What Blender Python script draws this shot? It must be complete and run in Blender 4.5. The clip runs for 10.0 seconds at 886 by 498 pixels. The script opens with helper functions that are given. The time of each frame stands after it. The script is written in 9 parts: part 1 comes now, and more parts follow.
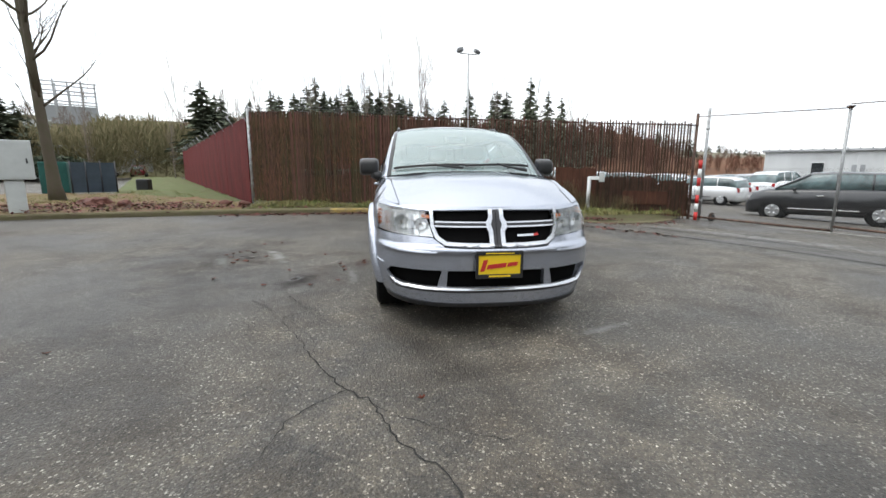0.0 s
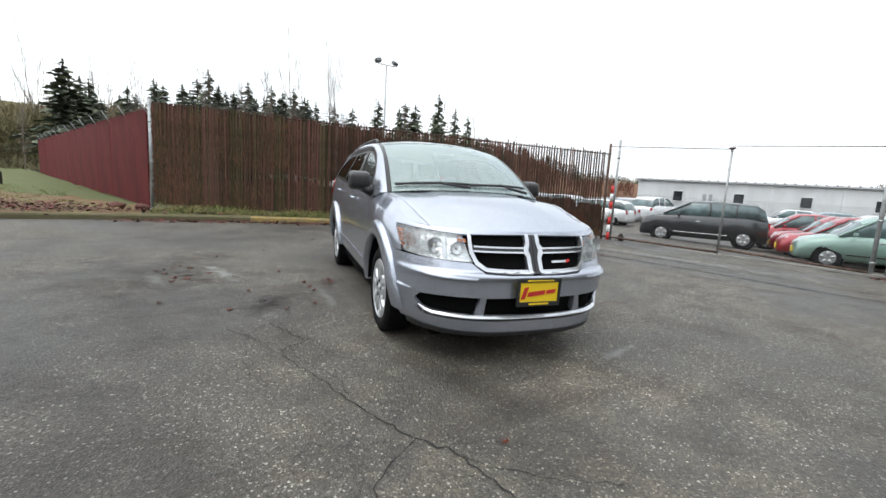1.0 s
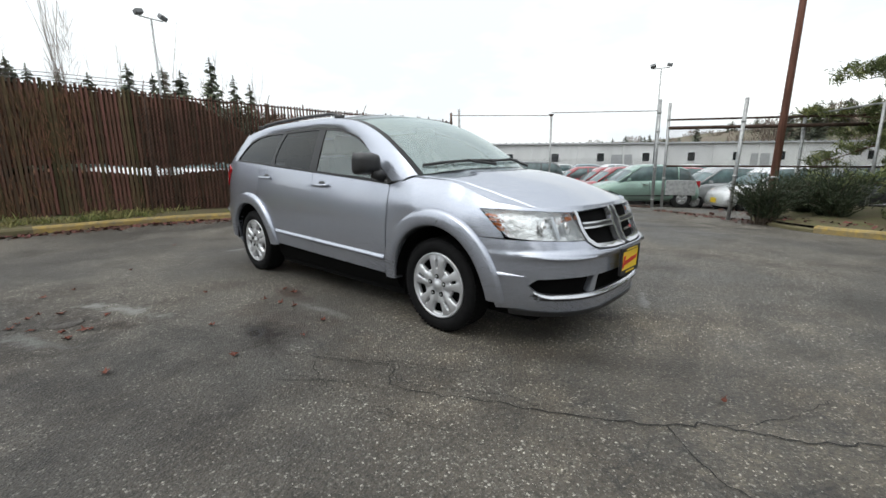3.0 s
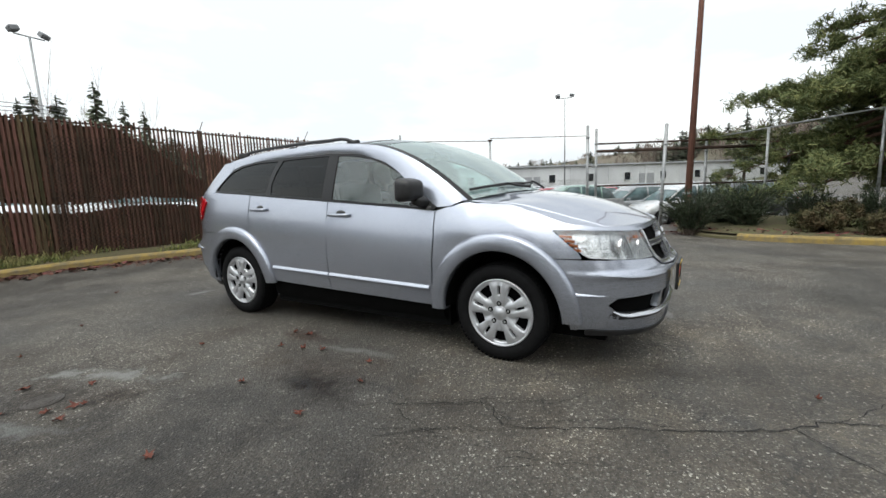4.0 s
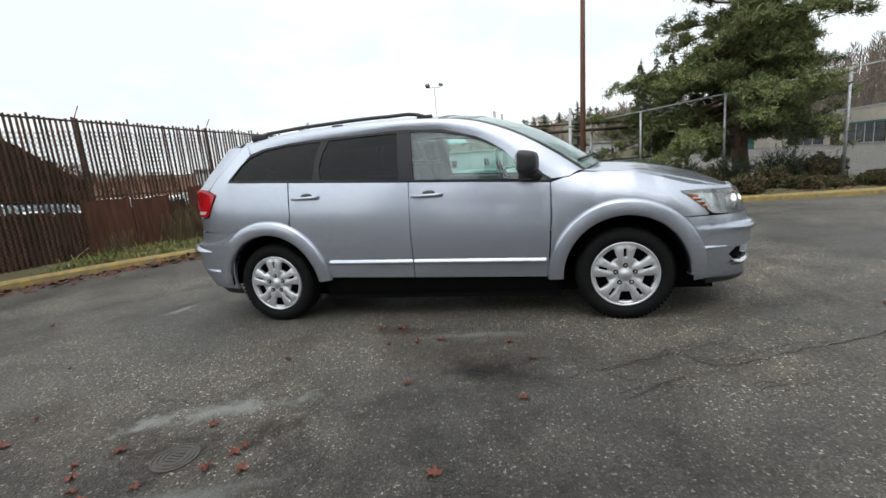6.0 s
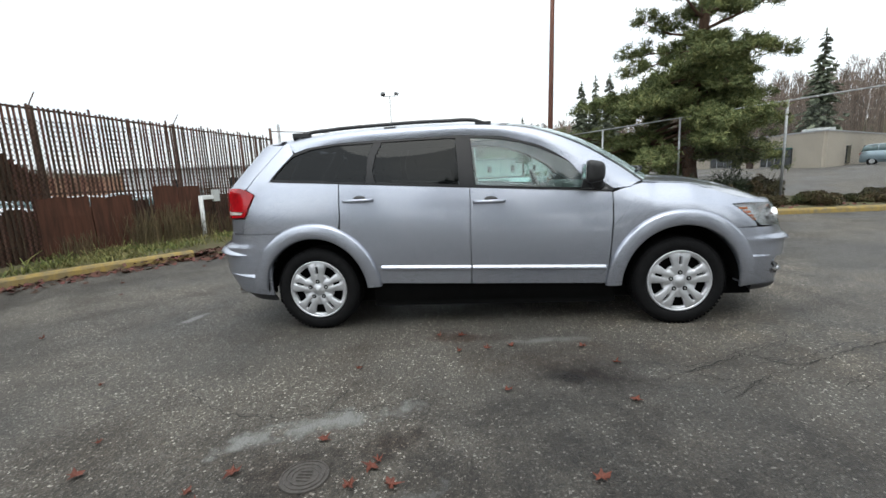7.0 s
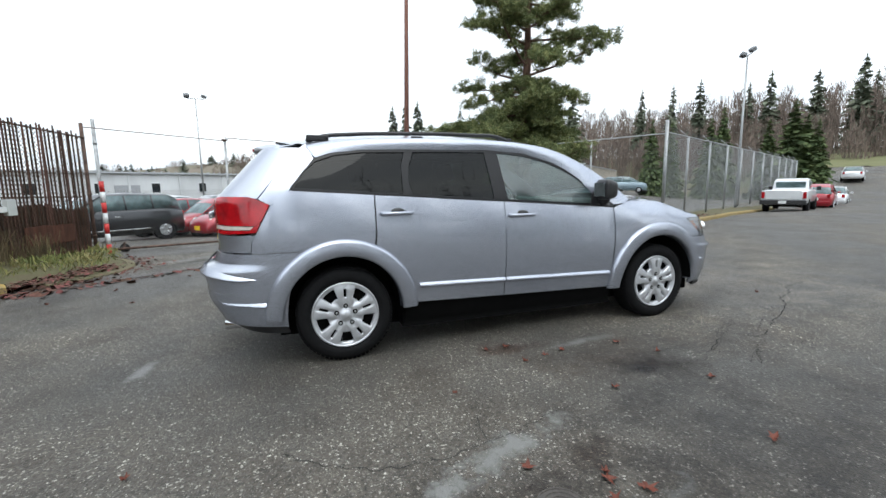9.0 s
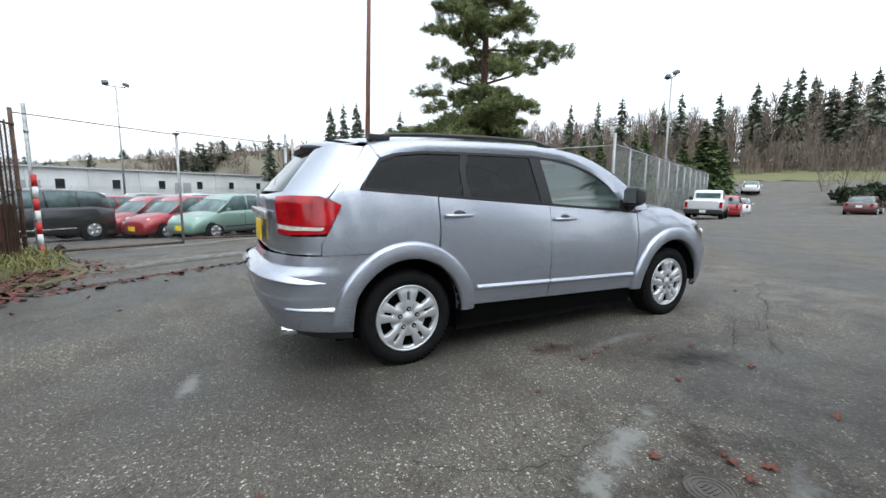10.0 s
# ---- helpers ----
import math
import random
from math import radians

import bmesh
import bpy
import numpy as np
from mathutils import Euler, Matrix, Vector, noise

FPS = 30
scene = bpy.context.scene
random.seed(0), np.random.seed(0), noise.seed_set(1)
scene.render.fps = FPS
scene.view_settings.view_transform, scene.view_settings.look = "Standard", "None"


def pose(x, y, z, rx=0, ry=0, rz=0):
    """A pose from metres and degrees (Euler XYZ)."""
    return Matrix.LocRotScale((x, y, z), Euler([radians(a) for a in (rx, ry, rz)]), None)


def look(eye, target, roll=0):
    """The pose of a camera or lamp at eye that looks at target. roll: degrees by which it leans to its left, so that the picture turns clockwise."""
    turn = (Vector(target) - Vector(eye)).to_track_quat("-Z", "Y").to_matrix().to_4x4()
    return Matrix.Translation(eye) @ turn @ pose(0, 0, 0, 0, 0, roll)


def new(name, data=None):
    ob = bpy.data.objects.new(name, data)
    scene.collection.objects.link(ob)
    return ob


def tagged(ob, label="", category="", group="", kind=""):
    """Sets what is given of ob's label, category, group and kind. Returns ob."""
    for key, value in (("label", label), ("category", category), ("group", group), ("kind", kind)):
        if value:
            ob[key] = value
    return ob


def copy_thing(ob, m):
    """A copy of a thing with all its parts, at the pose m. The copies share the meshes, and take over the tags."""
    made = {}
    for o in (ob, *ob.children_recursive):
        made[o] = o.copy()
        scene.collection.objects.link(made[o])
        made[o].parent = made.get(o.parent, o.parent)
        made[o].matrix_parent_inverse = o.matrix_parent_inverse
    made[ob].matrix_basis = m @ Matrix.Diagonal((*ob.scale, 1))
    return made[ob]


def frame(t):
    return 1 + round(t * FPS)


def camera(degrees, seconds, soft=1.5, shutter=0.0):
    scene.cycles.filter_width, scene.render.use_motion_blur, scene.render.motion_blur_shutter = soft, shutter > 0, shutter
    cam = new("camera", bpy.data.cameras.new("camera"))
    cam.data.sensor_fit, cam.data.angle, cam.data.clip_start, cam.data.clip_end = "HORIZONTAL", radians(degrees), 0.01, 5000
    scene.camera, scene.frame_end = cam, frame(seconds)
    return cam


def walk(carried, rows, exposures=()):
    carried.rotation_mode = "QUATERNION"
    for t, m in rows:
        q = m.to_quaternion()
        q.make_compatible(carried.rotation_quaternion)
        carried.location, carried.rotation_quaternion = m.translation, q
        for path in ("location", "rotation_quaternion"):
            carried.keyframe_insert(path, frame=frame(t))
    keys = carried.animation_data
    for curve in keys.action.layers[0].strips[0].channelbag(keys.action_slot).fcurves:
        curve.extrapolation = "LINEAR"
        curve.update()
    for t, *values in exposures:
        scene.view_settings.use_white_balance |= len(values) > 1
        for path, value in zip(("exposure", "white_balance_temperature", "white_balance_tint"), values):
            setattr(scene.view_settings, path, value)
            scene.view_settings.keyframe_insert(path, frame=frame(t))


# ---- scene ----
cam = camera(90.8, 10.0)
PATH = [
    (0, (-0.758, -5.313, 1.179), (-0.502, -3.362, 0.825), 0.1),
    (0.5, (-1.22, -5.16, 1.209), (-0.673, -3.256, 0.934), -3.7),
    (1, (-1.612, -4.902, 1.22), (-0.91, -3.052, 0.927), 3.3),
    (1.5, (-2.047, -4.667, 1.228), (-1.062, -2.95, 0.937), 2.0),
    (2, (-2.408, -4.329, 1.224), (-1.241, -2.74, 0.883), 1.2),
    (2.2, (-2.533, -4.178, 1.236), (-1.316, -2.632, 0.874), 2.6),
    (3.3, (-3.209, -3.267, 1.229), (-1.699, -2.012, 0.853), -2.2),
    (3.5, (-3.293, -3.084, 1.243), (-1.746, -1.859, 0.92), -2.7),
    (4, (-3.54, -2.647, 1.243), (-1.85, -1.619, 0.951), -2.2),
    (4.5, (-3.691, -2.173, 1.223), (-1.963, -1.219, 0.897), -1.5),
    (5, (-3.879, -1.765, 1.222), (-2.049, -1.029, 0.887), 0.2),
    (5.5, (-4.047, -1.349, 1.234), (-2.168, -0.755, 0.892), -1.6),
    (5.7, (-4.085, -1.16, 1.23), (-2.194, -0.619, 0.868), -3.1),
    (6.8, (-4.288, -0.149, 1.244), (-2.332, 0.092, 0.905), -4.7),
    (7, (-4.274, 0.041, 1.255), (-2.313, 0.235, 0.913), -2.8),
    (7.5, (-4.285, 0.497, 1.261), (-2.307, 0.421, 0.978), -3.4),
    (8, (-4.215, 0.929, 1.241), (-2.249, 0.704, 0.955), -2.2),
    (8.5, (-4.092, 1.352, 1.256), (-2.155, 0.922, 1.01), -0.2),
    (9, (-3.982, 1.805, 1.268), (-2.117, 1.141, 0.98), -0.8),
    (9.5, (-3.768, 2.228, 1.272), (-1.918, 1.513, 1.014), 0.4),
    (10, (-3.616, 2.667, 1.261), (-1.872, 1.726, 0.99), 0.6),
]
walk(cam, [(t, look(eye, target, roll)) for t, eye, target, roll in PATH],
     [(0, 0.56, 6500, 10), (0.5, 0.64, 6480, 10), (1, 0.55, 6450, 9), (2, 0.31, 6560, 9), (4, 0.24, 6580, 8), (5.5, 0.19, 6520, 8), (7, 0.37, 6420, 8), (7.5, 0.40, 6380, 8), (10, 0.49, 6160, 8)])


# ---- sky and sun ----
world = bpy.data.worlds.new("overcast_sky")
scene.world = world
world.use_nodes = True
wn, wl = world.node_tree.nodes, world.node_tree.links
wn.clear()


def build_sky():
    out = wn.new("ShaderNodeOutputWorld")
    back = wn.new("ShaderNodeBackground")
    sky = wn.new("ShaderNodeTexSky")
    sky.sky_type, sky.sun_disc = "NISHITA", False
    sky.sun_elevation, sky.sun_rotation, sky.dust_density = radians(65), radians(262), 4.0
    co = wn.new("ShaderNodeTexCoord")
    sep = wn.new("ShaderNodeSeparateXYZ")
    wl.new(co.outputs["Generated"], sep.inputs[0])
    # an overcast dome: brighter at the zenith than at the horizon
    sq = wn.new("ShaderNodeMath")
    sq.operation = "POWER"
    sq.use_clamp = True
    sq.inputs[1].default_value = 1.8
    wl.new(sep.outputs["Z"], sq.inputs[0])
    up = wn.new("ShaderNodeMapRange")
    up.inputs["To Min"].default_value, up.inputs["To Max"].default_value = 0.99, 1.44
    wl.new(sq.outputs[0], up.inputs["Value"])
    mp = wn.new("ShaderNodeMapping")
    mp.inputs["Scale"].default_value = (1.2, 1.2, 3.2)
    wl.new(co.outputs["Generated"], mp.inputs[0])
    noi = wn.new("ShaderNodeTexNoise")
    noi.inputs["Scale"].default_value, noi.inputs["Detail"].default_value = 1.9, 5
    noi.inputs["Roughness"].default_value = 0.55
    wl.new(mp.outputs[0], noi.inputs["Vector"])
    ramp = wn.new("ShaderNodeValToRGB")
    ramp.color_ramp.elements[0].position, ramp.color_ramp.elements[0].color = 0.41, (0.75, 0.80, 0.855, 1)
    ramp.color_ramp.elements[1].position, ramp.color_ramp.elements[1].color = 0.61, (0.97, 1.0, 1.005, 1)
    wl.new(noi.outputs["Fac"], ramp.inputs[0])
    mul = wn.new("ShaderNodeVectorMath")
    mul.operation = "SCALE"
    wl.new(ramp.outputs[0], mul.inputs[0])
    # the hidden sun brightens the cloud towards the west
    dot, pos, lobe, tot = wn.new("ShaderNodeVectorMath"), wn.new("ShaderNodeMath"), wn.new("ShaderNodeMath"), wn.new("ShaderNodeMath")
    dot.operation, pos.operation, lobe.operation, tot.operation = "DOT_PRODUCT", "MAXIMUM", "POWER", "MULTIPLY_ADD"
    dot.inputs[1].default_value = (-0.75, 0.11, 0.65)
    pos.inputs[1].default_value, lobe.inputs[1].default_value, tot.inputs[1].default_value = 0.0, 2.0, 0.85
    wl.new(co.outputs["Generated"], dot.inputs[0])
    wl.new(dot.outputs["Value"], pos.inputs[0])
    wl.new(pos.outputs[0], lobe.inputs[0])
    wl.new(lobe.outputs[0], tot.inputs[0])
    wl.new(up.outputs[0], tot.inputs[2])
    wl.new(tot.outputs[0], mul.inputs["Scale"])
    thin = wn.new("ShaderNodeVectorMath")
    thin.operation = "SCALE"
    thin.inputs["Scale"].default_value = 0.02
    wl.new(sky.outputs[0], thin.inputs[0])
    add = wn.new("ShaderNodeVectorMath")
    add.operation = "ADD"
    wl.new(mul.outputs[0], add.inputs[0])
    wl.new(thin.outputs[0], add.inputs[1])
    wl.new(add.outputs[0], back.inputs["Color"])
    back.inputs["Strength"].default_value = 1.0
    wl.new(back.outputs[0], out.inputs[0])


build_sky()
sun = new("sun", bpy.data.lights.new("sun", "SUN"))
sun.data.energy, sun.data.angle, sun.data.color = 0.5, radians(30), (1.0, 0.97, 0.92)
sun.matrix_world = look((0, 0, 60), (20, -3, 15))
scene.view_settings.exposure = 0.0


# ---- materials ----
def mat(name, color, rough=0.6, metal=0.0, var=0.15, scale=8.0, bump=0.0, bscale=60.0, isl=0.0, obr=0.0,
        color2=None, stretch=(1, 1, 1), spec=0.5, coat=0.0, rvar=0.0):
    """A procedural surface: base colour varied by coarse and fine noise, per piece (obr) or per island (isl), with fine relief."""
    m = bpy.data.materials.new(name)
    m.use_nodes = True
    nt = m.node_tree
    n, l = nt.nodes, nt.links
    b = n["Principled BSDF"]
    b.inputs["Roughness"].default_value, b.inputs["Metallic"].default_value = rough, metal
    b.inputs["Specular IOR Level"].default_value = spec
    b.inputs["Coat Weight"].default_value = coat
    b.inputs["Coat Roughness"].default_value = 0.06
    co = n.new("ShaderNodeTexCoord")
    mp = n.new("ShaderNodeMapping")
    mp.inputs["Scale"].default_value = stretch
    l.new(co.outputs["Object"], mp.inputs[0])
    n1 = n.new("ShaderNodeTexNoise")
    n1.inputs["Scale"].default_value, n1.inputs["Detail"].default_value = scale, 6
    n1.inputs["Roughness"].default_value = 0.65
    l.new(mp.outputs[0], n1.inputs["Vector"])
    c2 = color2 or tuple(max(0.0, c * (1 - 2.2 * var)) for c in color)
    mix = n.new("ShaderNodeMix")
    mix.data_type = "RGBA"
    mix.inputs["A"].default_value, mix.inputs["B"].default_value = (*color, 1), (*c2, 1)
    fac = n.new("ShaderNodeMapRange")
    fac.inputs["From Min"].default_value, fac.inputs["From Max"].default_value = 0.35, 0.68
    l.new(n1.outputs["Fac"], fac.inputs["Value"])
    l.new(fac.outputs[0], mix.inputs["Factor"])
    last = mix.outputs["Result"]
    if isl or obr:
        hsv = n.new("ShaderNodeHueSaturation")
        src = n.new("ShaderNodeNewGeometry").outputs["Random Per Island"] if isl else n.new("ShaderNodeObjectInfo").outputs["Random"]
        r = n.new("ShaderNodeMapRange")
        a = isl or obr
        r.inputs["To Min"].default_value, r.inputs["To Max"].default_value = 1 - a, 1 + a
        l.new(src, r.inputs["Value"])
        l.new(r.outputs[0], hsv.inputs["Value"])
        r2 = n.new("ShaderNodeMapRange")
        r2.inputs["To Min"].default_value, r2.inputs["To Max"].default_value = 0.5 + 0.05 * a, 0.5 - 0.05 * a
        l.new(src, r2.inputs["Value"])
        l.new(r2.outputs[0], hsv.inputs["Hue"])
        l.new(last, hsv.inputs["Color"])
        last = hsv.outputs["Color"]
    l.new(last, b.inputs["Base Color"])
    if rvar:
        rr = n.new("ShaderNodeMapRange")
        rr.inputs["To Min"].default_value, rr.inputs["To Max"].default_value = max(0.02, rough - rvar), min(1.0, rough + rvar)
        l.new(n1.outputs["Fac"], rr.inputs["Value"])
        l.new(rr.outputs[0], b.inputs["Roughness"])
    if bump:
        n2 = n.new("ShaderNodeTexNoise")
        n2.inputs["Scale"].default_value, n2.inputs["Detail"].default_value = bscale, 4
        l.new(mp.outputs[0], n2.inputs["Vector"])
        bp = n.new("ShaderNodeBump")
        bp.inputs["Strength"].default_value, bp.inputs["Distance"].default_value = min(1.0, bump), 0.01
        l.new(n2.outputs["Fac"], bp.inputs["Height"])
        l.new(bp.outputs[0], b.inputs["Normal"])
    return m


def asphalt():
    """Worn chip asphalt: pale pebbles in dark binder, damp and dry patches, dark stains."""
    m = bpy.data.materials.new("asphalt")
    m.use_nodes = True
    n, l = m.node_tree.nodes, m.node_tree.links
    b = n["Principled BSDF"]
    co = n.new("ShaderNodeTexCoord").outputs["Object"]

    def noi(scale, detail=4, rough=0.6):
        t = n.new("ShaderNodeTexNoise")
        t.inputs["Scale"].default_value, t.inputs["Detail"].default_value, t.inputs["Roughness"].default_value = scale, detail, rough
        l.new(co, t.inputs["Vector"])
        return t.outputs["Fac"]

    def rng(v, a, c, lo, hi):
        r = n.new("ShaderNodeMapRange")
        for k, x in zip(("From Min", "From Max", "To Min", "To Max"), (a, c, lo, hi)):
            r.inputs[k].default_value = x
        l.new(v, r.inputs["Value"])
        return r.outputs[0]

    def mixc(f, a, c):
        x = n.new("ShaderNodeMix")
        x.data_type = "RGBA"
        l.new(f, x.inputs["Factor"])
        for k, v in (("A", a), ("B", c)):
            if isinstance(v, tuple):
                x.inputs[k].default_value = (*v, 1)
            else:
                l.new(v, x.inputs[k])
        return x.outputs["Result"]

    # chips keep uneven outlines: the cells are laid over slightly warped coordinates
    wn_ = n.new("ShaderNodeTexNoise")
    wn_.inputs["Scale"].default_value, wn_.inputs["Detail"].default_value = 95, 3
    l.new(co, wn_.inputs["Vector"])
    wv = n.new("ShaderNodeVectorMath")
    wv.operation = "MULTIPLY_ADD"
    wv.inputs[1].default_value, wv.inputs[2].default_value = (0.016,) * 3, (-0.008,) * 3
    l.new(wn_.outputs["Color"], wv.inputs[0])
    wa = n.new("ShaderNodeVectorMath")
    l.new(co, wa.inputs[0])
    l.new(wv.outputs[0], wa.inputs[1])

    def chips(scale, share, size, dark, pale):
        v = n.new("ShaderNodeTexVoronoi")
        v.inputs["Scale"].default_value = scale
        l.new(wa.outputs[0], v.inputs["Vector"])
        sc = n.new("ShaderNodeSeparateColor")
        l.new(v.outputs["Color"], sc.inputs[0])
        grow = n.new("ShaderNodeMath")
        grow.operation = "MULTIPLY_ADD"
        grow.inputs[1].default_value = -0.28
        l.new(sc.outputs["Blue"], grow.inputs[0])
        l.new(v.outputs["Distance"], grow.inputs[2])
        f = n.new("ShaderNodeMath")
        f.operation = "MULTIPLY"
        l.new(rng(sc.outputs["Red"], 1 - share, 1.02 - share, 0, 1), f.inputs[0])
        l.new(rng(grow.outputs[0], size, size - 0.10, 0, 1), f.inputs[1])
        tone = n.new("ShaderNodeMath")
        tone.operation = "POWER"
        tone.inputs[1].default_value = 1.9
        l.new(sc.outputs["Green"], tone.inputs[0])
        return v, f.outputs[0], mixc(tone.outputs[0], dark, pale)

    binder = mixc(rng(noi(42, 6, 0.7), 0.35, 0.65, 0, 1), (0.025, 0.0235, 0.021), (0.092, 0.083, 0.071))
    _, fine_f, fine_c = chips(150, 0.42, 0.40, (0.042, 0.040, 0.036), (0.19, 0.183, 0.168))
    vor, isch, chip = chips(82, 0.36, 0.33, (0.05, 0.048, 0.043), (0.36, 0.352, 0.33))
    speck = mixc(isch, mixc(fine_f, binder, fine_c), chip)
    wet = rng(noi(0.38, 5, 0.62), 0.42, 0.60, 0, 1)
    damp = mixc(wet, (0.74, 0.74, 0.74), (1.46, 1.43, 1.38))
    mul = n.new("ShaderNodeMix")
    mul.data_type, mul.blend_type = "RGBA", "MULTIPLY"
    mul.inputs["Factor"].default_value = 1.0
    l.new(speck, mul.inputs["A"])
    l.new(damp, mul.inputs["B"])
    tint = mixc(rng(noi(1.7, 4), 0.45, 0.7, 0, 1), (1.12, 1.11, 1.08), (0.66, 0.62, 0.57))
    mul2 = n.new("ShaderNodeMix")
    mul2.data_type, mul2.blend_type = "RGBA", "MULTIPLY"
    mul2.inputs["Factor"].default_value = 1.0
    l.new(mul.outputs["Result"], mul2.inputs["A"])
    l.new(tint, mul2.inputs["B"])
    col = mul2.outputs["Result"]
    edge, fine = noi(2.6, 6, 0.62), noi(14, 4, 0.6)
    gloss = rng(wet, 0, 1, 0.50, 0.80)

    def mark(cx, cy, turn, la, lb, tone, soft=0.6, rag=0.55, mode="MULTIPLY", rough=None):
        """A ragged elliptical patch of half lengths la, lb."""
        nonlocal col, gloss
        mp = n.new("ShaderNodeMapping")
        mp.vector_type = "TEXTURE"
        mp.inputs["Location"].default_value = (cx, cy, 0)
        mp.inputs["Rotation"].default_value = (0, 0, radians(turn))
        mp.inputs["Scale"].default_value = (la, lb, 1)
        l.new(co, mp.inputs[0])
        ln = n.new("ShaderNodeVectorMath")
        ln.operation = "LENGTH"
        l.new(mp.outputs[0], ln.inputs[0])
        s1, s2 = n.new("ShaderNodeMath"), n.new("ShaderNodeMath")
        s1.operation = s2.operation = "ADD"
        l.new(ln.outputs["Value"], s1.inputs[0])
        l.new(rng(edge, 0.3, 0.7, -rag, rag), s1.inputs[1])
        l.new(s1.outputs[0], s2.inputs[0])
        l.new(rng(fine, 0.3, 0.7, -rag * 0.45, rag * 0.45), s2.inputs[1])
        f = rng(s2.outputs[0], 1.0, 1.0 - soft, 0, 1)
        mk = n.new("ShaderNodeMix")
        mk.data_type, mk.blend_type = "RGBA", mode
        l.new(f, mk.inputs["Factor"])
        l.new(col, mk.inputs["A"])
        mk.inputs["B"].default_value = (*tone, 1)
        col = mk.outputs["Result"]
        if rough is not None:
            r = n.new("ShaderNodeMix")
            l.new(f, r.inputs["Factor"])
            l.new(gloss, r.inputs["A"])
            r.inputs["B"].default_value = rough
            gloss = r.outputs["Result"]

    # broad darker and lighter areas, then silt, oil and rust-brown leaf stains
    mark(-3.1, 0.8, 90, 2.2, 1.2, (0.44, 0.43, 0.43), 0.9, 0.5)
    mark(-0.2, -3.0, 100, 2.3, 1.4, (1.60, 1.54, 1.45), 0.9)
    mark(-1.5, -4.2, 20, 1.6, 0.8, (1.40, 1.36, 1.28), 0.9)
    mark(-4.2, -3.6, 60, 2.6, 1.5, (0.66, 0.65, 0.65), 0.9, 0.5)
    mark(-2.55, -2.9, 55, 1.5, 0.8, (0.70, 0.69, 0.69), 0.9, 0.5)
    mark(-2.75, -1.1, 80, 1.7, 0.75, (0.70, 0.69, 0.69), 0.9, 0.5)
    mark(-4.6, 2.6, 70, 2.2, 1.0, (0.80, 0.80, 0.80), 0.9, 0.5)
    # two darker bands on the ground ahead of the front bumper
    mark(-0.55, -2.55, -61, 0.65, 0.20, (0.46, 0.44, 0.42), 0.9, 0.5)
    mark(0.1, -2.9, 8, 1.1, 0.14, (0.66, 0.64, 0.62), 0.9, 0.6)
    silt_c = (0.19, 0.19, 0.178)
    mark(-2.26, 0.90, -66, 0.44, 0.095, silt_c, 1.0, 1.0, "MIX")
    mark(-2.44, 1.26, -45, 0.22, 0.06, silt_c, 1.0, 1.0, "MIX")
    mark(-2.88, 0.60, 110, 0.36, 0.09, (0.125, 0.126, 0.118), 1.0, 1.0, "MIX")
    mark(-1.15, -0.40, 95, 0.34, 0.06, (0.15, 0.15, 0.142), 1.0, 0.9, "MIX")
    mark(-0.55, 2.85, 165, 0.26, 0.05, (0.16, 0.16, 0.155), 1.0, 0.9, "MIX")
    mark(0.89, -2.33, 20, 0.24, 0.06, (0.17, 0.168, 0.16), 1.0, 0.9, "MIX")
    mark(-2.42, 0.52, 105, 0.34, 0.13, (0.45, 0.38, 0.34), 0.8, 0.7)
    mark(-2.66, 0.95, 60, 0.30, 0.16, (0.60, 0.52, 0.47), 0.8, 0.7)
    mark(-1.08, 0.22, 95, 0.42, 0.12, (0.55, 0.42, 0.37), 0.8, 0.7)
    mark(-1.50, -0.45, 100, 0.80, 0.38, (0.66, 0.59, 0.54), 0.9, 0.6)
    mark(-1.72, -0.53, 75, 0.40, 0.25, (0.20, 0.145, 0.12), 0.8, 0.30, "MULTIPLY", 0.85)
    mark(-1.78, -0.46, 70, 0.18, 0.11, (0.34, 0.30, 0.28), 0.6, 0.35, "MULTIPLY", 0.20)

    def crazed(cx, cy, turn, la, lb, scale, strength):
        """Fine map cracking within a soft ellipse."""
        nonlocal col
        mp = n.new("ShaderNodeMapping")
        mp.vector_type = "TEXTURE"
        mp.inputs["Location"].default_value = (cx, cy, 0)
        mp.inputs["Rotation"].default_value = (0, 0, radians(turn))
        mp.inputs["Scale"].default_value = (la, lb, 1)
        l.new(co, mp.inputs[0])
        ln = n.new("ShaderNodeVectorMath")
        ln.operation = "LENGTH"
        l.new(mp.outputs[0], ln.inputs[0])
        wob, wadd = n.new("ShaderNodeVectorMath"), n.new("ShaderNodeVectorMath")
        wob.operation = "MULTIPLY_ADD"
        wob.inputs[1].default_value, wob.inputs[2].default_value = (0.13,) * 3, (-0.065,) * 3
        jit = n.new("ShaderNodeTexNoise")
        jit.inputs["Scale"].default_value, jit.inputs["Detail"].default_value, jit.inputs["Roughness"].default_value = 9, 5, 0.7
        l.new(co, jit.inputs["Vector"])
        l.new(jit.outputs["Color"], wob.inputs[0])
        l.new(co, wadd.inputs[0])
        l.new(wob.outputs[0], wadd.inputs[1])
        v = n.new("ShaderNodeTexVoronoi")
        v.feature = "DISTANCE_TO_EDGE"
        v.inputs["Scale"].default_value = scale
        l.new(wadd.outputs[0], v.inputs["Vector"])
        f = n.new("ShaderNodeMath")
        f.operation = "MULTIPLY"
        l.new(rng(v.outputs["Distance"], 0.0065 * scale, 0.002 * scale, 0, strength), f.inputs[0])
        g = n.new("ShaderNodeMath")
        g.operation = "MULTIPLY"
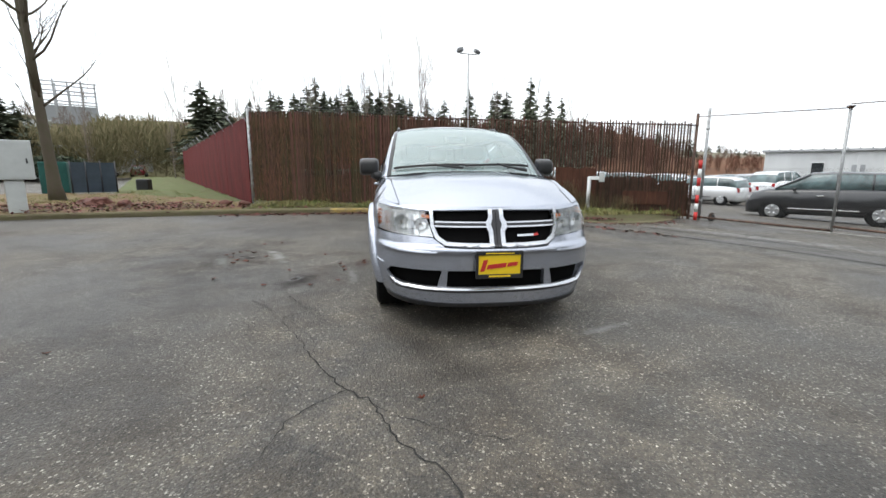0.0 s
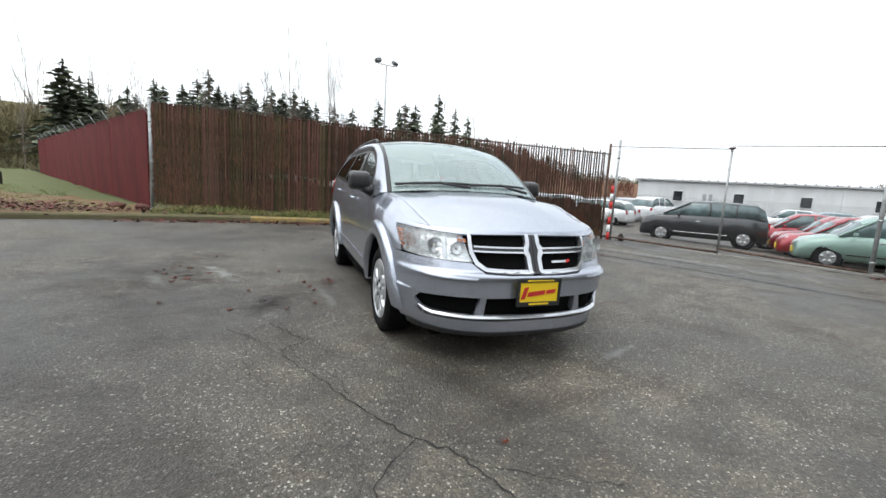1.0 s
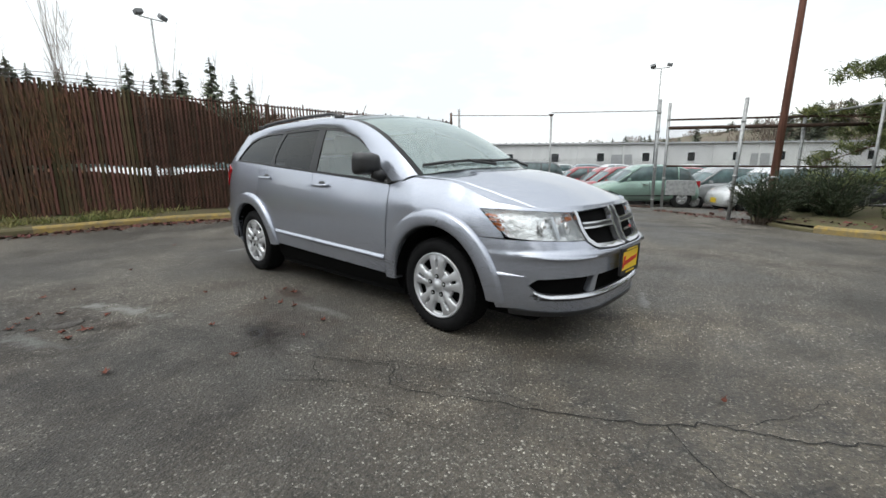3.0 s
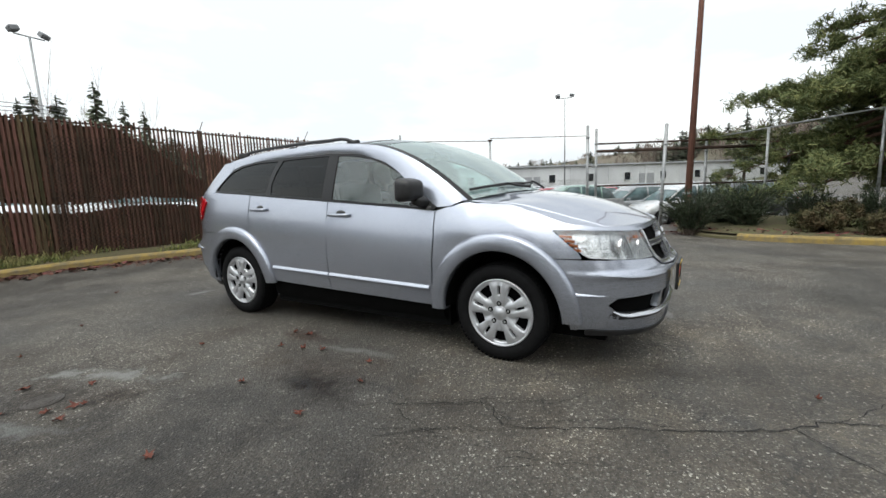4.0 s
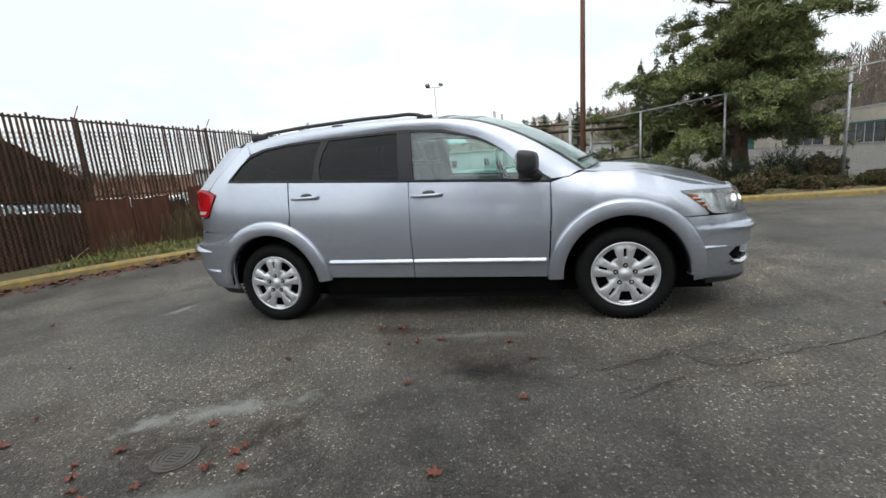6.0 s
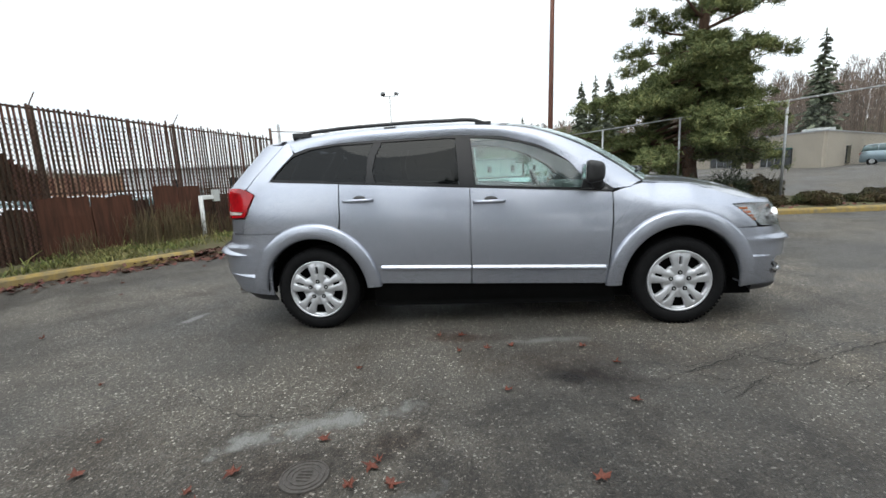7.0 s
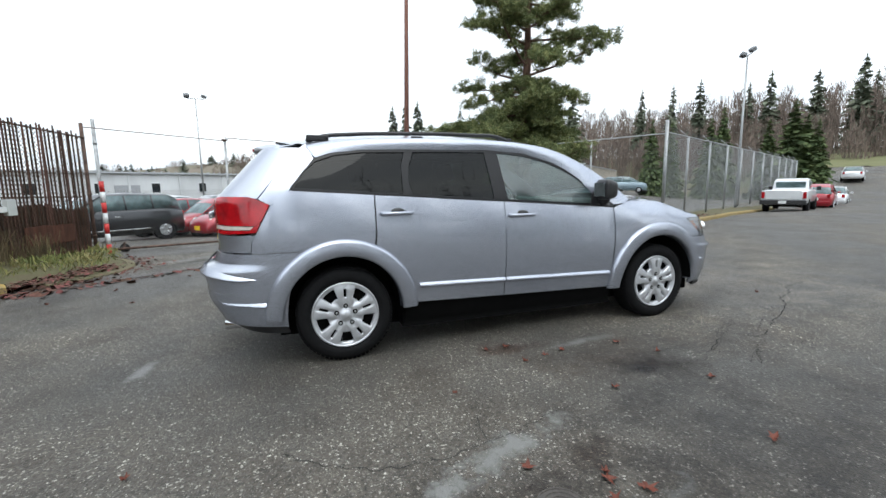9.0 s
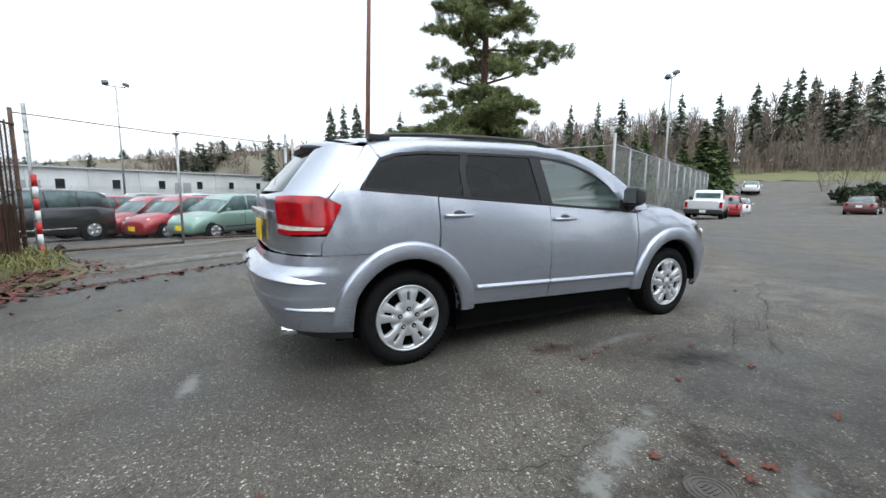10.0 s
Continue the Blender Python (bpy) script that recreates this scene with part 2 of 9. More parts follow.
        l.new(rng(ln.outputs["Value"], 1.0, 0.55, 0, 1), g.inputs[0])
        l.new(rng(edge, 0.44, 0.56, 0, 1), g.inputs[1])
        l.new(g.outputs[0], f.inputs[1])
        col = mixc(f.outputs[0], col, (0.022, 0.021, 0.020))

    crazed(-1.25, -1.9, 110, 1.5, 0.75, 2.6, 0.9)
    crazed(-0.6, -3.3, 60, 1.5, 0.9, 2.2, 0.8)
    crazed(-1.5, -3.4, 20, 1.2, 0.7, 3.0, 0.7)
    crazed(-2.0, 1.6, 90, 1.6, 0.6, 2.4, 0.5)
    l.new(col, b.inputs["Base Color"])
    l.new(gloss, b.inputs["Roughness"])
    b.inputs["Specular IOR Level"].default_value = 0.42
    bp = n.new("ShaderNodeBump")
    bp.inputs["Strength"].default_value, bp.inputs["Distance"].default_value = 1.0, 0.009
    l.new(vor.outputs["Distance"], bp.inputs["Height"])
    bp.invert = True
    l.new(bp.outputs[0], b.inputs["Normal"])
    return m


def glass(name, tint=(0.8, 0.85, 0.84), see=0.85, rough=0.0, ior=1.62, sky_veil=0.0):
    """A window pane: clear or tinted, mirror-like by angle, paled by a diffuse share."""
    m = bpy.data.materials.new(name)
    m.use_nodes = True
    n, l = m.node_tree.nodes, m.node_tree.links
    n.remove(n["Principled BSDF"])
    tr, gl, mx, fr = n.new("ShaderNodeBsdfTransparent"), n.new("ShaderNodeBsdfGlossy"), n.new("ShaderNodeMixShader"), n.new("ShaderNodeFresnel")
    tr.inputs[0].default_value = (*[c * see for c in tint], 1)
    gl.inputs["Roughness"].default_value = rough
    gl.inputs[0].default_value = (0.95, 0.97, 0.96, 1)
    fr.inputs["IOR"].default_value = ior
    l.new(fr.outputs[0], mx.inputs[0])
    l.new(tr.outputs[0], mx.inputs[1])
    l.new(gl.outputs[0], mx.inputs[2])
    last = mx.outputs[0]
    if sky_veil:
        # pale teal diffuse colour stands in for sky reflected in the pane
        df, m2 = n.new("ShaderNodeBsdfDiffuse"), n.new("ShaderNodeMixShader")
        df.inputs[0].default_value = (0.64, 0.79, 0.78, 1)
        noi, rg = n.new("ShaderNodeTexNoise"), n.new("ShaderNodeMapRange")
        noi.inputs["Scale"].default_value, noi.inputs["Detail"].default_value = 2.5, 4
        rg.inputs["To Min"].default_value, rg.inputs["To Max"].default_value = sky_veil * 0.8, sky_veil * 1.2
        l.new(noi.outputs["Fac"], rg.inputs["Value"])
        l.new(rg.outputs[0], m2.inputs[0])
        l.new(last, m2.inputs[1])
        l.new(df.outputs[0], m2.inputs[2])
        last = m2.outputs[0]
    l.new(last, n["Material Output"].inputs[0])
    return m


M_ASPHALT = asphalt()
M_SLAT = mat("weathered_brown_slat", (0.128, 0.065, 0.041), 0.85, var=0.3, scale=5, bump=0.4, bscale=40, obr=0.45, stretch=(6, 6, 0.6))
M_OLIVESLAT = mat("mossy_brown_slat", (0.108, 0.084, 0.046), 0.9, var=0.3, scale=5, bump=0.4, bscale=40, obr=0.35, stretch=(6, 6, 0.6), spec=0.2)
M_FRONTVINE = mat("mottled_vine", (0.150, 0.080, 0.046), 0.9, var=0.3, scale=0.9, isl=0.5, color2=(0.086, 0.066, 0.036), spec=0.2)
M_BOARD = mat("rust_brown_board", (0.105, 0.045, 0.028), 0.9, var=0.3, scale=3, bump=0.5, bscale=30, color2=(0.052, 0.026, 0.018), stretch=(5, 5, 0.5), spec=0.2)
M_BRUSH = mat("dead_brown_vine", (0.118, 0.058, 0.030), 0.9, var=0.3, scale=1.2, color2=(0.060, 0.030, 0.018), isl=0.5, stretch=(1, 1, 0.5))
M_REDWALL = mat("red_painted_panel", (0.135, 0.018, 0.018), 0.75, spec=0.15, var=0.22, scale=1.2, bump=0.2, stretch=(1, 1, 0.4))
M_GALV = mat("galvanised_steel", (0.42, 0.43, 0.43), 0.5, 0.6, var=0.2, scale=14, bump=0.1)
M_ZINC = mat("pale_zinc_wire", (0.36, 0.37, 0.375), 0.55, 0.15, var=0.1)
M_BEAM = mat("dark_rusty_beam", (0.075, 0.050, 0.038), 0.9, var=0.3, scale=6, bump=0.3, spec=0.2)
M_BROWNWOOD = mat("rust_brown_bare_wood", (0.165, 0.088, 0.060), 0.95, var=0.25, scale=0.15, isl=0.4, spec=0.1)
M_RUST = mat("rusty_steel", (0.16, 0.10, 0.075), 0.75, 0.3, var=0.35, scale=9, bump=0.3)
M_WIRE = mat("dull_fence_wire", (0.12, 0.12, 0.12), 0.6, 0.5, var=0.1)
M_WOODPOLE = mat("brown_wood_pole", (0.27, 0.125, 0.090), 0.85, var=0.25, scale=6, bump=0.5, bscale=30, stretch=(5, 5, 0.3))
M_KERB = mat("worn_yellow_kerb", (0.34, 0.235, 0.06), 0.85, var=0.3, scale=7, bump=0.5, color2=(0.17, 0.14, 0.085))
M_CONC = mat("old_concrete", (0.27, 0.26, 0.24), 0.9, var=0.2, scale=4, bump=0.5)
M_SOIL = mat("mossy_soil", (0.088, 0.066, 0.038), 0.95, var=0.3, scale=3.5, bump=0.8, bscale=25, color2=(0.082, 0.088, 0.028))
M_GRASS = mat("winter_grass", (0.110, 0.145, 0.032), 0.8, var=0.25, scale=1.6, isl=0.45, color2=(0.20, 0.165, 0.065))
M_STRAW = mat("dry_straw_grass", (0.15, 0.115, 0.055), 0.9, var=0.25, scale=3, isl=0.4)
M_LAWN = mat("lawn_turf", (0.062, 0.090, 0.016), 0.95, var=0.25, scale=0.9, bump=0.8, bscale=30, color2=(0.088, 0.080, 0.028))
M_LEAF = mat("fallen_maple_leaf", (0.17, 0.034, 0.020), 0.7, var=0.25, scale=20, isl=0.4, obr=0.0)
M_LITTER = mat("brown_leaf_litter", (0.125, 0.050, 0.032), 0.85, var=0.3, scale=15, isl=0.6)
M_BARK = mat("bark", (0.10, 0.075, 0.055), 0.95, var=0.3, scale=10, bump=0.9, bscale=18, stretch=(4, 4, 0.6))
M_PINEBARK = mat("red_pine_bark", (0.15, 0.085, 0.055), 0.95, var=0.3, scale=8, bump=0.9, bscale=14, stretch=(4, 4, 0.8))
M_PALEBARK = mat("pale_bare_bark", (0.24, 0.20, 0.17), 0.95, var=0.25, scale=6, isl=0.2)
M_TWIG = mat("bare_brown_twigs", (0.195, 0.152, 0.122), 0.95, var=0.2, scale=1, isl=0.35)
M_OLIVETWIG = mat("olive_scrub_twigs", (0.215, 0.185, 0.105), 0.95, var=0.3, scale=0.2, isl=0.35, color2=(0.15, 0.14, 0.075), spec=0.1)
M_NEEDLE = mat("pine_needles", (0.195, 0.215, 0.082), 0.75, var=0.3, scale=2.2, isl=0.45, color2=(0.078, 0.105, 0.045), spec=0.25)
M_FIR = mat("dark_fir_needles", (0.150, 0.172, 0.120), 0.85, var=0.25, scale=0.4, isl=0.45, spec=0.2)
M_YOUNGFIR = mat("young_fir_needles", (0.115, 0.155, 0.065), 0.85, var=0.25, scale=0.4, isl=0.45, spec=0.2)
M_MOSSBARK = mat("mossy_bark", (0.085, 0.066, 0.050), 0.95, var=0.3, scale=5, bump=1.0, bscale=14, color2=(0.070, 0.066, 0.036))
M_SHRUB = mat("bramble_leaves", (0.085, 0.060, 0.032), 0.8, var=0.35, scale=1.6, isl=0.5, color2=(0.050, 0.066, 0.026), spec=0.2)
M_BROOM = mat("broom_green", (0.030, 0.046, 0.018), 0.8, var=0.25, scale=3, isl=0.4)
M_WHITEWALL = mat("stained_white_wall", (0.62, 0.63, 0.63), 0.8, var=0.1, scale=0.35, bump=0.15, stretch=(1, 1, 0.35))
M_BEIGE = mat("beige_concrete_wall", (0.36, 0.32, 0.26), 0.85, var=0.08, scale=0.3, bump=0.15)
M_ROOFEDGE = mat("grey_roof_edge", (0.33, 0.34, 0.35), 0.7, var=0.1)
M_DARKGLASS = mat("dark_window", (0.02, 0.024, 0.028), 0.08, var=0.1, spec=0.8)
M_WHITE = mat("white_paint", (0.72, 0.73, 0.72), 0.5, var=0.06, scale=3)
M_RED = mat("red_paint", (0.55, 0.03, 0.025), 0.5, var=0.1, scale=5)
M_BLACK = mat("black_plastic", (0.018, 0.018, 0.019), 0.55, var=0.15, scale=20, bump=0.05)
M_DARKMETAL = mat("dark_metal", (0.045, 0.045, 0.048), 0.5, 0.4, var=0.1)
M_GREENCAB = mat("faded_green_cloth", (0.015, 0.10, 0.085), 0.8, var=0.2, scale=2)
M_DARKMESH = mat("dark_privacy_mesh", (0.05, 0.072, 0.095), 0.85, var=0.2, scale=1)
M_CABINET = mat("pale_grey_cabinet", (0.50, 0.52, 0.50), 0.6, var=0.08, scale=2)
M_IRON = mat("cast_iron", (0.088, 0.078, 0.069), 0.6, 0.3, var=0.2, scale=30, bump=0.3)
M_CRACK = mat("crack_dirt", (0.026, 0.025, 0.023), 0.95, var=0.3, scale=40)
M_SCUFF = mat("dried_silt", (0.20, 0.195, 0.18), 0.8, var=0.3, scale=18, bump=0.4, isl=0.35)


# ---- building helpers ----
def finish(bm, name, smooth=False):
    me = bpy.data.meshes.new(name)
    bm.normal_update()
    bm.to_mesh(me)
    bm.free()
    if smooth:
        for p in me.polygons:
            p.use_smooth = True
    return me


def part(name, bm, material, parent, label="", smooth=False):
    """Links a bmesh (or a mesh) as one mesh object under its thing."""
    me = bm if isinstance(bm, bpy.types.Mesh) else finish(bm, name, smooth)
    if not me.materials:
        me.materials.append(material)
    ob = new(name, me)
    ob.parent = parent
    if label:
        tagged(ob, label)
    return ob


def thing(name, m, label, category, group="", kind=""):
    """An Empty at a thing's base."""
    ob = new(name)
    ob.empty_display_size = 0.2
    ob.matrix_world = m
    return tagged(ob, label, category, group, kind)


def solid(name, bm, material, label, category, group="", kind="", smooth=False, m=None):
    """A thing that is one mesh."""
    me = bm if isinstance(bm, bpy.types.Mesh) else finish(bm, name, smooth)
    me.materials.append(material)
    ob = new(name, me)
    if m is not None:
        ob.matrix_world = m
    return tagged(ob, label, category, group, kind)


def box(bm, c, s, rz=0.0, bevel=0.0, m=None):
    g = bmesh.ops.create_cube(bm, size=1.0, matrix=(m or Matrix()) @ Matrix.Translation(c) @ Matrix.Rotation(rz, 4, "Z") @ Matrix.Diagonal((*s, 1)))
    if bevel:
        es = list({e for v in g["verts"] for e in v.link_edges})
        bmesh.ops.bevel(bm, geom=es, offset=bevel, segments=2, affect="EDGES", profile=0.6)
    return bm


def B(c, s, rz=0.0, bevel=0.0):
    return box(bmesh.new(), c, s, rz, bevel)


def tube(bm, p0, p1, r0, r1=None, n=8, cap=True):
    p0, p1 = Vector(p0), Vector(p1)
    d = p1 - p0
    if d.length < 1e-6:
        return bm
    q = d.to_track_quat("Z", "Y").to_matrix()
    r1 = r0 if r1 is None else r1
    a = [bm.verts.new(p0 + q @ Vector((math.cos(t) * r0, math.sin(t) * r0, 0))) for t in (2 * math.pi * k / n for k in range(n))]
    b = [bm.verts.new(p1 + q @ Vector((math.cos(t) * r1, math.sin(t) * r1, 0))) for t in (2 * math.pi * k / n for k in range(n))]
    for k in range(n):
        bm.faces.new((a[k], a[(k + 1) % n], b[(k + 1) % n], b[k])).smooth = True
    if cap:
        bm.faces.new(a[::-1])
        bm.faces.new(b)
    return bm


def sweep(bm, pts, radii, n=8):
    """One joined round bar through points."""
    pts = [Vector(p) for p in pts]
    rings, up = [], Vector((0.3, 0.9, 0.2))
    for i, p in enumerate(pts):
        d = (pts[min(i + 1, len(pts) - 1)] - pts[max(i - 1, 0)]).normalized()
        a = d.cross(up).normalized()
        b = a.cross(d)
        up = b
        r = radii[i] if isinstance(radii, (list, tuple)) else radii
        rings.append([bm.verts.new(p + (a * math.cos(t) + b * math.sin(t)) * r) for t in (2 * math.pi * k / n for k in range(n))])
    for r0, r1 in zip(rings, rings[1:]):
        for k in range(n):
            bm.faces.new((r0[k], r0[(k + 1) % n], r1[(k + 1) % n], r1[k])).smooth = True
    bm.faces.new(rings[0][::-1])
    bm.faces.new(rings[-1])
    bmesh.ops.recalc_face_normals(bm, faces=bm.faces)
    return bm


def T(p0, p1, r0, r1=None, n=8):
    return tube(bmesh.new(), p0, p1, r0, r1, n)


def mesh_np(name, V, F):
    """A mesh from numpy vertices and quads or triangles."""
    me = bpy.data.meshes.new(name)
    me.from_pydata(np.asarray(V, float).tolist(), [], np.asarray(F).tolist() if not isinstance(F, list) else F)
    return me


def cards(P, U, W):
    """Quads with centres P and half axes U, W."""
    V = np.stack([P - U - W, P + U - W, P + U + W, P - U + W], 1).reshape(-1, 3)
    return V, np.arange(len(V)).reshape(-1, 4)


def gz(x, y):
    """Height of the asphalt, which falls gently towards the storage lot."""
    return -0.03 * min(max(x - 3.0, 0.0), 14.0) - 0.036 * min(max(x - 9.8, 0.0), 5.4)

# ---- ground ----
def build_ground():
    ax = sorted({*[round(-24 + 0.8 * k, 2) for k in range(61)], -1500, -700, -300, -150, -80, -50, -35, 35, 50, 80, 150, 300, 700, 1500})
    bm = bmesh.new()
    g = [[bm.verts.new((x, y, gz(x, y))) for y in ax] for x in ax]
    for i in range(len(ax) - 1):
        for j in range(len(ax) - 1):
            bm.faces.new((g[i][j], g[i + 1][j], g[i + 1][j + 1], g[i][j + 1]))
    solid("ground", bm, M_ASPHALT, "grey worn asphalt yard with pale chippings and damp patches", "ground", kind="structure", smooth=True)


build_ground()


def strip(name, pts, prof, material, label, category, kind="structure", close=False):
    """Sweeps a cross profile of (out, up) points along a plan line."""
    bm = bmesh.new()
    rows = []
    n = len(pts)
    for i, p in enumerate(pts):
        a, b = Vector(pts[max(i - 1, 0)][:2]), Vector(pts[min(i + 1, n - 1)][:2])
        d = (b - a).normalized()
        o = Vector((-d.y, d.x))
        rows.append([bm.verts.new((p[0] + o.x * u, p[1] + o.y * u, gz(p[0], p[1]) + w)) for u, w in prof])
    for r, s in zip(rows, rows[1:]):
        for k in range(len(prof) - 1):
            bm.faces.new((r[k], s[k], s[k + 1], r[k + 1]))
    for r in (rows[0], rows[-1][::-1]):
        bm.faces.new(r)
    bmesh.ops.recalc_face_normals(bm, faces=bm.faces)
    return solid(name, bm, material, label, category, kind=kind)


def curve_pts(ctrl, step=0.25, wob=0.0):
    """A smooth plan line through control points, stepped evenly."""
    out = []
    c = [ctrl[0], *ctrl, ctrl[-1]]
    for i in range(1, len(c) - 2):
        p0, p1, p2, p3 = (np.array(c[k], float) for k in (i - 1, i, i + 1, i + 2))
        m = max(2, int(np.linalg.norm(p2 - p1) / step))
        for k in range(m):
            t = k / m
            q = 0.5 * (2 * p1 + (p2 - p0) * t + (2 * p0 - 5 * p1 + 4 * p2 - p3) * t * t + (3 * p1 - p0 - 3 * p2 + p3) * t ** 3)
            out.append((q[0] + random.uniform(-wob, wob), q[1] + random.uniform(-wob, wob)))
    out.append(tuple(ctrl[-1]))
    return out


KERB_PROFILE = [(0, -0.05), (0.005, 0.09), (0.035, 0.125), (0.13, 0.13), (0.165, 0.11), (0.17, -0.05)]
KERB_L = curve_pts([(-16, 4.6), (-12, 5.6), (-9, 6.3), (-6, 6.85), (-4, 7.1), (-2, 7.15), (-0.5, 7.05), (0.5, 6.75), (1.5, 6.15), (2.5, 5.38), (3.4, 4.72)], 0.3, 0.008)
KERB_L2 = curve_pts([(3.4, 4.72), (4.2, 4.35), (5.0, 4.35), (5.9, 4.7), (6.8, 5.35)], 0.3, 0.01)
KERB_R = curve_pts([(9.2, -2.0), (8.0, -2.5), (7.3, -3.2), (7.0, -4.4), (6.9, -7.2), (7.15, -10.6), (8.1, -13.2), (11.6, -20.2), (16, -29.5), (24, -46)], 0.4, 0.01)
M_DULLKERB = mat("mossy_dull_kerb", (0.13, 0.105, 0.065), 0.95, var=0.3, scale=6, bump=0.6, color2=(0.10, 0.095, 0.04))
strip("dull_kerb", [p for p in KERB_L if p[0] < -2.1], KERB_PROFILE, M_DULLKERB, "dirty mossy concrete kerb along the planting bed", "kerb")
strip("yellow_kerb", [p for p in KERB_L if -2.4 < p[0] < 3.15], KERB_PROFILE, M_KERB, "worn yellow-painted concrete kerb along the grass verge", "kerb")
strip("low_kerb", [p for p in KERB_L if p[0] > 3.0] + KERB_L2[1:], [(0, -0.05), (0.02, 0.015), (0.05, 0.03), (0.14, 0.03), (0.16, -0.05)], M_DULLKERB, "low worn concrete kerb at the gate driveway", "kerb")
strip("dull_kerb", [p for p in KERB_R if p[1] > -3.3], [(u, w * 0.6) for u, w in KERB_PROFILE], M_DULLKERB, "dirty mossy kerb at the island's tip", "kerb")
strip("yellow_kerb", [p for p in KERB_R if p[1] < -3.0], KERB_PROFILE, M_KERB, "worn yellow-painted concrete kerb round the planted island", "kerb")

FENCE_A, FENCE_B = Vector((-4.76, 8.89)), Vector((7.5, 5.8))
FENCE_D = (FENCE_B - FENCE_A).normalized()
FENCE_N = Vector((FENCE_D.y, -FENCE_D.x))          # towards the yard
FENCE_L = (FENCE_B - FENCE_A).length


def verge_z(x):
    """Height of the verge at the slatted fence's foot."""
    return 0.27 - 0.013 * (x + 5) if x < 5 else 0.14 - 0.085 * (x - 5)


def sheet(name, inner, outer, material, label, category, m=6, rough=0.02):
    """A bumpy sheet of ground between two plan lines of equal length, each point (x, y, z)."""
    bm = bmesh.new()
    g = []
    for a, b in zip(inner, outer):
        row = []
        for k in range(m + 1):
            p = Vector(a).lerp(Vector(b), k / m)
            j = noise.noise(Vector((p.x * 1.7, p.y * 1.7, 3.0))) * rough + noise.noise(Vector((p.x * 6, p.y * 6, 1.0))) * rough * 0.5
            row.append(bm.verts.new((p.x, p.y, p.z + (j if 0 < k else 0))))
        g.append(row)
    for r, s in zip(g, g[1:]):
        for k in range(m):
            bm.faces.new((r[k], s[k], s[k + 1], r[k + 1]))
    bmesh.ops.recalc_face_normals(bm, faces=bm.faces)
    return solid(name, bm, material, label, category, kind="structure", smooth=True)


M_BED = mat("bark_and_leaf_bed", (0.15, 0.072, 0.04), 0.95, var=0.3, scale=1.6, bump=0.9, bscale=22, color2=(0.115, 0.11, 0.035))


def build_verges():
    full = [p for p in KERB_L if p[0] > -4.9] + KERB_L2[1:]
    inn = [(x, y + 0.06, gz(x, y) + (0.115 if x < 2.7 else max(0.012, 0.115 - 0.16 * (x - 2.7)))) for x, y in full]
    out = []
    n = len(full)
    for i, (x, y) in enumerate(full):
        t = i / (n - 1)
        q = FENCE_A + FENCE_D * (FENCE_L * t * 1.0)
        q = q - FENCE_N * 0.25
        out.append((q.x, q.y, verge_z(q.x)))
    sheet("verge", inn, out, M_SOIL, "mossy soil verge with grass and leaf litter below the slatted fence", "ground")
    left = [p for p in KERB_L if p[0] <= -4.6]
    inn = [(x, y + 0.1, 0.12) for x, y in left]
    bx = [-16, -12, -9, -6.5, -4.5]
    back = [(float(np.interp(x, bx, (-18, -13.2, -11.2, -7.6, -4.95))), float(np.interp(x, bx, (15, 15.0, 14.4, 11.2, 8.95))), 0.2) for x, y in left]
    sheet("planting_bed", inn, back, M_BED, "bed of brown bark and leaf litter with moss", "ground", m=14, rough=0.09)
    near = [p for p in back if p[0] > -12.0]
    far = [(-27.5 + 4.6 * k / (len(near) - 1), 46.0, 0.4) for k in range(len(near))]
    sheet("lawn", near, far, M_LAWN, "patchy winter lawn beside the red fence", "lawn", m=30, rough=0.06)
    isl = [p for p in KERB_R]
    inn = [(x + 0.1, y + 0.02, gz(x, y) + 0.12) for x, y in isl]
    out = [(x + (4.5 if y > -9 else 2.5 if y > -14 else 1.2) * 0.9, y + 0.4, gz(x, y) + 0.22) for x, y in isl]
    sheet("planted_island", inn, out, M_SOIL, "leaf-strewn soil of the planted island", "ground", m=6, rough=0.05)


build_verges()


# ---- slatted fence ----
def fence_top(s):
    """Height of the slats' rail, which falls along the fence."""
    return float(np.interp(s, (0, 1.9, 4.5, 7.0, 9.8, 11.2, 12.6), (2.90, 2.87, 2.73, 2.61, 2.52, 2.47, 2.43)))


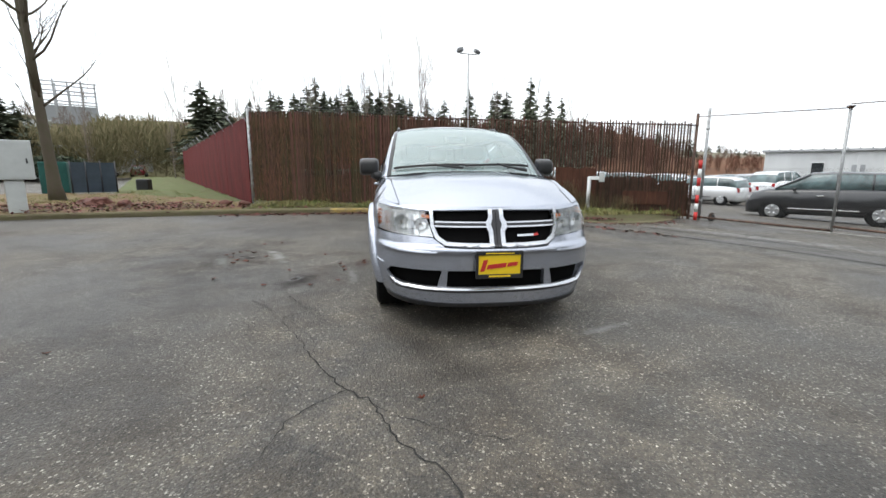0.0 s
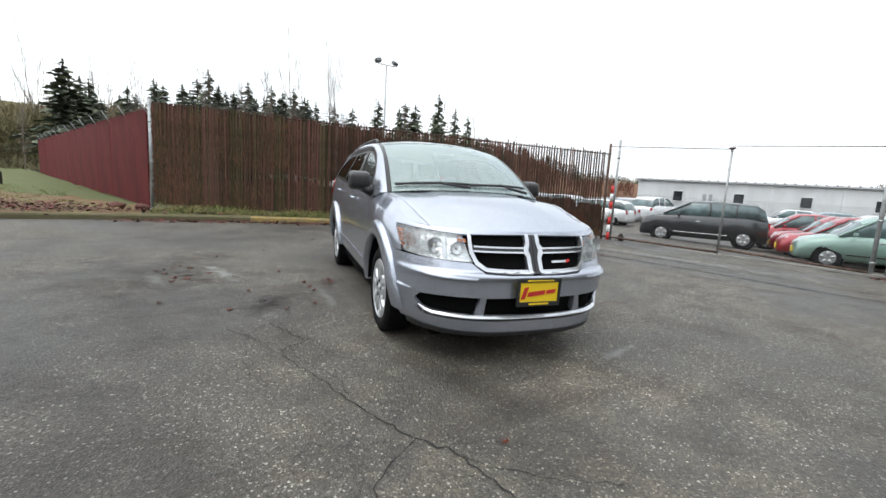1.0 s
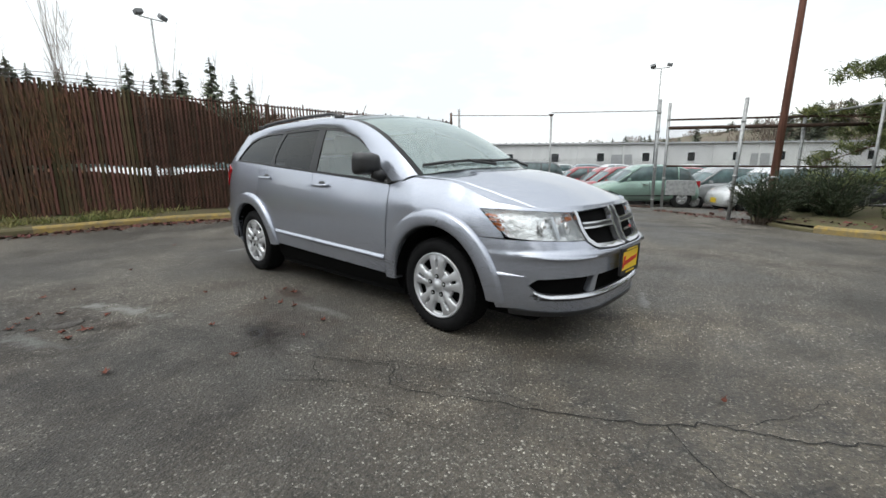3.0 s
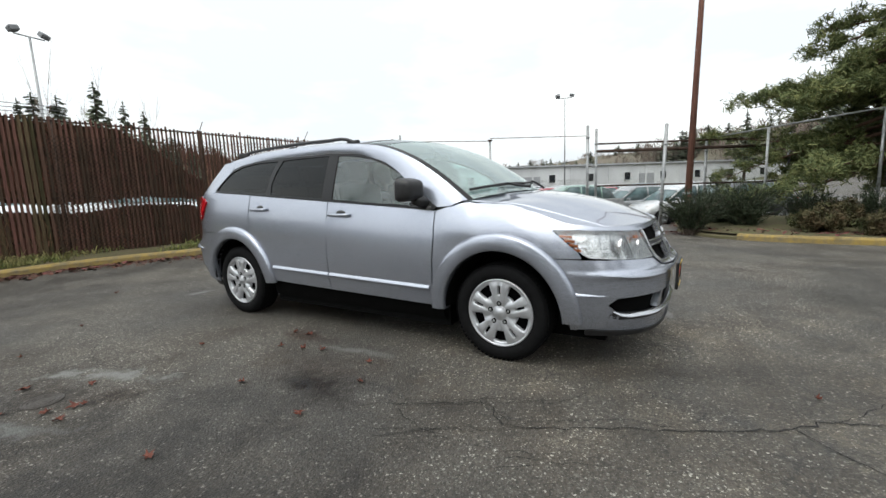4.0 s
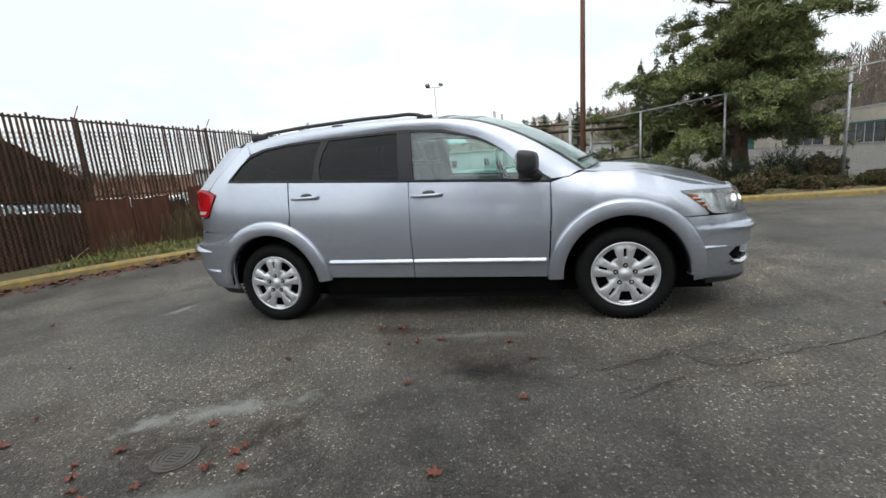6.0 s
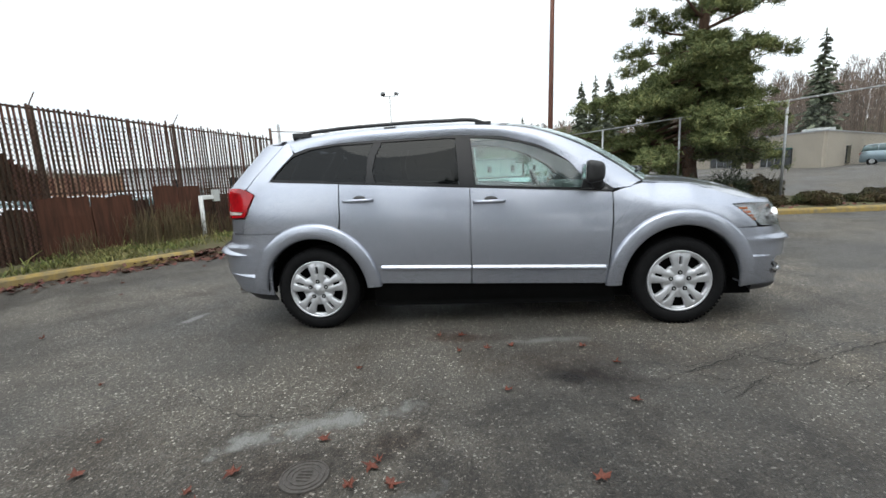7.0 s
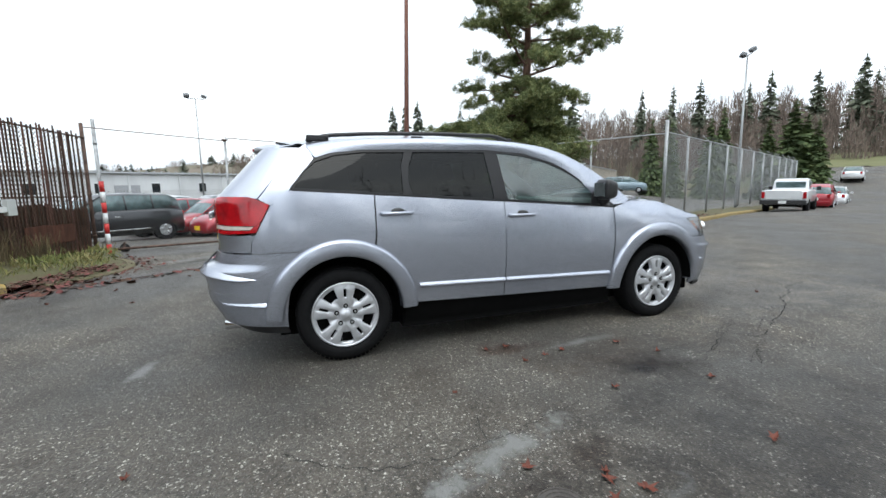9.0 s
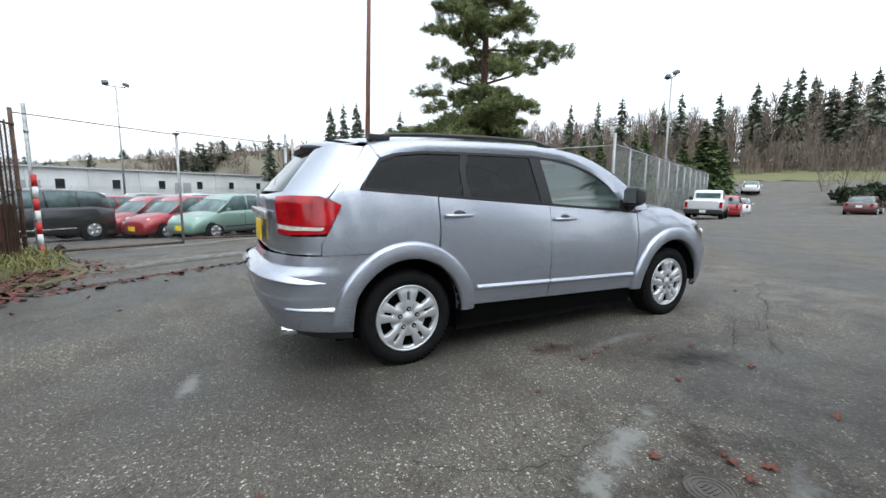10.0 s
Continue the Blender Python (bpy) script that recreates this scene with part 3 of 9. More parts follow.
def build_slat_fence():
    f = thing("slat_fence", pose(FENCE_A.x, FENCE_A.y, 0), "tall brown slatted fence with ragged top and dead vines", "fence")
    ang = math.atan2(FENCE_D.y, FENCE_D.x)
    f.matrix_world = pose(FENCE_A.x, FENCE_A.y, 0, 0, 0, math.degrees(ang))
    rng = random.Random(5)
    # posts and rails stand behind the slats
    for s in (2.2, 4.75, 7.26, 9.78):
        x = FENCE_A.x + FENCE_D.x * s
        top = fence_top(s)
        ob = part("post", T((0, 0, verge_z(x) - 0.3), (0, 0, top + 0.03), 0.036, n=10), M_RUST, f)
        ob.location = (s, 0.05, 0)
        arm = part("barb_arm", T((0, 0, 0), (0.05, -0.13, 0.22), 0.008, n=6), M_RUST, f)
        arm.location = (s, 0.05, top)
    for a, b in ((0, 4.5), (4.5, 9.8), (9.8, FENCE_L)):
        part("rail", T((a, 0.03, fence_top(a) - 0.045), (b, 0.03, fence_top(b) - 0.045), 0.019, n=6), M_BEAM, f)
        for z in (0.55, 1.36):
            part("rail", T((a, 0.06, z - 0.018 * a), (b, 0.06, z - 0.018 * b), 0.016, n=6), M_RUST, f)
    meshes = []
    for k in range(12):
        h = 2.62
        w = 0.055 if k < 5 else 0.045 if k < 8 else 0.036
        bm = bmesh.new()
        box(bm, (0, 0, h / 2), (w, 0.010, h))
        for v in bm.verts:
            if v.co.z > h * 0.5:
                v.co.x += rng.uniform(-0.002, 0.002)
                v.co.z += rng.uniform(-0.014, 0.014)
        me = finish(bm, "slat")
        me.materials.append(M_OLIVESLAT if k in (3, 4) else M_SLAT)
        meshes.append(me)
    s = 0.03
    while s < FENCE_L - 0.02:
        mossy = noise.noise(Vector((s * 2.6, 4.0, 0.0))) + rng.uniform(-0.2, 0.2) > 0.12
        ob = new("slat", rng.choice(meshes[8:] if s > 4.6 else meshes[5:8] if s > 1.7 and not mossy else meshes[3:5] if mossy else meshes[:3]))
        ob.parent = f
        r = rng.random()
        lift = rng.uniform(0.03, 0.075) if r < 0.10 else -rng.uniform(0.08, 0.16) if r > 0.975 else rng.uniform(-0.012, 0.014)
        ob.location = (s, rng.uniform(-0.008, 0.008), fence_top(s) - 2.62 + lift)
        ob.rotation_euler = (rng.uniform(-0.01, 0.01), rng.uniform(-0.004, 0.004), rng.uniform(-0.03, 0.03))
        s += (0.062 if s < 1.6 else min(0.0775, 0.068 + 0.004 * (s - 1.6))) + rng.uniform(-0.002, 0.002)
    # rust-brown boards fixed over the lower slats
    for s0, s1, z0, z1 in ((7.05, 7.85, 0.22, 1.16), (7.87, 8.62, 0.16, 1.13), (9.05, 9.60, 0.30, 1.27), (9.61, 10.15, 0.42, 1.24), (10.9, 12.1, 0.26, 0.62)):
        bm = bmesh.new()
        box(bm, ((s0 + s1) / 2, -0.022, (z0 + z1) / 2), (s1 - s0, 0.012, z1 - z0))
        bmesh.ops.subdivide_edges(bm, edges=bm.edges[:], cuts=5, use_grid_fill=True)
        for v in bm.verts:
            v.co.y += 0.012 * noise.noise(v.co * 3.1)
            v.co.z += 0.03 * noise.noise(Vector((v.co.x * 4.0, 0, v.co.z)))
        part("board", bm, M_BOARD, f, "rust-brown weathered board")
    return f


def vine_top(s):
    """Height to which the dead growth behind the slats reaches, along the fence."""
    return fence_top(s) - 0.08 if s < 5.8 else fence_top(s) - 0.08 - 0.7 * (s - 5.8) if s < 7.3 else 0.0


def build_brush():
    """Dense dead stems behind the slats: an upper mass, a thin see-through band and a lower mass."""
    rng = np.random.RandomState(7)
    P, U, W = [], [], []
    for k in range(27000):
        s = rng.uniform(0, FENCE_L)
        x = FENCE_A.x + FENCE_D.x * s
        low = rng.rand() < 0.52
        band = (1.20 if s > 1.2 else 1.75) + 0.05 * math.sin(s * 2.3) - 0.012 * s
        if low:
            z0, z1 = verge_z(x), band - 0.16 + rng.uniform(-0.16, 0.06) - (0.25 * (rng.rand() < 0.3) if s > 8 else 0)
            if s < 1.3:
                z1 = 1.7
            if s > 9.0:
                z1 = (0.94 if 9.8 < s < 11.8 else 0.82) + rng.uniform(-0.25, 0.1)
        else:
            t = vine_top(s)
            if t < 1.5:
                continue
            z0, z1 = band + 0.06 + rng.uniform(-0.04, 0.1) - (0.5 if s < 1.3 else 0), t + rng.uniform(-0.16, 0.02)
        if z1 - z0 < 0.1:
            continue
        a = rng.uniform(z0, z1)
        ln = rng.uniform(0.12, 0.42)
        a0, a1 = max(z0, a - ln), min(z1, a + ln)
        c = FENCE_A + FENCE_D * s - FENCE_N * (0.05 + rng.uniform(0, 0.12))
        w = rng.uniform(0.012, 0.034)
        th = rng.uniform(-0.6, 0.6)
        P.append((c.x, c.y, (a0 + a1) / 2))
        U.append((FENCE_D.x * w * math.cos(th), FENCE_D.y * w + math.sin(th) * w * 0.5, 0))
        lean = rng.uniform(-0.06, 0.06)
        W.append((lean, lean * 0.3, (a1 - a0) / 2))
    V, F = cards(np.array(P), np.array(U), np.array(W))
    solid("dead_vines", mesh_np("dead_vines", V, F), M_BRUSH, "dense rust-brown dead vines matted through the slatted fence", "vines", kind="stuff")


def build_front_vines():
    """Thin brown and olive stems over the face of the older slats, open along a thin band."""
    rng = np.random.RandomState(17)
    n = 15000
    s, z = rng.uniform(0, 7.2, n), rng.uniform(0.15, 2.9, n)
    lump = np.array([noise.noise(Vector((a * 1.1, b * 0.45, 2.0))) + 0.5 * noise.noise(Vector((a * 4, b * 1.5, 5.0))) for a, b in zip(s, z)])
    top = np.array([fence_top(a) for a in s]) - 0.16 - 0.1 * rng.rand(n)
    cover = np.where(s < 1.4, 0.62, np.where(s < 3.6, 0.45, 0.45 - 0.24 * (s - 3.6)))
    open_band = (s > 1.7) & (z > 1.02 - 0.02 * s) & (z < 1.38)
    keep = (z < top) & (rng.uniform(-0.6, 0.6, n) + lump < (cover - 0.45) * 2.2) & (~open_band | (rng.rand(n) < 0.08)) & ((s < 4.2) | (z < 1.0))
    s, z = s[keep], z[keep]
    m = len(s)
    c = np.array([FENCE_A[:]]) + s[:, None] * np.array([FENCE_D[:]]) + rng.uniform(0.008, 0.04, (m, 1)) * np.array([FENCE_N[:]])
    th, ln = rng.normal(0, 0.22, m), rng.uniform(0.02, 0.10, m)
    w = rng.uniform(0.0025, 0.007, m)
    P = np.column_stack([c, z])
    U = np.stack([FENCE_D.x * w, FENCE_D.y * w, rng.normal(0, 0.3, m) * w], 1)
    W = np.stack([FENCE_D.x * np.sin(th) * ln, FENCE_D.y * np.sin(th) * ln, np.cos(th) * ln], 1)
    V, F = cards(P, U, W)
    solid("dead_vines", mesh_np("dead_vines", V, F), M_FRONTVINE, "matted brown and olive dead vines over the slats", "vines", kind="stuff")


build_slat_fence()
build_brush()
build_front_vines()


def chain_link(name, a, b, z0, z1, pitch, r, label, material=None):
    """Diamond wire mesh between two plan points, as thin crossed wires."""
    a, b = Vector((*a, 0)), Vector((*b, 0))
    L = (b - a).length
    d = (b - a) / L
    nrm = Vector((-d.y, d.x, 0))
    H = z1 - z0
    V, F = [], []
    k = -H
    while k < L:
        for sgn in (1, -1):
            s0, s1 = (k, k + H) if sgn > 0 else (k + H, k)
            p0, p1 = [s0, z0], [s1, z1]
            # cut to the panel
            def clip(p, q):
                if p[0] < 0:
                    t = -p[0] / (q[0] - p[0])
                    return [0, p[1] + t * (q[1] - p[1])]
                if p[0] > L:
                    t = (p[0] - L) / (p[0] - q[0])
                    return [L, p[1] + t * (q[1] - p[1])]
                return p
            c0, c1 = clip(p0, p1), clip(p1, p0)
            if abs(c0[0] - c1[0]) < 0.02:
                continue
            q0, q1 = a + d * c0[0] + Vector((0, 0, c0[1])), a + d * c1[0] + Vector((0, 0, c1[1]))
            off = nrm * (r * sgn * 0.8)
            up = Vector((0, 0, r)) - d * (r * sgn)
            i = len(V)
            V += [q0 - up + off, q1 - up + off, q1 + up + off, q0 + up + off, q0 + nrm * r + off, q1 + nrm * r + off]
            F += [(i, i + 1, i + 2, i + 3), (i, i + 1, i + 5, i + 4), (i + 3, i + 2, i + 5, i + 4)]
        k += pitch
    return solid(name, mesh_np(name, [tuple(v) for v in V], F), material or M_WIRE, label, "fence", kind="stuff")


P4 = FENCE_A + FENCE_D * 4.6 + FENCE_N * 0.02
P5 = FENCE_B + FENCE_N * 0.02
chain_link("chain_link_mesh", (P4.x, P4.y), (P5.x, P5.y), 0.12, 2.40, 0.0775, 0.0030, "rusty wire mesh that holds the slats", M_BEAM)


# ---- red fence ----
def build_red_fence():
    a = Vector((-4.9, 9.05))
    b = Vector((-18.5, 37.0))
    d = (b - a).normalized()
    L = (b - a).length
    f = thing("red_fence", pose(a.x, a.y, 0, 0, 0, math.degrees(math.atan2(d.y, d.x))), "long dark red panel fence with barbed wire arms", "fence")
    n = 13
    pan = B((L / n / 2, 0, 1.45), (L / n - 0.012, 0.03, 2.6), 0, 0.006)
    me = finish(pan, "panel")
    me.materials.append(M_REDWALL)
    arm = finish(T((0, 0, 2.55), (0.0, 0.28, 3.0), 0.018, n=6), "barb_arm")
    arm.materials.append(M_GALV)
    for k in range(n):
        ob = part("panel", me, M_REDWALL, f)
        ob.location = (k * L / n, random.uniform(-0.01, 0.01), random.uniform(-0.03, 0.03))
        part("post", T((k * L / n, -0.06, 0.1), (k * L / n, -0.06, 2.7), 0.03), M_RUST, f)
        q = part("barb_arm", arm, M_GALV, f)
        q.location = (k * L / n, -0.06, 0)
    for z, o in ((2.75, 0.09), (2.86, 0.16), (2.97, 0.22)):
        part("barbed_wire", T((0, o, z), (L, o, z), 0.008, n=4), M_WIRE, f)
    p = thing("corner_post", pose(-4.8, 8.92, 0), "grey galvanised corner post of the yard fences", "post")
    part("pole", T((0, 0, 0.1), (0, 0, 3.0), 0.05, n=12), M_GALV, p)
    part("cap", T((0, 0, 3.0), (0, 0, 3.05), 0.055, 0.02, n=12), M_GALV, p)
    for z in (0.75, 1.35, 2.4):
        part("clamp", T((0, 0, z), (0, 0, z + 0.04), 0.062, n=12), M_GALV, p)
    # loose barbed wire on top of the slatted fence's older half
    w = thing("barbed_wire", pose(0, 0, 0), "slack strands of barbed wire above the slatted fence", "wire")
    for z in (2.92, 2.99, 3.06):
        q0, q1 = FENCE_A, FENCE_A + FENCE_D * 5.0
        part("strand", T((q0.x, q0.y, z), (q1.x, q1.y, z - 0.14), 0.006, n=4), M_WIRE, w)


build_red_fence()


# ---- gate to the storage lot ----
GL, GM, GR = (7.55, 5.79), (9.20, 3.24), (10.28, 0.52)


def post(name, x, y, z0, z1, r, label, material, lean=(0, 0), parts=()):
    p = thing(name, pose(x, y, z0), label, "post")
    part("pole", T((0, 0, -0.2), (lean[0], lean[1], z1 - z0), r, n=10), material, p)
    for z in parts:
        part("clamp", T((lean[0] * z / (z1 - z0), lean[1] * z / (z1 - z0), z), (lean[0] * z / (z1 - z0), lean[1] * z / (z1 - z0), z + 0.05), r * 1.25, n=10), material, p)
    return p


def build_gate():
    post("gate_post", GL[0], GL[1], -0.14, 2.68, 0.036, "rusty steel gate post at the end of the slatted fence", M_RUST, parts=(0.4, 1.3, 2.5))
    post("gate_post", GL[0] + 0.22, GL[1] - 0.14, -0.14, 2.80, 0.035, "thin galvanised gate post beside the striped pipe", M_GALV, parts=(0.5, 2.4))
    st = thing("striped_pipe", pose(GL[0] + 0.05, GL[1] - 0.22, -0.15), "red and white striped guard pipe at the gate", "post")
    for k in range(7):
        part("band", T((0, 0, k * 0.23), (0, 0, (k + 1) * 0.23), 0.046, n=12), M_RED if k % 2 == 0 else M_WHITE, st, "red band" if k % 2 == 0 else "white band")
    wh = thing("gate_roller", pose(GL[0] + 0.38, GL[1] - 0.42, -0.16), "small black roller wheel of the sliding gate", "wheel")
    part("tyre", T((-0.03, 0, 0.1), (0.03, 0, 0.1), 0.10, n=16), M_BLACK, wh)
    part("fork", B((0, 0, 0.17), (0.09, 0.04, 0.12)), M_RUST, wh)
    g = thing("sliding_gate", pose(0, 0, 0), "rusty chain-link sliding gate with a top wire and low track", "gate")
    z0, z1 = 0.02, 2.47
    part("frame_post", T((*GM, -0.2), (*GM, 2.5), 0.03, n=10), M_GALV, g)
    part("post_cap", T((*GM, 2.5), (*GM, 2.56), 0.03, 0.09, n=10), M_RUST, g)
    for a, b in ((GL, GM), (GM, GR)):
        part("top_wire", T((*a, 2.60), (*b, 2.52), 0.011, n=6), M_RUST, g)
        part("bottom_rail", T((*a, -0.05), (*b, -0.14), 0.028, n=8), M_RUST, g)
        chain_link("chain_link_mesh", a, b, -0.16, 1.25, 0.06, 0.0011, "dull diamond wire mesh of the sliding gate")
    part("track", B(((GL[0] + GR[0]) / 2, (GL[1] + GR[1]) / 2, -0.185), (0.10, math.dist(GL, GR) + 0.8, 0.05), -math.atan2(GR[0] - GL[0], GL[1] - GR[1]) * -1), M_CONC, g)
    # double post and the two pipe rails of the fixed fence beyond
    post("gate_post", GR[0], GR[1], -0.25, 2.82, 0.042, "double steel gate post with clamps", M_GALV, parts=(0.3, 1.2, 2.2, 2.7))
    post("gate_post", GR[0] + 0.13, GR[1] - 0.22, -0.25, 2.72, 0.038, "galvanised steel post beside the gate post", M_GALV, parts=(0.9, 2.5))
    post("leaning_post", 8.75, -1.62, -0.2, 2.52, 0.04, "leaning grey steel post at the gate", M_GALV, lean=(0.15, -0.08), parts=(1.0, 2.2))
    post("fence_post", 11.8, -2.55, -0.2, 2.35, 0.04, "grey steel fence post behind the island", M_GALV, parts=(1.0, 2.1))
    post("fence_post", 12.6, -4.6, -0.2, 2.35, 0.04, "grey steel fence post behind the island", M_GALV, parts=(1.0, 2.1))
    pr = thing("pipe_fence", pose(0, 0, 0), "rusty double pipe rail fence behind the island", "fence")
    for z, r in ((2.27, 0.026), (2.05, 0.045), (1.02, 0.026)):
        part("rail", T((GR[0] + 0.13, GR[1] - 0.22, z), (12.9, -5.4, z - 0.06), r, n=8), M_BEAM, pr)
    part("sign", B((10.55, -0.12, 0.42), (0.05, 0.75, 0.42), 0.35, 0.01), M_GALV, pr, "grey sheet sign on the gate")
    chain_link("chain_link_mesh", (GR[0] + 0.13, GR[1] - 0.22), (12.9, -5.4), -0.15, 2.1, 0.075, 0.0011, "dull diamond wire mesh behind the island")
    bx = thing("entry_keypad", pose(4.80, 6.22, 0.08), "white bent-tube keypad stand on the verge", "keypad stand")
    part("stem", T((0, 0, -0.2), (0, -0.02, 0.93), 0.055, n=4), M_WHITE, bx)
    part("arm", B((0.13, -0.10, 0.90), (0.36, 0.09, 0.09), -0.6, 0.01), M_WHITE, bx)
    part("keypad_box", B((0.27, -0.20, 0.93), (0.13, 0.12, 0.26), -0.6, 0.012), M_CABINET, bx, "pale grey keypad box")


build_gate()


# ---- right chain-link fence ----
FR, FRD = Vector((7.4, -10.1)), Vector((0.43, -0.903))


def build_right_fence():
    f = thing("chain_link_fence", pose(0, 0, 0), "tall galvanised chain-link fence with barbed wire arms", "fence")
    part("corner_post", T((FR.x, FR.y, 0.0), (FR.x, FR.y, 3.28), 0.055, n=12), M_GALV, f)
    prev = FR
    part("top_rail", T((FR.x, FR.y, 2.90), (FR.x + FRD.x * 31, FR.y + FRD.y * 31, 2.86), 0.022, n=6), M_GALV, f)
    for k in range(11):
        s = 2.3 + 2.9 * k
        q = FR + FRD * s
        part("post", T((q.x, q.y, 0.0), (q.x, q.y, 2.90), 0.036, n=8), M_GALV, f)
        part("barb_arm", T((q.x, q.y, 2.88), (q.x + 0.28, q.y + 0.13, 3.18), 0.016, n=6), M_GALV, f)
    for o, z in ((0.10, 2.98), (0.19, 3.08), (0.27, 3.17)):
        part("barbed_wire", T((FR.x + o, FR.y + o * 0.4, z), (FR.x + FRD.x * 31 + o, FR.y + FRD.y * 31 + o * 0.4, z - 0.04), 0.006, n=4), M_WIRE, f)
    e = Vector((11.9, -2.6))
    part("top_rail", T((FR.x, FR.y, 2.86), (e.x, e.y, 2.30), 0.022, n=6), M_GALV, f)
    for s in (0.27, 0.56, 0.82):
        q = FR.lerp(e, s)
        part("post", T((q.x, q.y, -0.1), (q.x, q.y, 2.86 - 0.56 * s), 0.034, n=8), M_GALV, f)
    chain_link("chain_link_mesh", FR, FR + FRD * 31, 0.1, 2.86, 0.075, 0.0028, "grey diamond wire mesh of the tall fence", M_ZINC)
    chain_link("chain_link_mesh", FR, FR.lerp(e, 0.55), 0.0, 2.55, 0.075, 0.0010, "grey diamond wire mesh of the tall fence", M_WIRE)


build_right_fence()


# ---- poles and flood lights ----
M_LAMPGREY = mat("grey_lamp_housing", (0.16, 0.165, 0.17), 0.6, 0.2, var=0.1)


def flood_pole(x, y, h, turn, label, r=0.09, material=None):
    p = thing("flood_light", pose(x, y, -0.4, 0, 0, turn), label, "street lamp")
    part("pole", T((0, 0, 0), (0, 0, h), r, r * 0.5, n=10), material or M_GALV, p)
    part("cross_arm", T((-0.55, 0, h), (0.55, 0, h), 0.03), M_GALV, p)
    for sx in (-0.55, 0.55):
        bm = bmesh.new()
        box(bm, (0, 0, 0), (0.36, 0.30, 0.22), 0, 0.05, m=Matrix.Translation((sx, 0, h + 0.18)) @ Matrix.Rotation(0.6 if sx > 0 else -0.3, 4, "X") @ Matrix.Rotation(0.5 * sx, 4, "Y"))
        part("lamp_head", bm, M_LAMPGREY, p, "grey box flood lamp")
    return p


flood_pole(4.4, 22.3, 8.5, 12, "tall thin pole with two flood lamps", 0.08)
flood_pole(32.8, 7.5, 8.1, 100, "tall thin pole with two flood lamps", 0.07)
flood_pole(15.2, -24.0, 8.9, 150, "pale grey pole with two flood lamps", 0.08)


def build_wood_pole():
    p = thing("utility_pole", pose(10.85, -2.14, -0.3), "tall reddish-brown wooden utility pole by the gate", "pole")
    part("shaft", T((0, 0, 0), (0.0, -0.3, 13.0), 0.095, 0.04, n=16), M_WOODPOLE, p)
    part("band", T((0, 0, 1.0), (0, 0, 1.06), 0.125, n=16), M_GALV, p)


build_wood_pole()


# ---- buildings ----
def build_warehouse():
    a, b = Vector((40.5, 38.5)), Vector((102.0, -27.45))
    d = (b - a).normalized()
    L = (b - a).length
    w = thing("warehouse", pose(a.x, a.y, -0.5, 0, 0, math.degrees(math.atan2(d.y, d.x))), "long low white warehouse with small dark windows", "building")
    H = 3.75
    part("wall", B((L / 2, 6, H / 2), (L, 12, H)), M_WHITEWALL, w)
    part("roof", B((L / 2, 6, H + 0.06), (L + 0.6, 12.6, 0.14)), M_ROOFEDGE, w)
    part("gutter", T((-0.2, -0.32, H - 0.02), (L + 0.2, -0.32, H - 0.02), 0.09), M_ROOFEDGE, w)
    for k in range(int(L / 0.9)):
        part("roof_rib", B((k * 0.9 + 0.3, -0.28, H + 0.19), (0.10, 0.3, 0.12)), M_ROOFEDGE, w)
    rng = random.Random(3)
    for k in range(14):
        x = 4.5 + k * 6.2
        g = part("window", B((x, -0.03, 1.95), (0.95, 0.06, 1.15), 0, 0.01), M_DARKGLASS, w)
        part("frame", B((x, -0.05, 2.56), (1.1, 0.1, 0.09)), M_WHITE, g)
        part("sill", B((x, -0.07, 1.34), (1.15, 0.14, 0.07)), M_WHITE, g)
        part("pilaster", B((x + 3.1, -0.06, H / 2), (0.25, 0.12, H)), M_WHITEWALL, w)
    for x, ww in ((7.6, 1.0), (26.0, 2.8), (45.0, 2.6)):
        part("door", B((x, -0.04, 1.15), (ww, 0.08, 2.3), 0, 0.01), M_ROOFEDGE, w, "grey metal door")


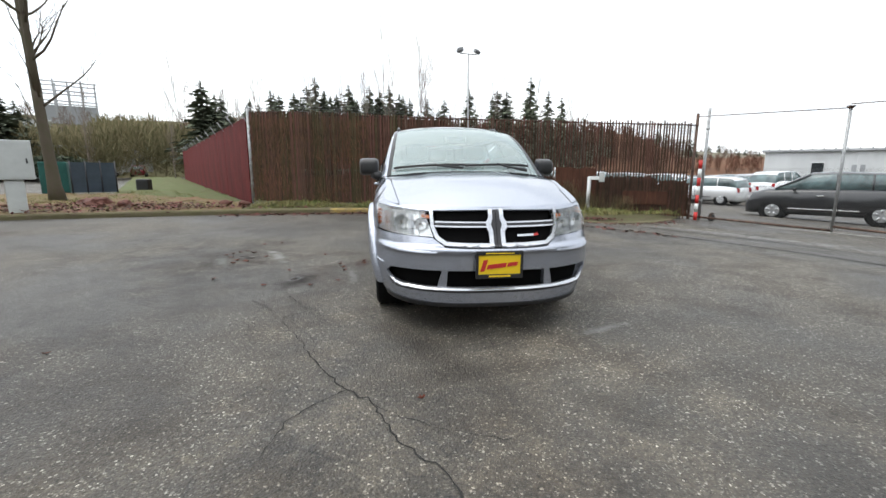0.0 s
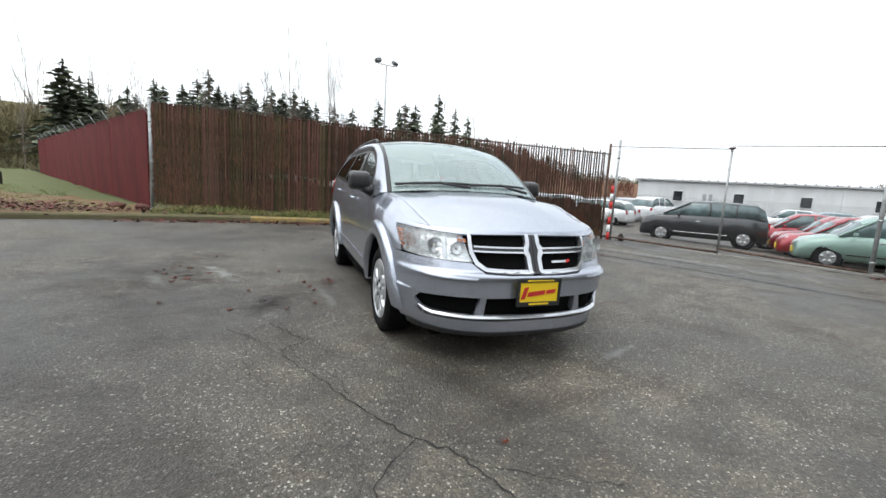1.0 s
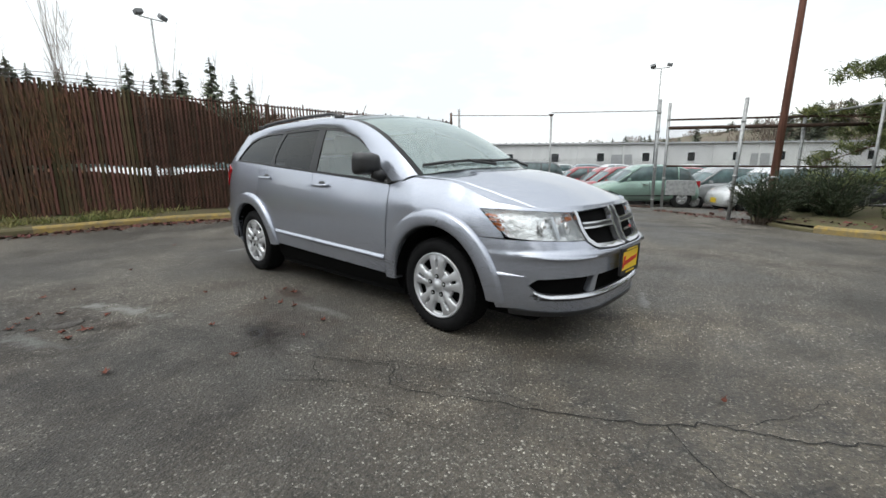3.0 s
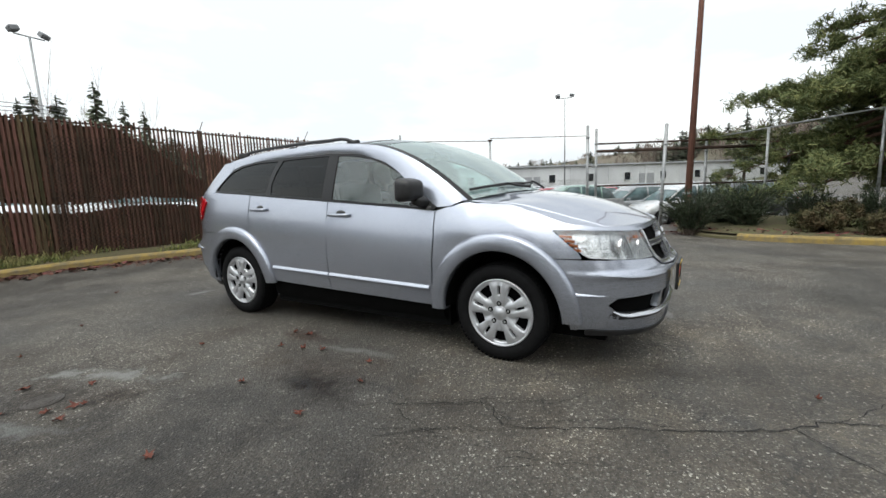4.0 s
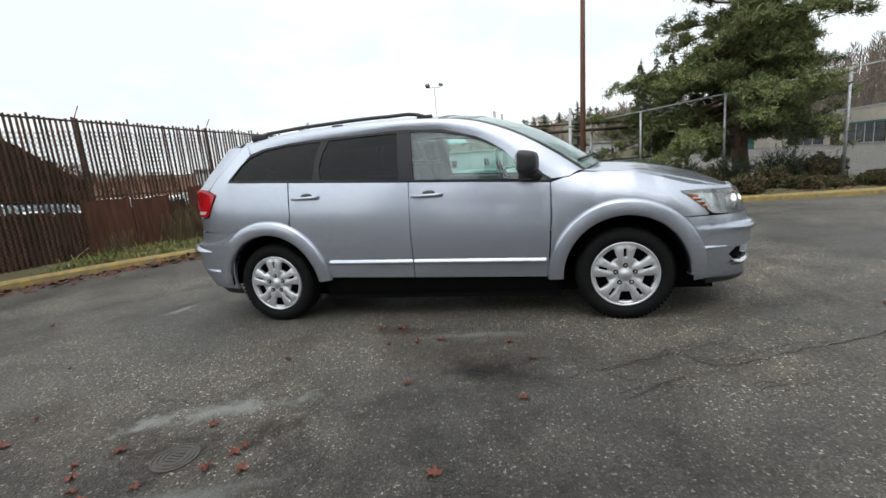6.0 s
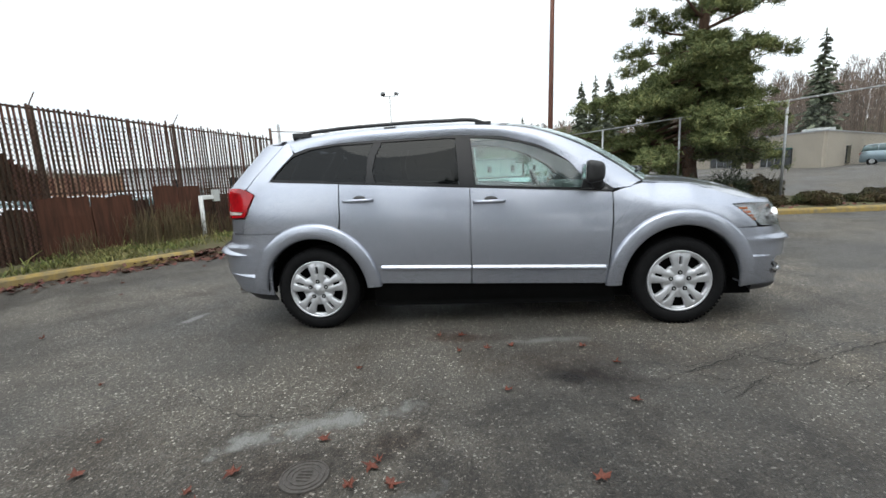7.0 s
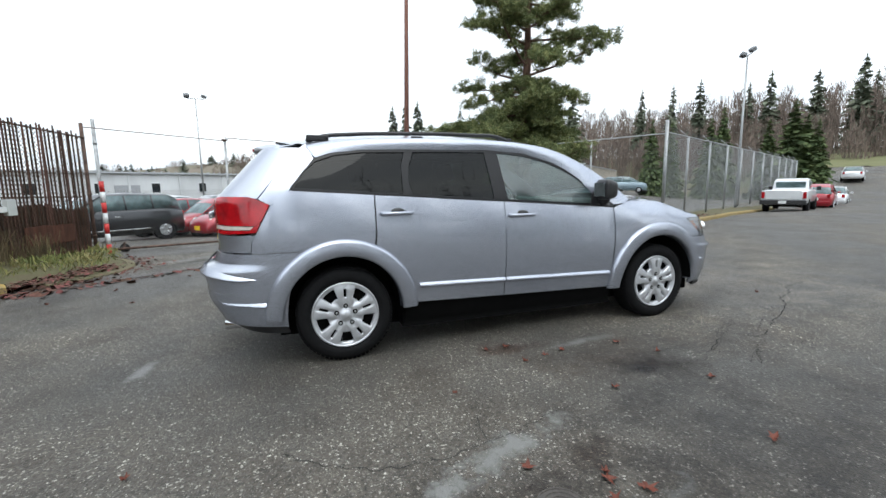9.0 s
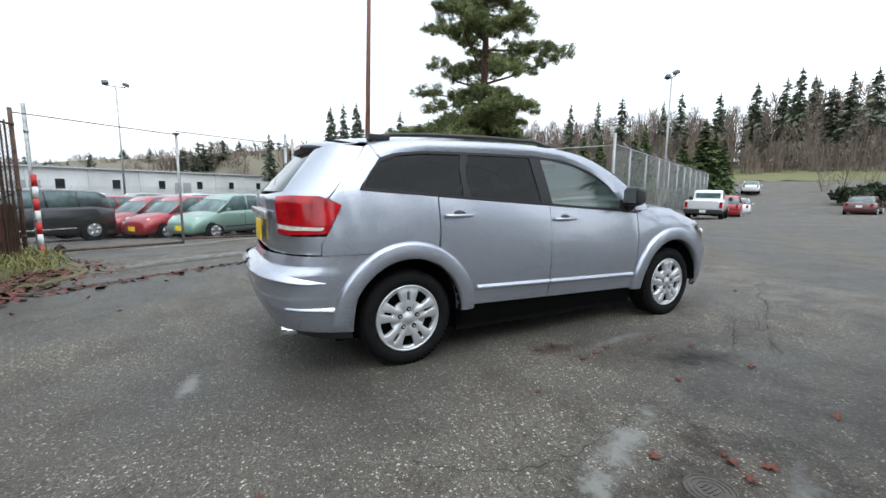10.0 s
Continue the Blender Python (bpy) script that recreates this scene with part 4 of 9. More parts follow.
def build_office():
    c, e, l = Vector((33.6, -26.8)), Vector((51.0, -46.0)), Vector((72.5, -23.87))
    o = thing("office_building", pose(c.x, c.y, 0.22), "low beige concrete office with dark shop windows", "building")
    H = 2.85
    for a, b in ((c, l), (c, e)):
        d = (b - a)
        L = d.length
        ang = math.atan2(d.y, d.x)
        ob = part("wall", B((L / 2, 0, H / 2 - 0.4), (L, 0.3, H + 0.8)), M_BEIGE, o)
        ob.location, ob.rotation_euler = (a.x - c.x, a.y - c.y, 0), (0, 0, ang)
        cp = part("parapet", B((L / 2, 0, H + 0.05), (L + 0.2, 0.42, 0.1)), M_ROOFEDGE, o)
        cp.location, cp.rotation_euler = ob.location, ob.rotation_euler
        for k in range(1, int(L / 6)):
            jt = part("wall_joint", B((k * 6.0, 0.152 if b is l else -0.152, H / 2), (0.05, 0.012, H)), M_ROOFEDGE, o)
            jt.location, jt.rotation_euler = ob.location, ob.rotation_euler
    far = e + (l - c)
    bm = bmesh.new()
    bm.faces.new([bm.verts.new((p.x - c.x, p.y - c.y, H - 0.05)) for p in (c, e, far, l)])
    part("roof", bm, M_ROOFEDGE, o)
    part("roof_unit", B((9.5, -6.0, H + 0.35), (2.2, 1.6, 0.75), 0, 0.04), M_CABINET, o, "pale roof air unit")
    d = (l - c).normalized()
    ang = math.atan2(d.y, d.x)

    def on(name, x, z, sx, sz, material, out=0.2, parent=None, label=""):
        ob = part(name, B((x, out, z), (sx, 0.12, sz), 0, 0.01), material, parent or o, label)
        if parent is None:
            ob.rotation_euler = (0, 0, ang)
        return ob
    for x, w in ((4.9, 3.7), (12.3, 5.0), (27.5, 4.2)):
        g = on("window", x, 0.85, w, 1.55, M_DARKGLASS, 0.2)
        for k in range(1, 4):
            on("mullion", x - w / 2 + w * k / 4, 0.85, 0.07, 1.55, M_ROOFEDGE, 0.25, g)
        on("sill", x, 0.06, w + 0.2, 0.14, M_CONC, 0.26, g)
        on("awning", x, 1.68, w + 0.2, 0.14, M_GREENCAB, 0.30, None, "dark green window head")
    on("door", 8.3, 0.85, 0.95, 1.7, M_BEAM, 0.2, None, "brown service door")
    on("door", 22.0, 0.80, 1.3, 1.6, M_GREENCAB, 0.2, None, "green entrance door")
    on("canopy", 22.0, 1.72, 2.6, 0.12, M_DARKMETAL, 0.6, None, "dark entrance canopy")
    sg = on("sign_board", 22.0, 2.30, 5.2, 0.70, M_WHITE, 0.22, None, "white sign board with dark lettering bars")
    for k in range(9):
        on("letter_bar", 22.0 - 2.0 + k * 0.50, 2.30, 0.34, 0.26, M_DARKMETAL, 0.30, sg)
    d2 = (e - c).normalized()
    for x in (6.5, 13.0):
        w = part("window", B((x, -0.2, 0.95), (1.2, 0.12, 1.5), 0, 0.01), M_DARKGLASS, o)
        w.rotation_euler = (0, 0, math.atan2(d2.y, d2.x))


def build_office_lot():
    """The asphalt lot that climbs gently to the office."""
    bm = bmesh.new()
    g = []
    for a in range(90, 139, 3):
        k = max(0.0, min(1.0, (138 - a) / 9)) * max(0.0, min(1.0, (a - 89) / 9))
        g.append([bm.verts.new((-4.27 + r * math.sin(radians(a)), 0.04 + r * math.cos(radians(a)), -0.72 + (z + 0.72) * k)) for r, z in ((24, -0.72), (25.5, -0.50), (32, -0.25), (40, 0.03), (46, 0.235), (56, 0.235), (90, 0.235))])
    for r, q in zip(g, g[1:]):
        for k in range(6):
            bm.faces.new((r[k], r[k + 1], q[k + 1], q[k]))
    bmesh.ops.recalc_face_normals(bm, faces=bm.faces)
    solid("office_lot", bm, M_ASPHALT, "pale grey asphalt lot rising to the office", "ground", kind="structure", smooth=True)


build_office_lot()
build_warehouse()
build_office()


# ---- trees ----
def needle_cards(rng, C, D, n, spread, flat, size):
    """n needle sprays round each clump centre C (k x 3): flat pads that fan outwards along D."""
    k = len(C)
    o = rng.normal(size=(k, n, 3)) * np.array([1, 1, flat]) * 0.5
    P = C[:, None, :] + o * spread[:, None, None]
    d = D[:, None, :] * 0.7 + rng.normal(size=(k, n, 3)) * np.array([0.8, 0.8, 0.5])
    d /= np.linalg.norm(d, axis=2, keepdims=True)
    s = np.cross(d, rng.normal(size=(k, n, 3)))
    s /= np.linalg.norm(s, axis=2, keepdims=True)
    q = size * rng.uniform(0.6, 1.3, size=(k, n, 1))
    return cards(P.reshape(-1, 3), (d * q).reshape(-1, 3), (s * q * 0.13).reshape(-1, 3))


def fir_mesh(seed, h, r, n_whorl=34, size=0.30, bare=0.10, thin=1.0):
    """Crown of a fir: a pointed cone of drooping boughs, each fringed with narrow sprays, with an uneven edge."""
    rng = np.random.RandomState(seed)
    P, U, W = [], [], []
    for k in range(n_whorl):
        t = bare + (0.985 - bare) * (k + 0.5) / n_whorl
        rr = r * (1.03 - t) * rng.uniform(0.72, 1.12)
        nb = max(5, int(9 * thin * (1.25 - 0.6 * t)))
        a0 = rng.uniform(0, 6.28)
        for b in range(nb):
            a = a0 + 6.28 * b / nb + rng.uniform(-0.35, 0.35)
            L = rr * rng.uniform(0.55, 1.2)
            m = max(1, int(L / (size * 0.9)))
            drop = 0.30 if t < 0.75 else 0.30 - 1.8 * (t - 0.75)
            for j in range(m):
                u = (j + 0.75) / m
                z = t * h - drop * L * u + rng.uniform(-0.20, 0.20)
                for q in (-1, 1):
                    aa = a + q * rng.uniform(0.1, 0.8)
                    e = min(size, L * 0.75 + 0.05) * rng.uniform(0.65, 1.2) * (1.1 - 0.35 * u)
                    P.append((math.cos(a) * L * u + rng.uniform(-.06, .06), math.sin(a) * L * u + rng.uniform(-.06, .06), z))
                    U.append((math.cos(aa) * e, math.sin(aa) * e, -e * rng.uniform(0.0, 0.7) * (1.4 - t)))
                    W.append((-math.sin(aa) * e * 0.40, math.cos(aa) * e * 0.40, e * rng.uniform(-0.45, 0.45)))
    for k in range(8):
        a = rng.uniform(0, 6.28)
        P.append((0, 0, h * (0.965 + 0.03 * k / 8)))
        U.append((math.cos(a) * 0.04, math.sin(a) * 0.04, 0.20))
        W.append((-math.sin(a) * 0.035, math.cos(a) * 0.035, 0.0))
    V, F = cards(np.array(P), np.array(U), np.array(W))
    return mesh_np("crown", V, F)


def limb_tree(seed, h, r0, depth=4, spread=0.5, twigs=5, up=0.5, first=0.35):
    """Trunk and limbs of a bare tree as tapering tubes."""
    rng = random.Random(seed)
    bm, tw = bmesh.new(), bmesh.new()

    def grow(p, d, L, r, lev):
        q = p
        for s in range(3):
            dd = (d + Vector((rng.uniform(-1, 1), rng.uniform(-1, 1), rng.uniform(-0.3, 0.6))) * 0.13).normalized()
            e = q + dd * (L / 3)
            tube(tw if lev >= 3 else bm, q, e, r * (1 - s * 0.2), r * (0.8 - s * 0.2), 3 if lev >= 3 else 6, cap=False)
            q, d = e, dd
            if lev < depth and (s > 0 or lev > 0):
                for _ in range(2 if lev < 2 else twigs // 2):
                    a = rng.uniform(0, 6.28)
                    side = Vector((math.cos(a), math.sin(a), up)).normalized()
                    grow(q, (d * (1 - spread) + side * spread).normalized(), L * rng.uniform(0.45, 0.7), r * 0.42, lev + 1)

    grow(Vector((0, 0, 0)), Vector((0, 0, 1)), h * 0.75, r0, 0)
    return bm, tw


def tree(name, trunk, crown, m, label, tmat, cmat, group=""):
    t = thing(name, m, label, "tree", group)
    part("trunk", trunk, tmat, t)
    part("crown", crown, cmat, t)
    return t


FIRS = [tree("fir_tree", T((0, 0, 0), (0, 0, 9.5), 0.22, 0.03), fir_mesh(10 + k, 10, r, nw, 0.30, ba, th), pose(0, 0, -500),
             "dark green fir tree at the edge of the wood", M_BARK, M_FIR, "woodland firs")
        for k, (r, nw, ba, th) in enumerate(((2.6, 34, 0.16, 0.8), (2.2, 32, 0.26, 0.8), (3.0, 32, 0.22, 0.8), (2.3, 26, 0.45, 0.8), (2.7, 28, 0.34, 0.8)))]


YOUNG = tree("young_fir", T((0, 0, 0), (0, 0, 9.5), 0.2, 0.03), fir_mesh(31, 10, 2.5, 36, 0.34, 0.03, 1.3), pose(0, 0, -500), "broad mid-green young fir beside the road fence", M_BARK, M_YOUNGFIR, "young firs")


def twig_cloud(seed, n=620, fat=1.0, wide=1.55, trunk=0):
    """Fine upright twigs of a leafless tree seen from far off."""
    rng = np.random.RandomState(seed)
    t = rng.uniform(0.22, 1.0, n)
    r = wide * np.sin(np.pi * np.clip((t - 0.12) / 0.95, 0, 1)) ** 0.8 * rng.uniform(0.1, 1.0, n) ** 0.6
    a = rng.uniform(0, 6.28, n)
    P = np.stack([np.cos(a) * r, np.sin(a) * r, t * 9.6], 1)
    L = rng.uniform(0.2, 0.62, n)
    U = np.stack([np.cos(a) * L * 0.35, np.sin(a) * L * 0.35, L], 1) + rng.normal(0, 0.10, (n, 3))
    b = a + rng.uniform(0, 3.14, n)
    w = rng.uniform(0.012, 0.032, n) * fat
    W = np.stack([np.cos(b) * w, np.sin(b) * w, 0 * w], 1)
    for k in range(trunk):                                   # bare boles
        x, y, h = rng.uniform(-wide, wide) * 0.8, rng.uniform(-wide, wide) * 0.8, rng.uniform(6.0, 9.4)
        P = np.vstack([P, [(x, y, h / 2)]])
        U = np.vstack([U, [(rng.uniform(-0.2, 0.2), 0, h / 2)]])
        c = rng.uniform(0, 3.14)
        W = np.vstack([W, [(math.cos(c) * 0.055, math.sin(c) * 0.055, 0)]])
    V, F = cards(P, U, W)
    return mesh_np("crown", V, F)


BARES, BARE_V = [], []
for k in range(3):
    bm_, tw_ = limb_tree(40 + k, 10, 0.055, 2, 0.24, 5, 1.4)
    tw_.free()
    BARE_V.append(np.array([v.co[:] for v in twig_cloud(90 + k, 270, 1.25, 1.5, 7).vertices]))
    BARES.append(tree("bare_tree", bm_, twig_cloud(50 + k, 240, 0.35, 0.7), pose(0, 0, -500), "bare pale-barked tree without leaves", M_PALEBARK, M_TWIG, "bare woodland trees"))


def top_at(az):
    """The wood's upper edge, degrees above eye level, by bearing."""
    xs = (-60, -36, -28, -24, -19.5, -16, -8, -4, 1, 7, 11, 15, 18, 21, 26, 30, 40, 46, 60, 68, 74, 82, 90, 97, 103, 105, 108, 112, 118, 124, 130, 137, 146, 150, 154, 156.3, 160, 164, 180)
    ys = (7, 7.3, 6.2, 6.8, 10, 8.3, 10, 9.2, 8.6, 7.8, 8.6, 8.8, 10.2, 8.4, 6.6, 6.0, 2.9, 2.0, 2.0, 2.4, 2.9, 3.9, 5.3, 5.6, 6.5, 7.2, 7.4, 8.0, 8.8, 9.6, 9.8, 10.2, 10.4, 10.2, 10.8, 11.8, 11.4, 12, 10)
    return float(np.interp(az, xs, ys))


WOOD_V, BROWN_V = [], []


def plant(src, az, d, elev, base=-0.5, wide=1.0, into=None):
    """Sets a tree at a bearing and distance with its top at an elevation."""
    ex, ey, ez = -3.2, -1.0, 1.24
    x, y = ex + d * math.sin(radians(az)), ey + d * math.cos(radians(az))
    top = ez + d * math.tan(radians(elev))
    h = top - base
    if src in BARES and d > 79:
        tv = BARE_V[BARES.index(src)]
        a = random.uniform(0, 6.28)
        q = tv * np.array([h / 10 * wide, h / 10 * wide, h / 10])
        (WOOD_V if into is None else into).append(np.stack([q[:, 0] * math.cos(a) - q[:, 1] * math.sin(a) + x, q[:, 0] * math.sin(a) + q[:, 1] * math.cos(a) + y, q[:, 2] + base], 1))
        return None
    c = copy_thing(src, pose(x, y, base, 0, 0, random.uniform(0, 360)))
    c.scale = (h / 10 * wide, h / 10 * wide, h / 10)
    return c


def hill_h(az, d):
    """Height of the wooded hillside by bearing and distance."""
    w = max(0.0, min(1.0, (az - 84) / 30)) * max(0.0, min(1.0, (d - 75) / 60))
    return -0.5 + 9.5 * w


def build_woods():
    rng = random.Random(12)
    # the wood beyond the slatted fence
    az = -60
    while az < 31:
        e = top_at(az) * rng.uniform(0.66, 1.0)
        d = rng.uniform(52, 78)
        if -38 < az < -23:
            pass
        elif rng.random() < 0.74:
            plant(rng.choice(FIRS), az, d, e * 1.06, 0, rng.uniform(0.95, 1.4))
        else:
            plant(rng.choice(BARES), az, d, e * rng.uniform(0.9, 1.35), 0, 1.0)
        if rng.random() < 0.8:
            plant(rng.choice(FIRS[:3] + BARES), az + 0.3, rng.uniform(80, 95), e * rng.uniform(0.7, 0.9), 0, rng.uniform(1.2, 1.7))
        az += rng.uniform(0.55, 1.15)
    for a, e, s, w in ((-19.6, 10.4, 2, 1.5), (-17.6, 8.8, 0, 1.3), (-11.8, 9.8, 1, 1.2), (-9.0, 9.6, 0, 1.2), (-6.3, 11.6, 0, 1.0), (-5.2, 10.0, 2, 1.1), (-3.6, 9.6, 4, 1.3), (-2.0, 10.8, 0, 1.2), (0.7, 10.8, 0, 1.0), (2.0, 10.2, 2, 1.2), (3.3, 10.8, 0, 1.1),
                       (4.7, 9.8, 2, 1.2), (6.1, 9.4, 0, 1.0), (8.4, 9.3, 0, 1.1), (10.7, 9.1, 0, 1.2), (14.1, 10.3, 0, 1.1), (19.0, 10.0, 2, 1.3), (22.1, 11.6, 0, 1.0), (24.4, 9.9, 0, 0.9), (26.1, 9.0, 0, 1.0)):
        plant(FIRS[s], a, 55, e, 0, w)
    for k in range(16):
        plant(FIRS[k % 3], -8 + 0.85 * k, 62 + k % 4, rng.uniform(8.6, 9.6), 0, 1.2)
    for a, e in ((-13.5, 12), (-6, 12.5), (-2.5, 11), (0.5, 13), (4.2, 15.5), (8.4, 14), (9.6, 15.2), (-31, 9), (-23, 9)):
        plant(rng.choice(BARES), a, 44, e, 0, 0.8)
    for a, d, e in ((-36.4, 60, 6.6), (-37.6, 58, 7.4), (-38.9, 60, 7.2), (-40.4, 57, 8.0), (-42.0, 60, 7.6)):
        plant(FIRS[0], a, d, e, 0, 1.7)
    # low far trees over the warehouse
    az = 34
    while az < 100:
        e = top_at(az) * rng.uniform(0.75, 1.02)
        d = rng.uniform(120, 150)
        plant(rng.choice(FIRS if rng.random() < 0.45 else BARES), az, d, e, -0.5, rng.uniform(1.2, 2.0))
        az += rng.uniform(0.30, 0.62)
    # the hillside wood along the road
    az = 98
    while az < 182:
        for d, f in ((rng.uniform(128, 150), 1.0), (rng.uniform(112, 126), 0.88), (rng.uniform(98, 110), 0.74), (rng.uniform(84, 96), 0.56)):
            base = hill_h(az, d) - 0.8
            e = top_at(az) * f * rng.uniform(0.80, 1.02)
            dark = rng.random() < (0.08 if f == 1.0 else 0.0)
            plant(rng.choice(FIRS[1:]) if dark else rng.choice(BARES), az + rng.uniform(-0.6, 0.6), d, e if dark else e * 0.92, base, rng.uniform(0.8, 1.15))
        az += rng.uniform(0.34, 0.62)
    for a, d, e, s, w in ((101.5, 74, 10.0, 4, 0.9), (103.1, 75, 10.5, 0, 0.7), (104.7, 74, 10.6, 4, 0.9), (110.2, 73, 9.8, 0, 0.9), (94.4, 80, 6.4, 1, 1.0), (124.5, 80, 11.7, 0, 0.9),
                          (132.7, 105, 10.7, 3, 0.7), (136.0, 108, 10.9, 4, 0.6), (138.7, 106, 11.1, 4, 0.8), (143.3, 112, 10.3, 3, 0.7), (145.1, 110, 11.2, 4, 0.7), (148.9, 108, 10.7, 3, 0.9), (152.2, 106, 11.5, 4, 0.8),
                          (154.7, 104, 11.6, 3, 0.9), (155.8, 102, 12.5, 4, 0.75), (158.4, 106, 10.4, 4, 1.0), (159.8, 104, 11.5, 3, 0.9), (161.5, 102, 11.6, 4, 0.9), (163.2, 104, 11.9, 3, 0.9)):
        plant(FIRS[s], a, d, e, 0, w)
    for a, d, e, w in ((133.2, 52, 7.6, 0.8), (135.4, 55, 7.0, 0.9), (139.4, 54, 7.2, 0.9), (140.6, 56, 8.2, 0.8), (144.8, 54, 6.6, 0.9), (146.9, 52, 8.3, 1.25), (148.0, 54, 6.8, 1.1), (148.9, 52, 6.2, 1.0)):
        plant(YOUNG, a, d, e, -0.3, w)
    for a, d, e, w in ((159.6, 54, 6.2, 2.2), (161.5, 52, 5.4, 2.2), (158.2, 60, 5.0, 2.0), (163.5, 50, 5.6, 2.2)):
        plant(BARES[0], a, d, e, 0.2, w)
    # trees round the rest of the yard, mirrored in the car's side windows
    az = 184
    while az < 300:
        plant(rng.choice(FIRS if rng.random() < 0.55 else BARES), az, rng.uniform(45, 62), rng.uniform(5, 11), 0, rng.uniform(0.9, 1.3))
        az += rng.uniform(1.1, 2.2)
    for x, y, h, k in ((-22.5, 7.0, 16, 0), (-21.0, 1.5, 18, 4), (-23.5, -1.6, 15, 0), (-20.6, -5.5, 17, 4), (-22.0, -10.5, 18, 0), (-18.5, -14.0, 16, 4), (-22, -16, 17, 2), (-12, -19, 17, 0), (-6, -22, 16, 4)):
        c = copy_thing(FIRS[k], pose(x, y, 0, 0, 0, 37 * x))
        c.scale = (h / 10 * 0.8, h / 10 * 0.8, h / 10)
        tagged(c, "tall dark fir standing beside the yard", "tree", "yard firs")
    for x, y, h, k in ((-13.0, -2.2, 11, 0), (-13.2, 0.8, 12, 1), (-13.4, -5.8, 11, 2)):
        c = copy_thing(BARES[k], pose(x, y, 0, 0, 0, 50 * y))
        c.scale = (h / 10,) * 3


def brown_el(az):
    """Upper edge of the brown leafless wood beyond the storage lot, degrees above eye level."""
    return float(np.interp(az, (-62, -36, -28, -22, -10, 0, 10, 20, 29, 33, 36, 38, 50), (5.5, 6.2, 6.0, 6.2, 6.6, 6.5, 6.3, 6.0, 5.6, 5.0, 3.2, 1.8, 1.6)))


def brown_h(az, d):
    top = 1.24 + 112 * math.tan(radians(brown_el(az) * 0.86))
    return -0.45 + (top + 0.45) * max(0.0, min(1.0, (d - 76) / 36)) ** 0.8


def brown_slope(lo, hi, material, label):
    bm = bmesh.new()
    g = []
    for a in range(lo, hi, 2):
        g.append([])
        for d in (74, 78, 84, 92, 102, 112, 150):
            x, y = -3.2 + d * math.sin(radians(a)), -1 + d * math.cos(radians(a))
            g[-1].append(bm.verts.new((x, y, brown_h(a, d) - 0.1 + 0.5 * noise.noise(Vector((x * 0.05, y * 0.05, 2))))))
    for r, q in zip(g, g[1:]):
        for k in range(6):
            bm.faces.new((r[k], r[k + 1], q[k + 1], q[k]))
    bmesh.ops.recalc_face_normals(bm, faces=bm.faces)
    solid("brown_hillside", bm, material, label, "hill", kind="structure", smooth=True)


def build_brown_wood():
    brown_slope(-66, -18, mat("olive_scrub_slope", (0.19, 0.165, 0.095), 0.95, var=0.3, scale=0.3, bump=0.9, bscale=3, color2=(0.12, 0.12, 0.06), spec=0.1), "olive scrub hillside beyond the lawn")
    brown_slope(-20, 54, mat("dead_bracken", (0.15, 0.078, 0.050), 0.95, var=0.3, scale=0.3, bump=0.9, bscale=3, color2=(0.13, 0.075, 0.045), spec=0.1), "rust-brown bracken hillside under bare trees")
    rng = random.Random(33)
    az = -62
    while az < 46:
        for _ in range(4 if az > -21 else 1):
            d = rng.uniform(80, 108)
            a = az + rng.uniform(-0.4, 0.4)
            plant(rng.choice(BARES), a, d, brown_el(a) * rng.uniform(0.80, 1.06), brown_h(a, d) - 0.5, rng.uniform(1.0, 1.6), BROWN_V if a > -22 else WOOD_V)
        az += 0.55


def build_thicket():
    """Olive-tan scrub of leafless saplings in rounded crowns below the hill."""
    rng = np.random.RandomState(44)
    P, U, W = [], [], []
    for k in range(150):
        az = rng.uniform(-37, -13)
        d = rng.uniform(58, 84)
        top = 1.24 + d * math.tan(radians(brown_el(az) * rng.uniform(0.62, 1.04) * (0.75 if az < -30 else 1.0)))
        r = rng.uniform(1.6, 3.0)
        hh = min(r * 1.4, top * 0.5)
        cx, cy, cz = -3.2 + d * math.sin(radians(az)), -1 + d * math.cos(radians(az)), top - hh
        n = 330
        v = rng.normal(0, 1, (n, 3))
        v /= np.linalg.norm(v, axis=1)[:, None]
        q = v * rng.uniform(0.35, 1.0, (n, 1)) ** 0.5 * np.array([r, r, hh])
        P.append(q + np.array([cx, cy, cz]))
        grow = v * 0.5 + np.array([0, 0, 0.7]) + rng.normal(0, 0.3, (n, 3))
        W.append(grow * rng.uniform(0.15, 0.45, (n, 1)))
        a = rng.uniform(0, 6.28, n)
        w = rng.uniform(0.02, 0.05, n)
        U.append(np.stack([np.cos(a) * w, np.sin(a) * w, 0 * w], 1))
    V, F = cards(np.concatenate(P), np.concatenate(U), np.concatenate(W))
    solid("scrub_thicket", mesh_np("scrub_thicket", V, F), M_OLIVETWIG, "olive-tan leafless scrub massed beyond the red fence", "scrub", kind="stuff")


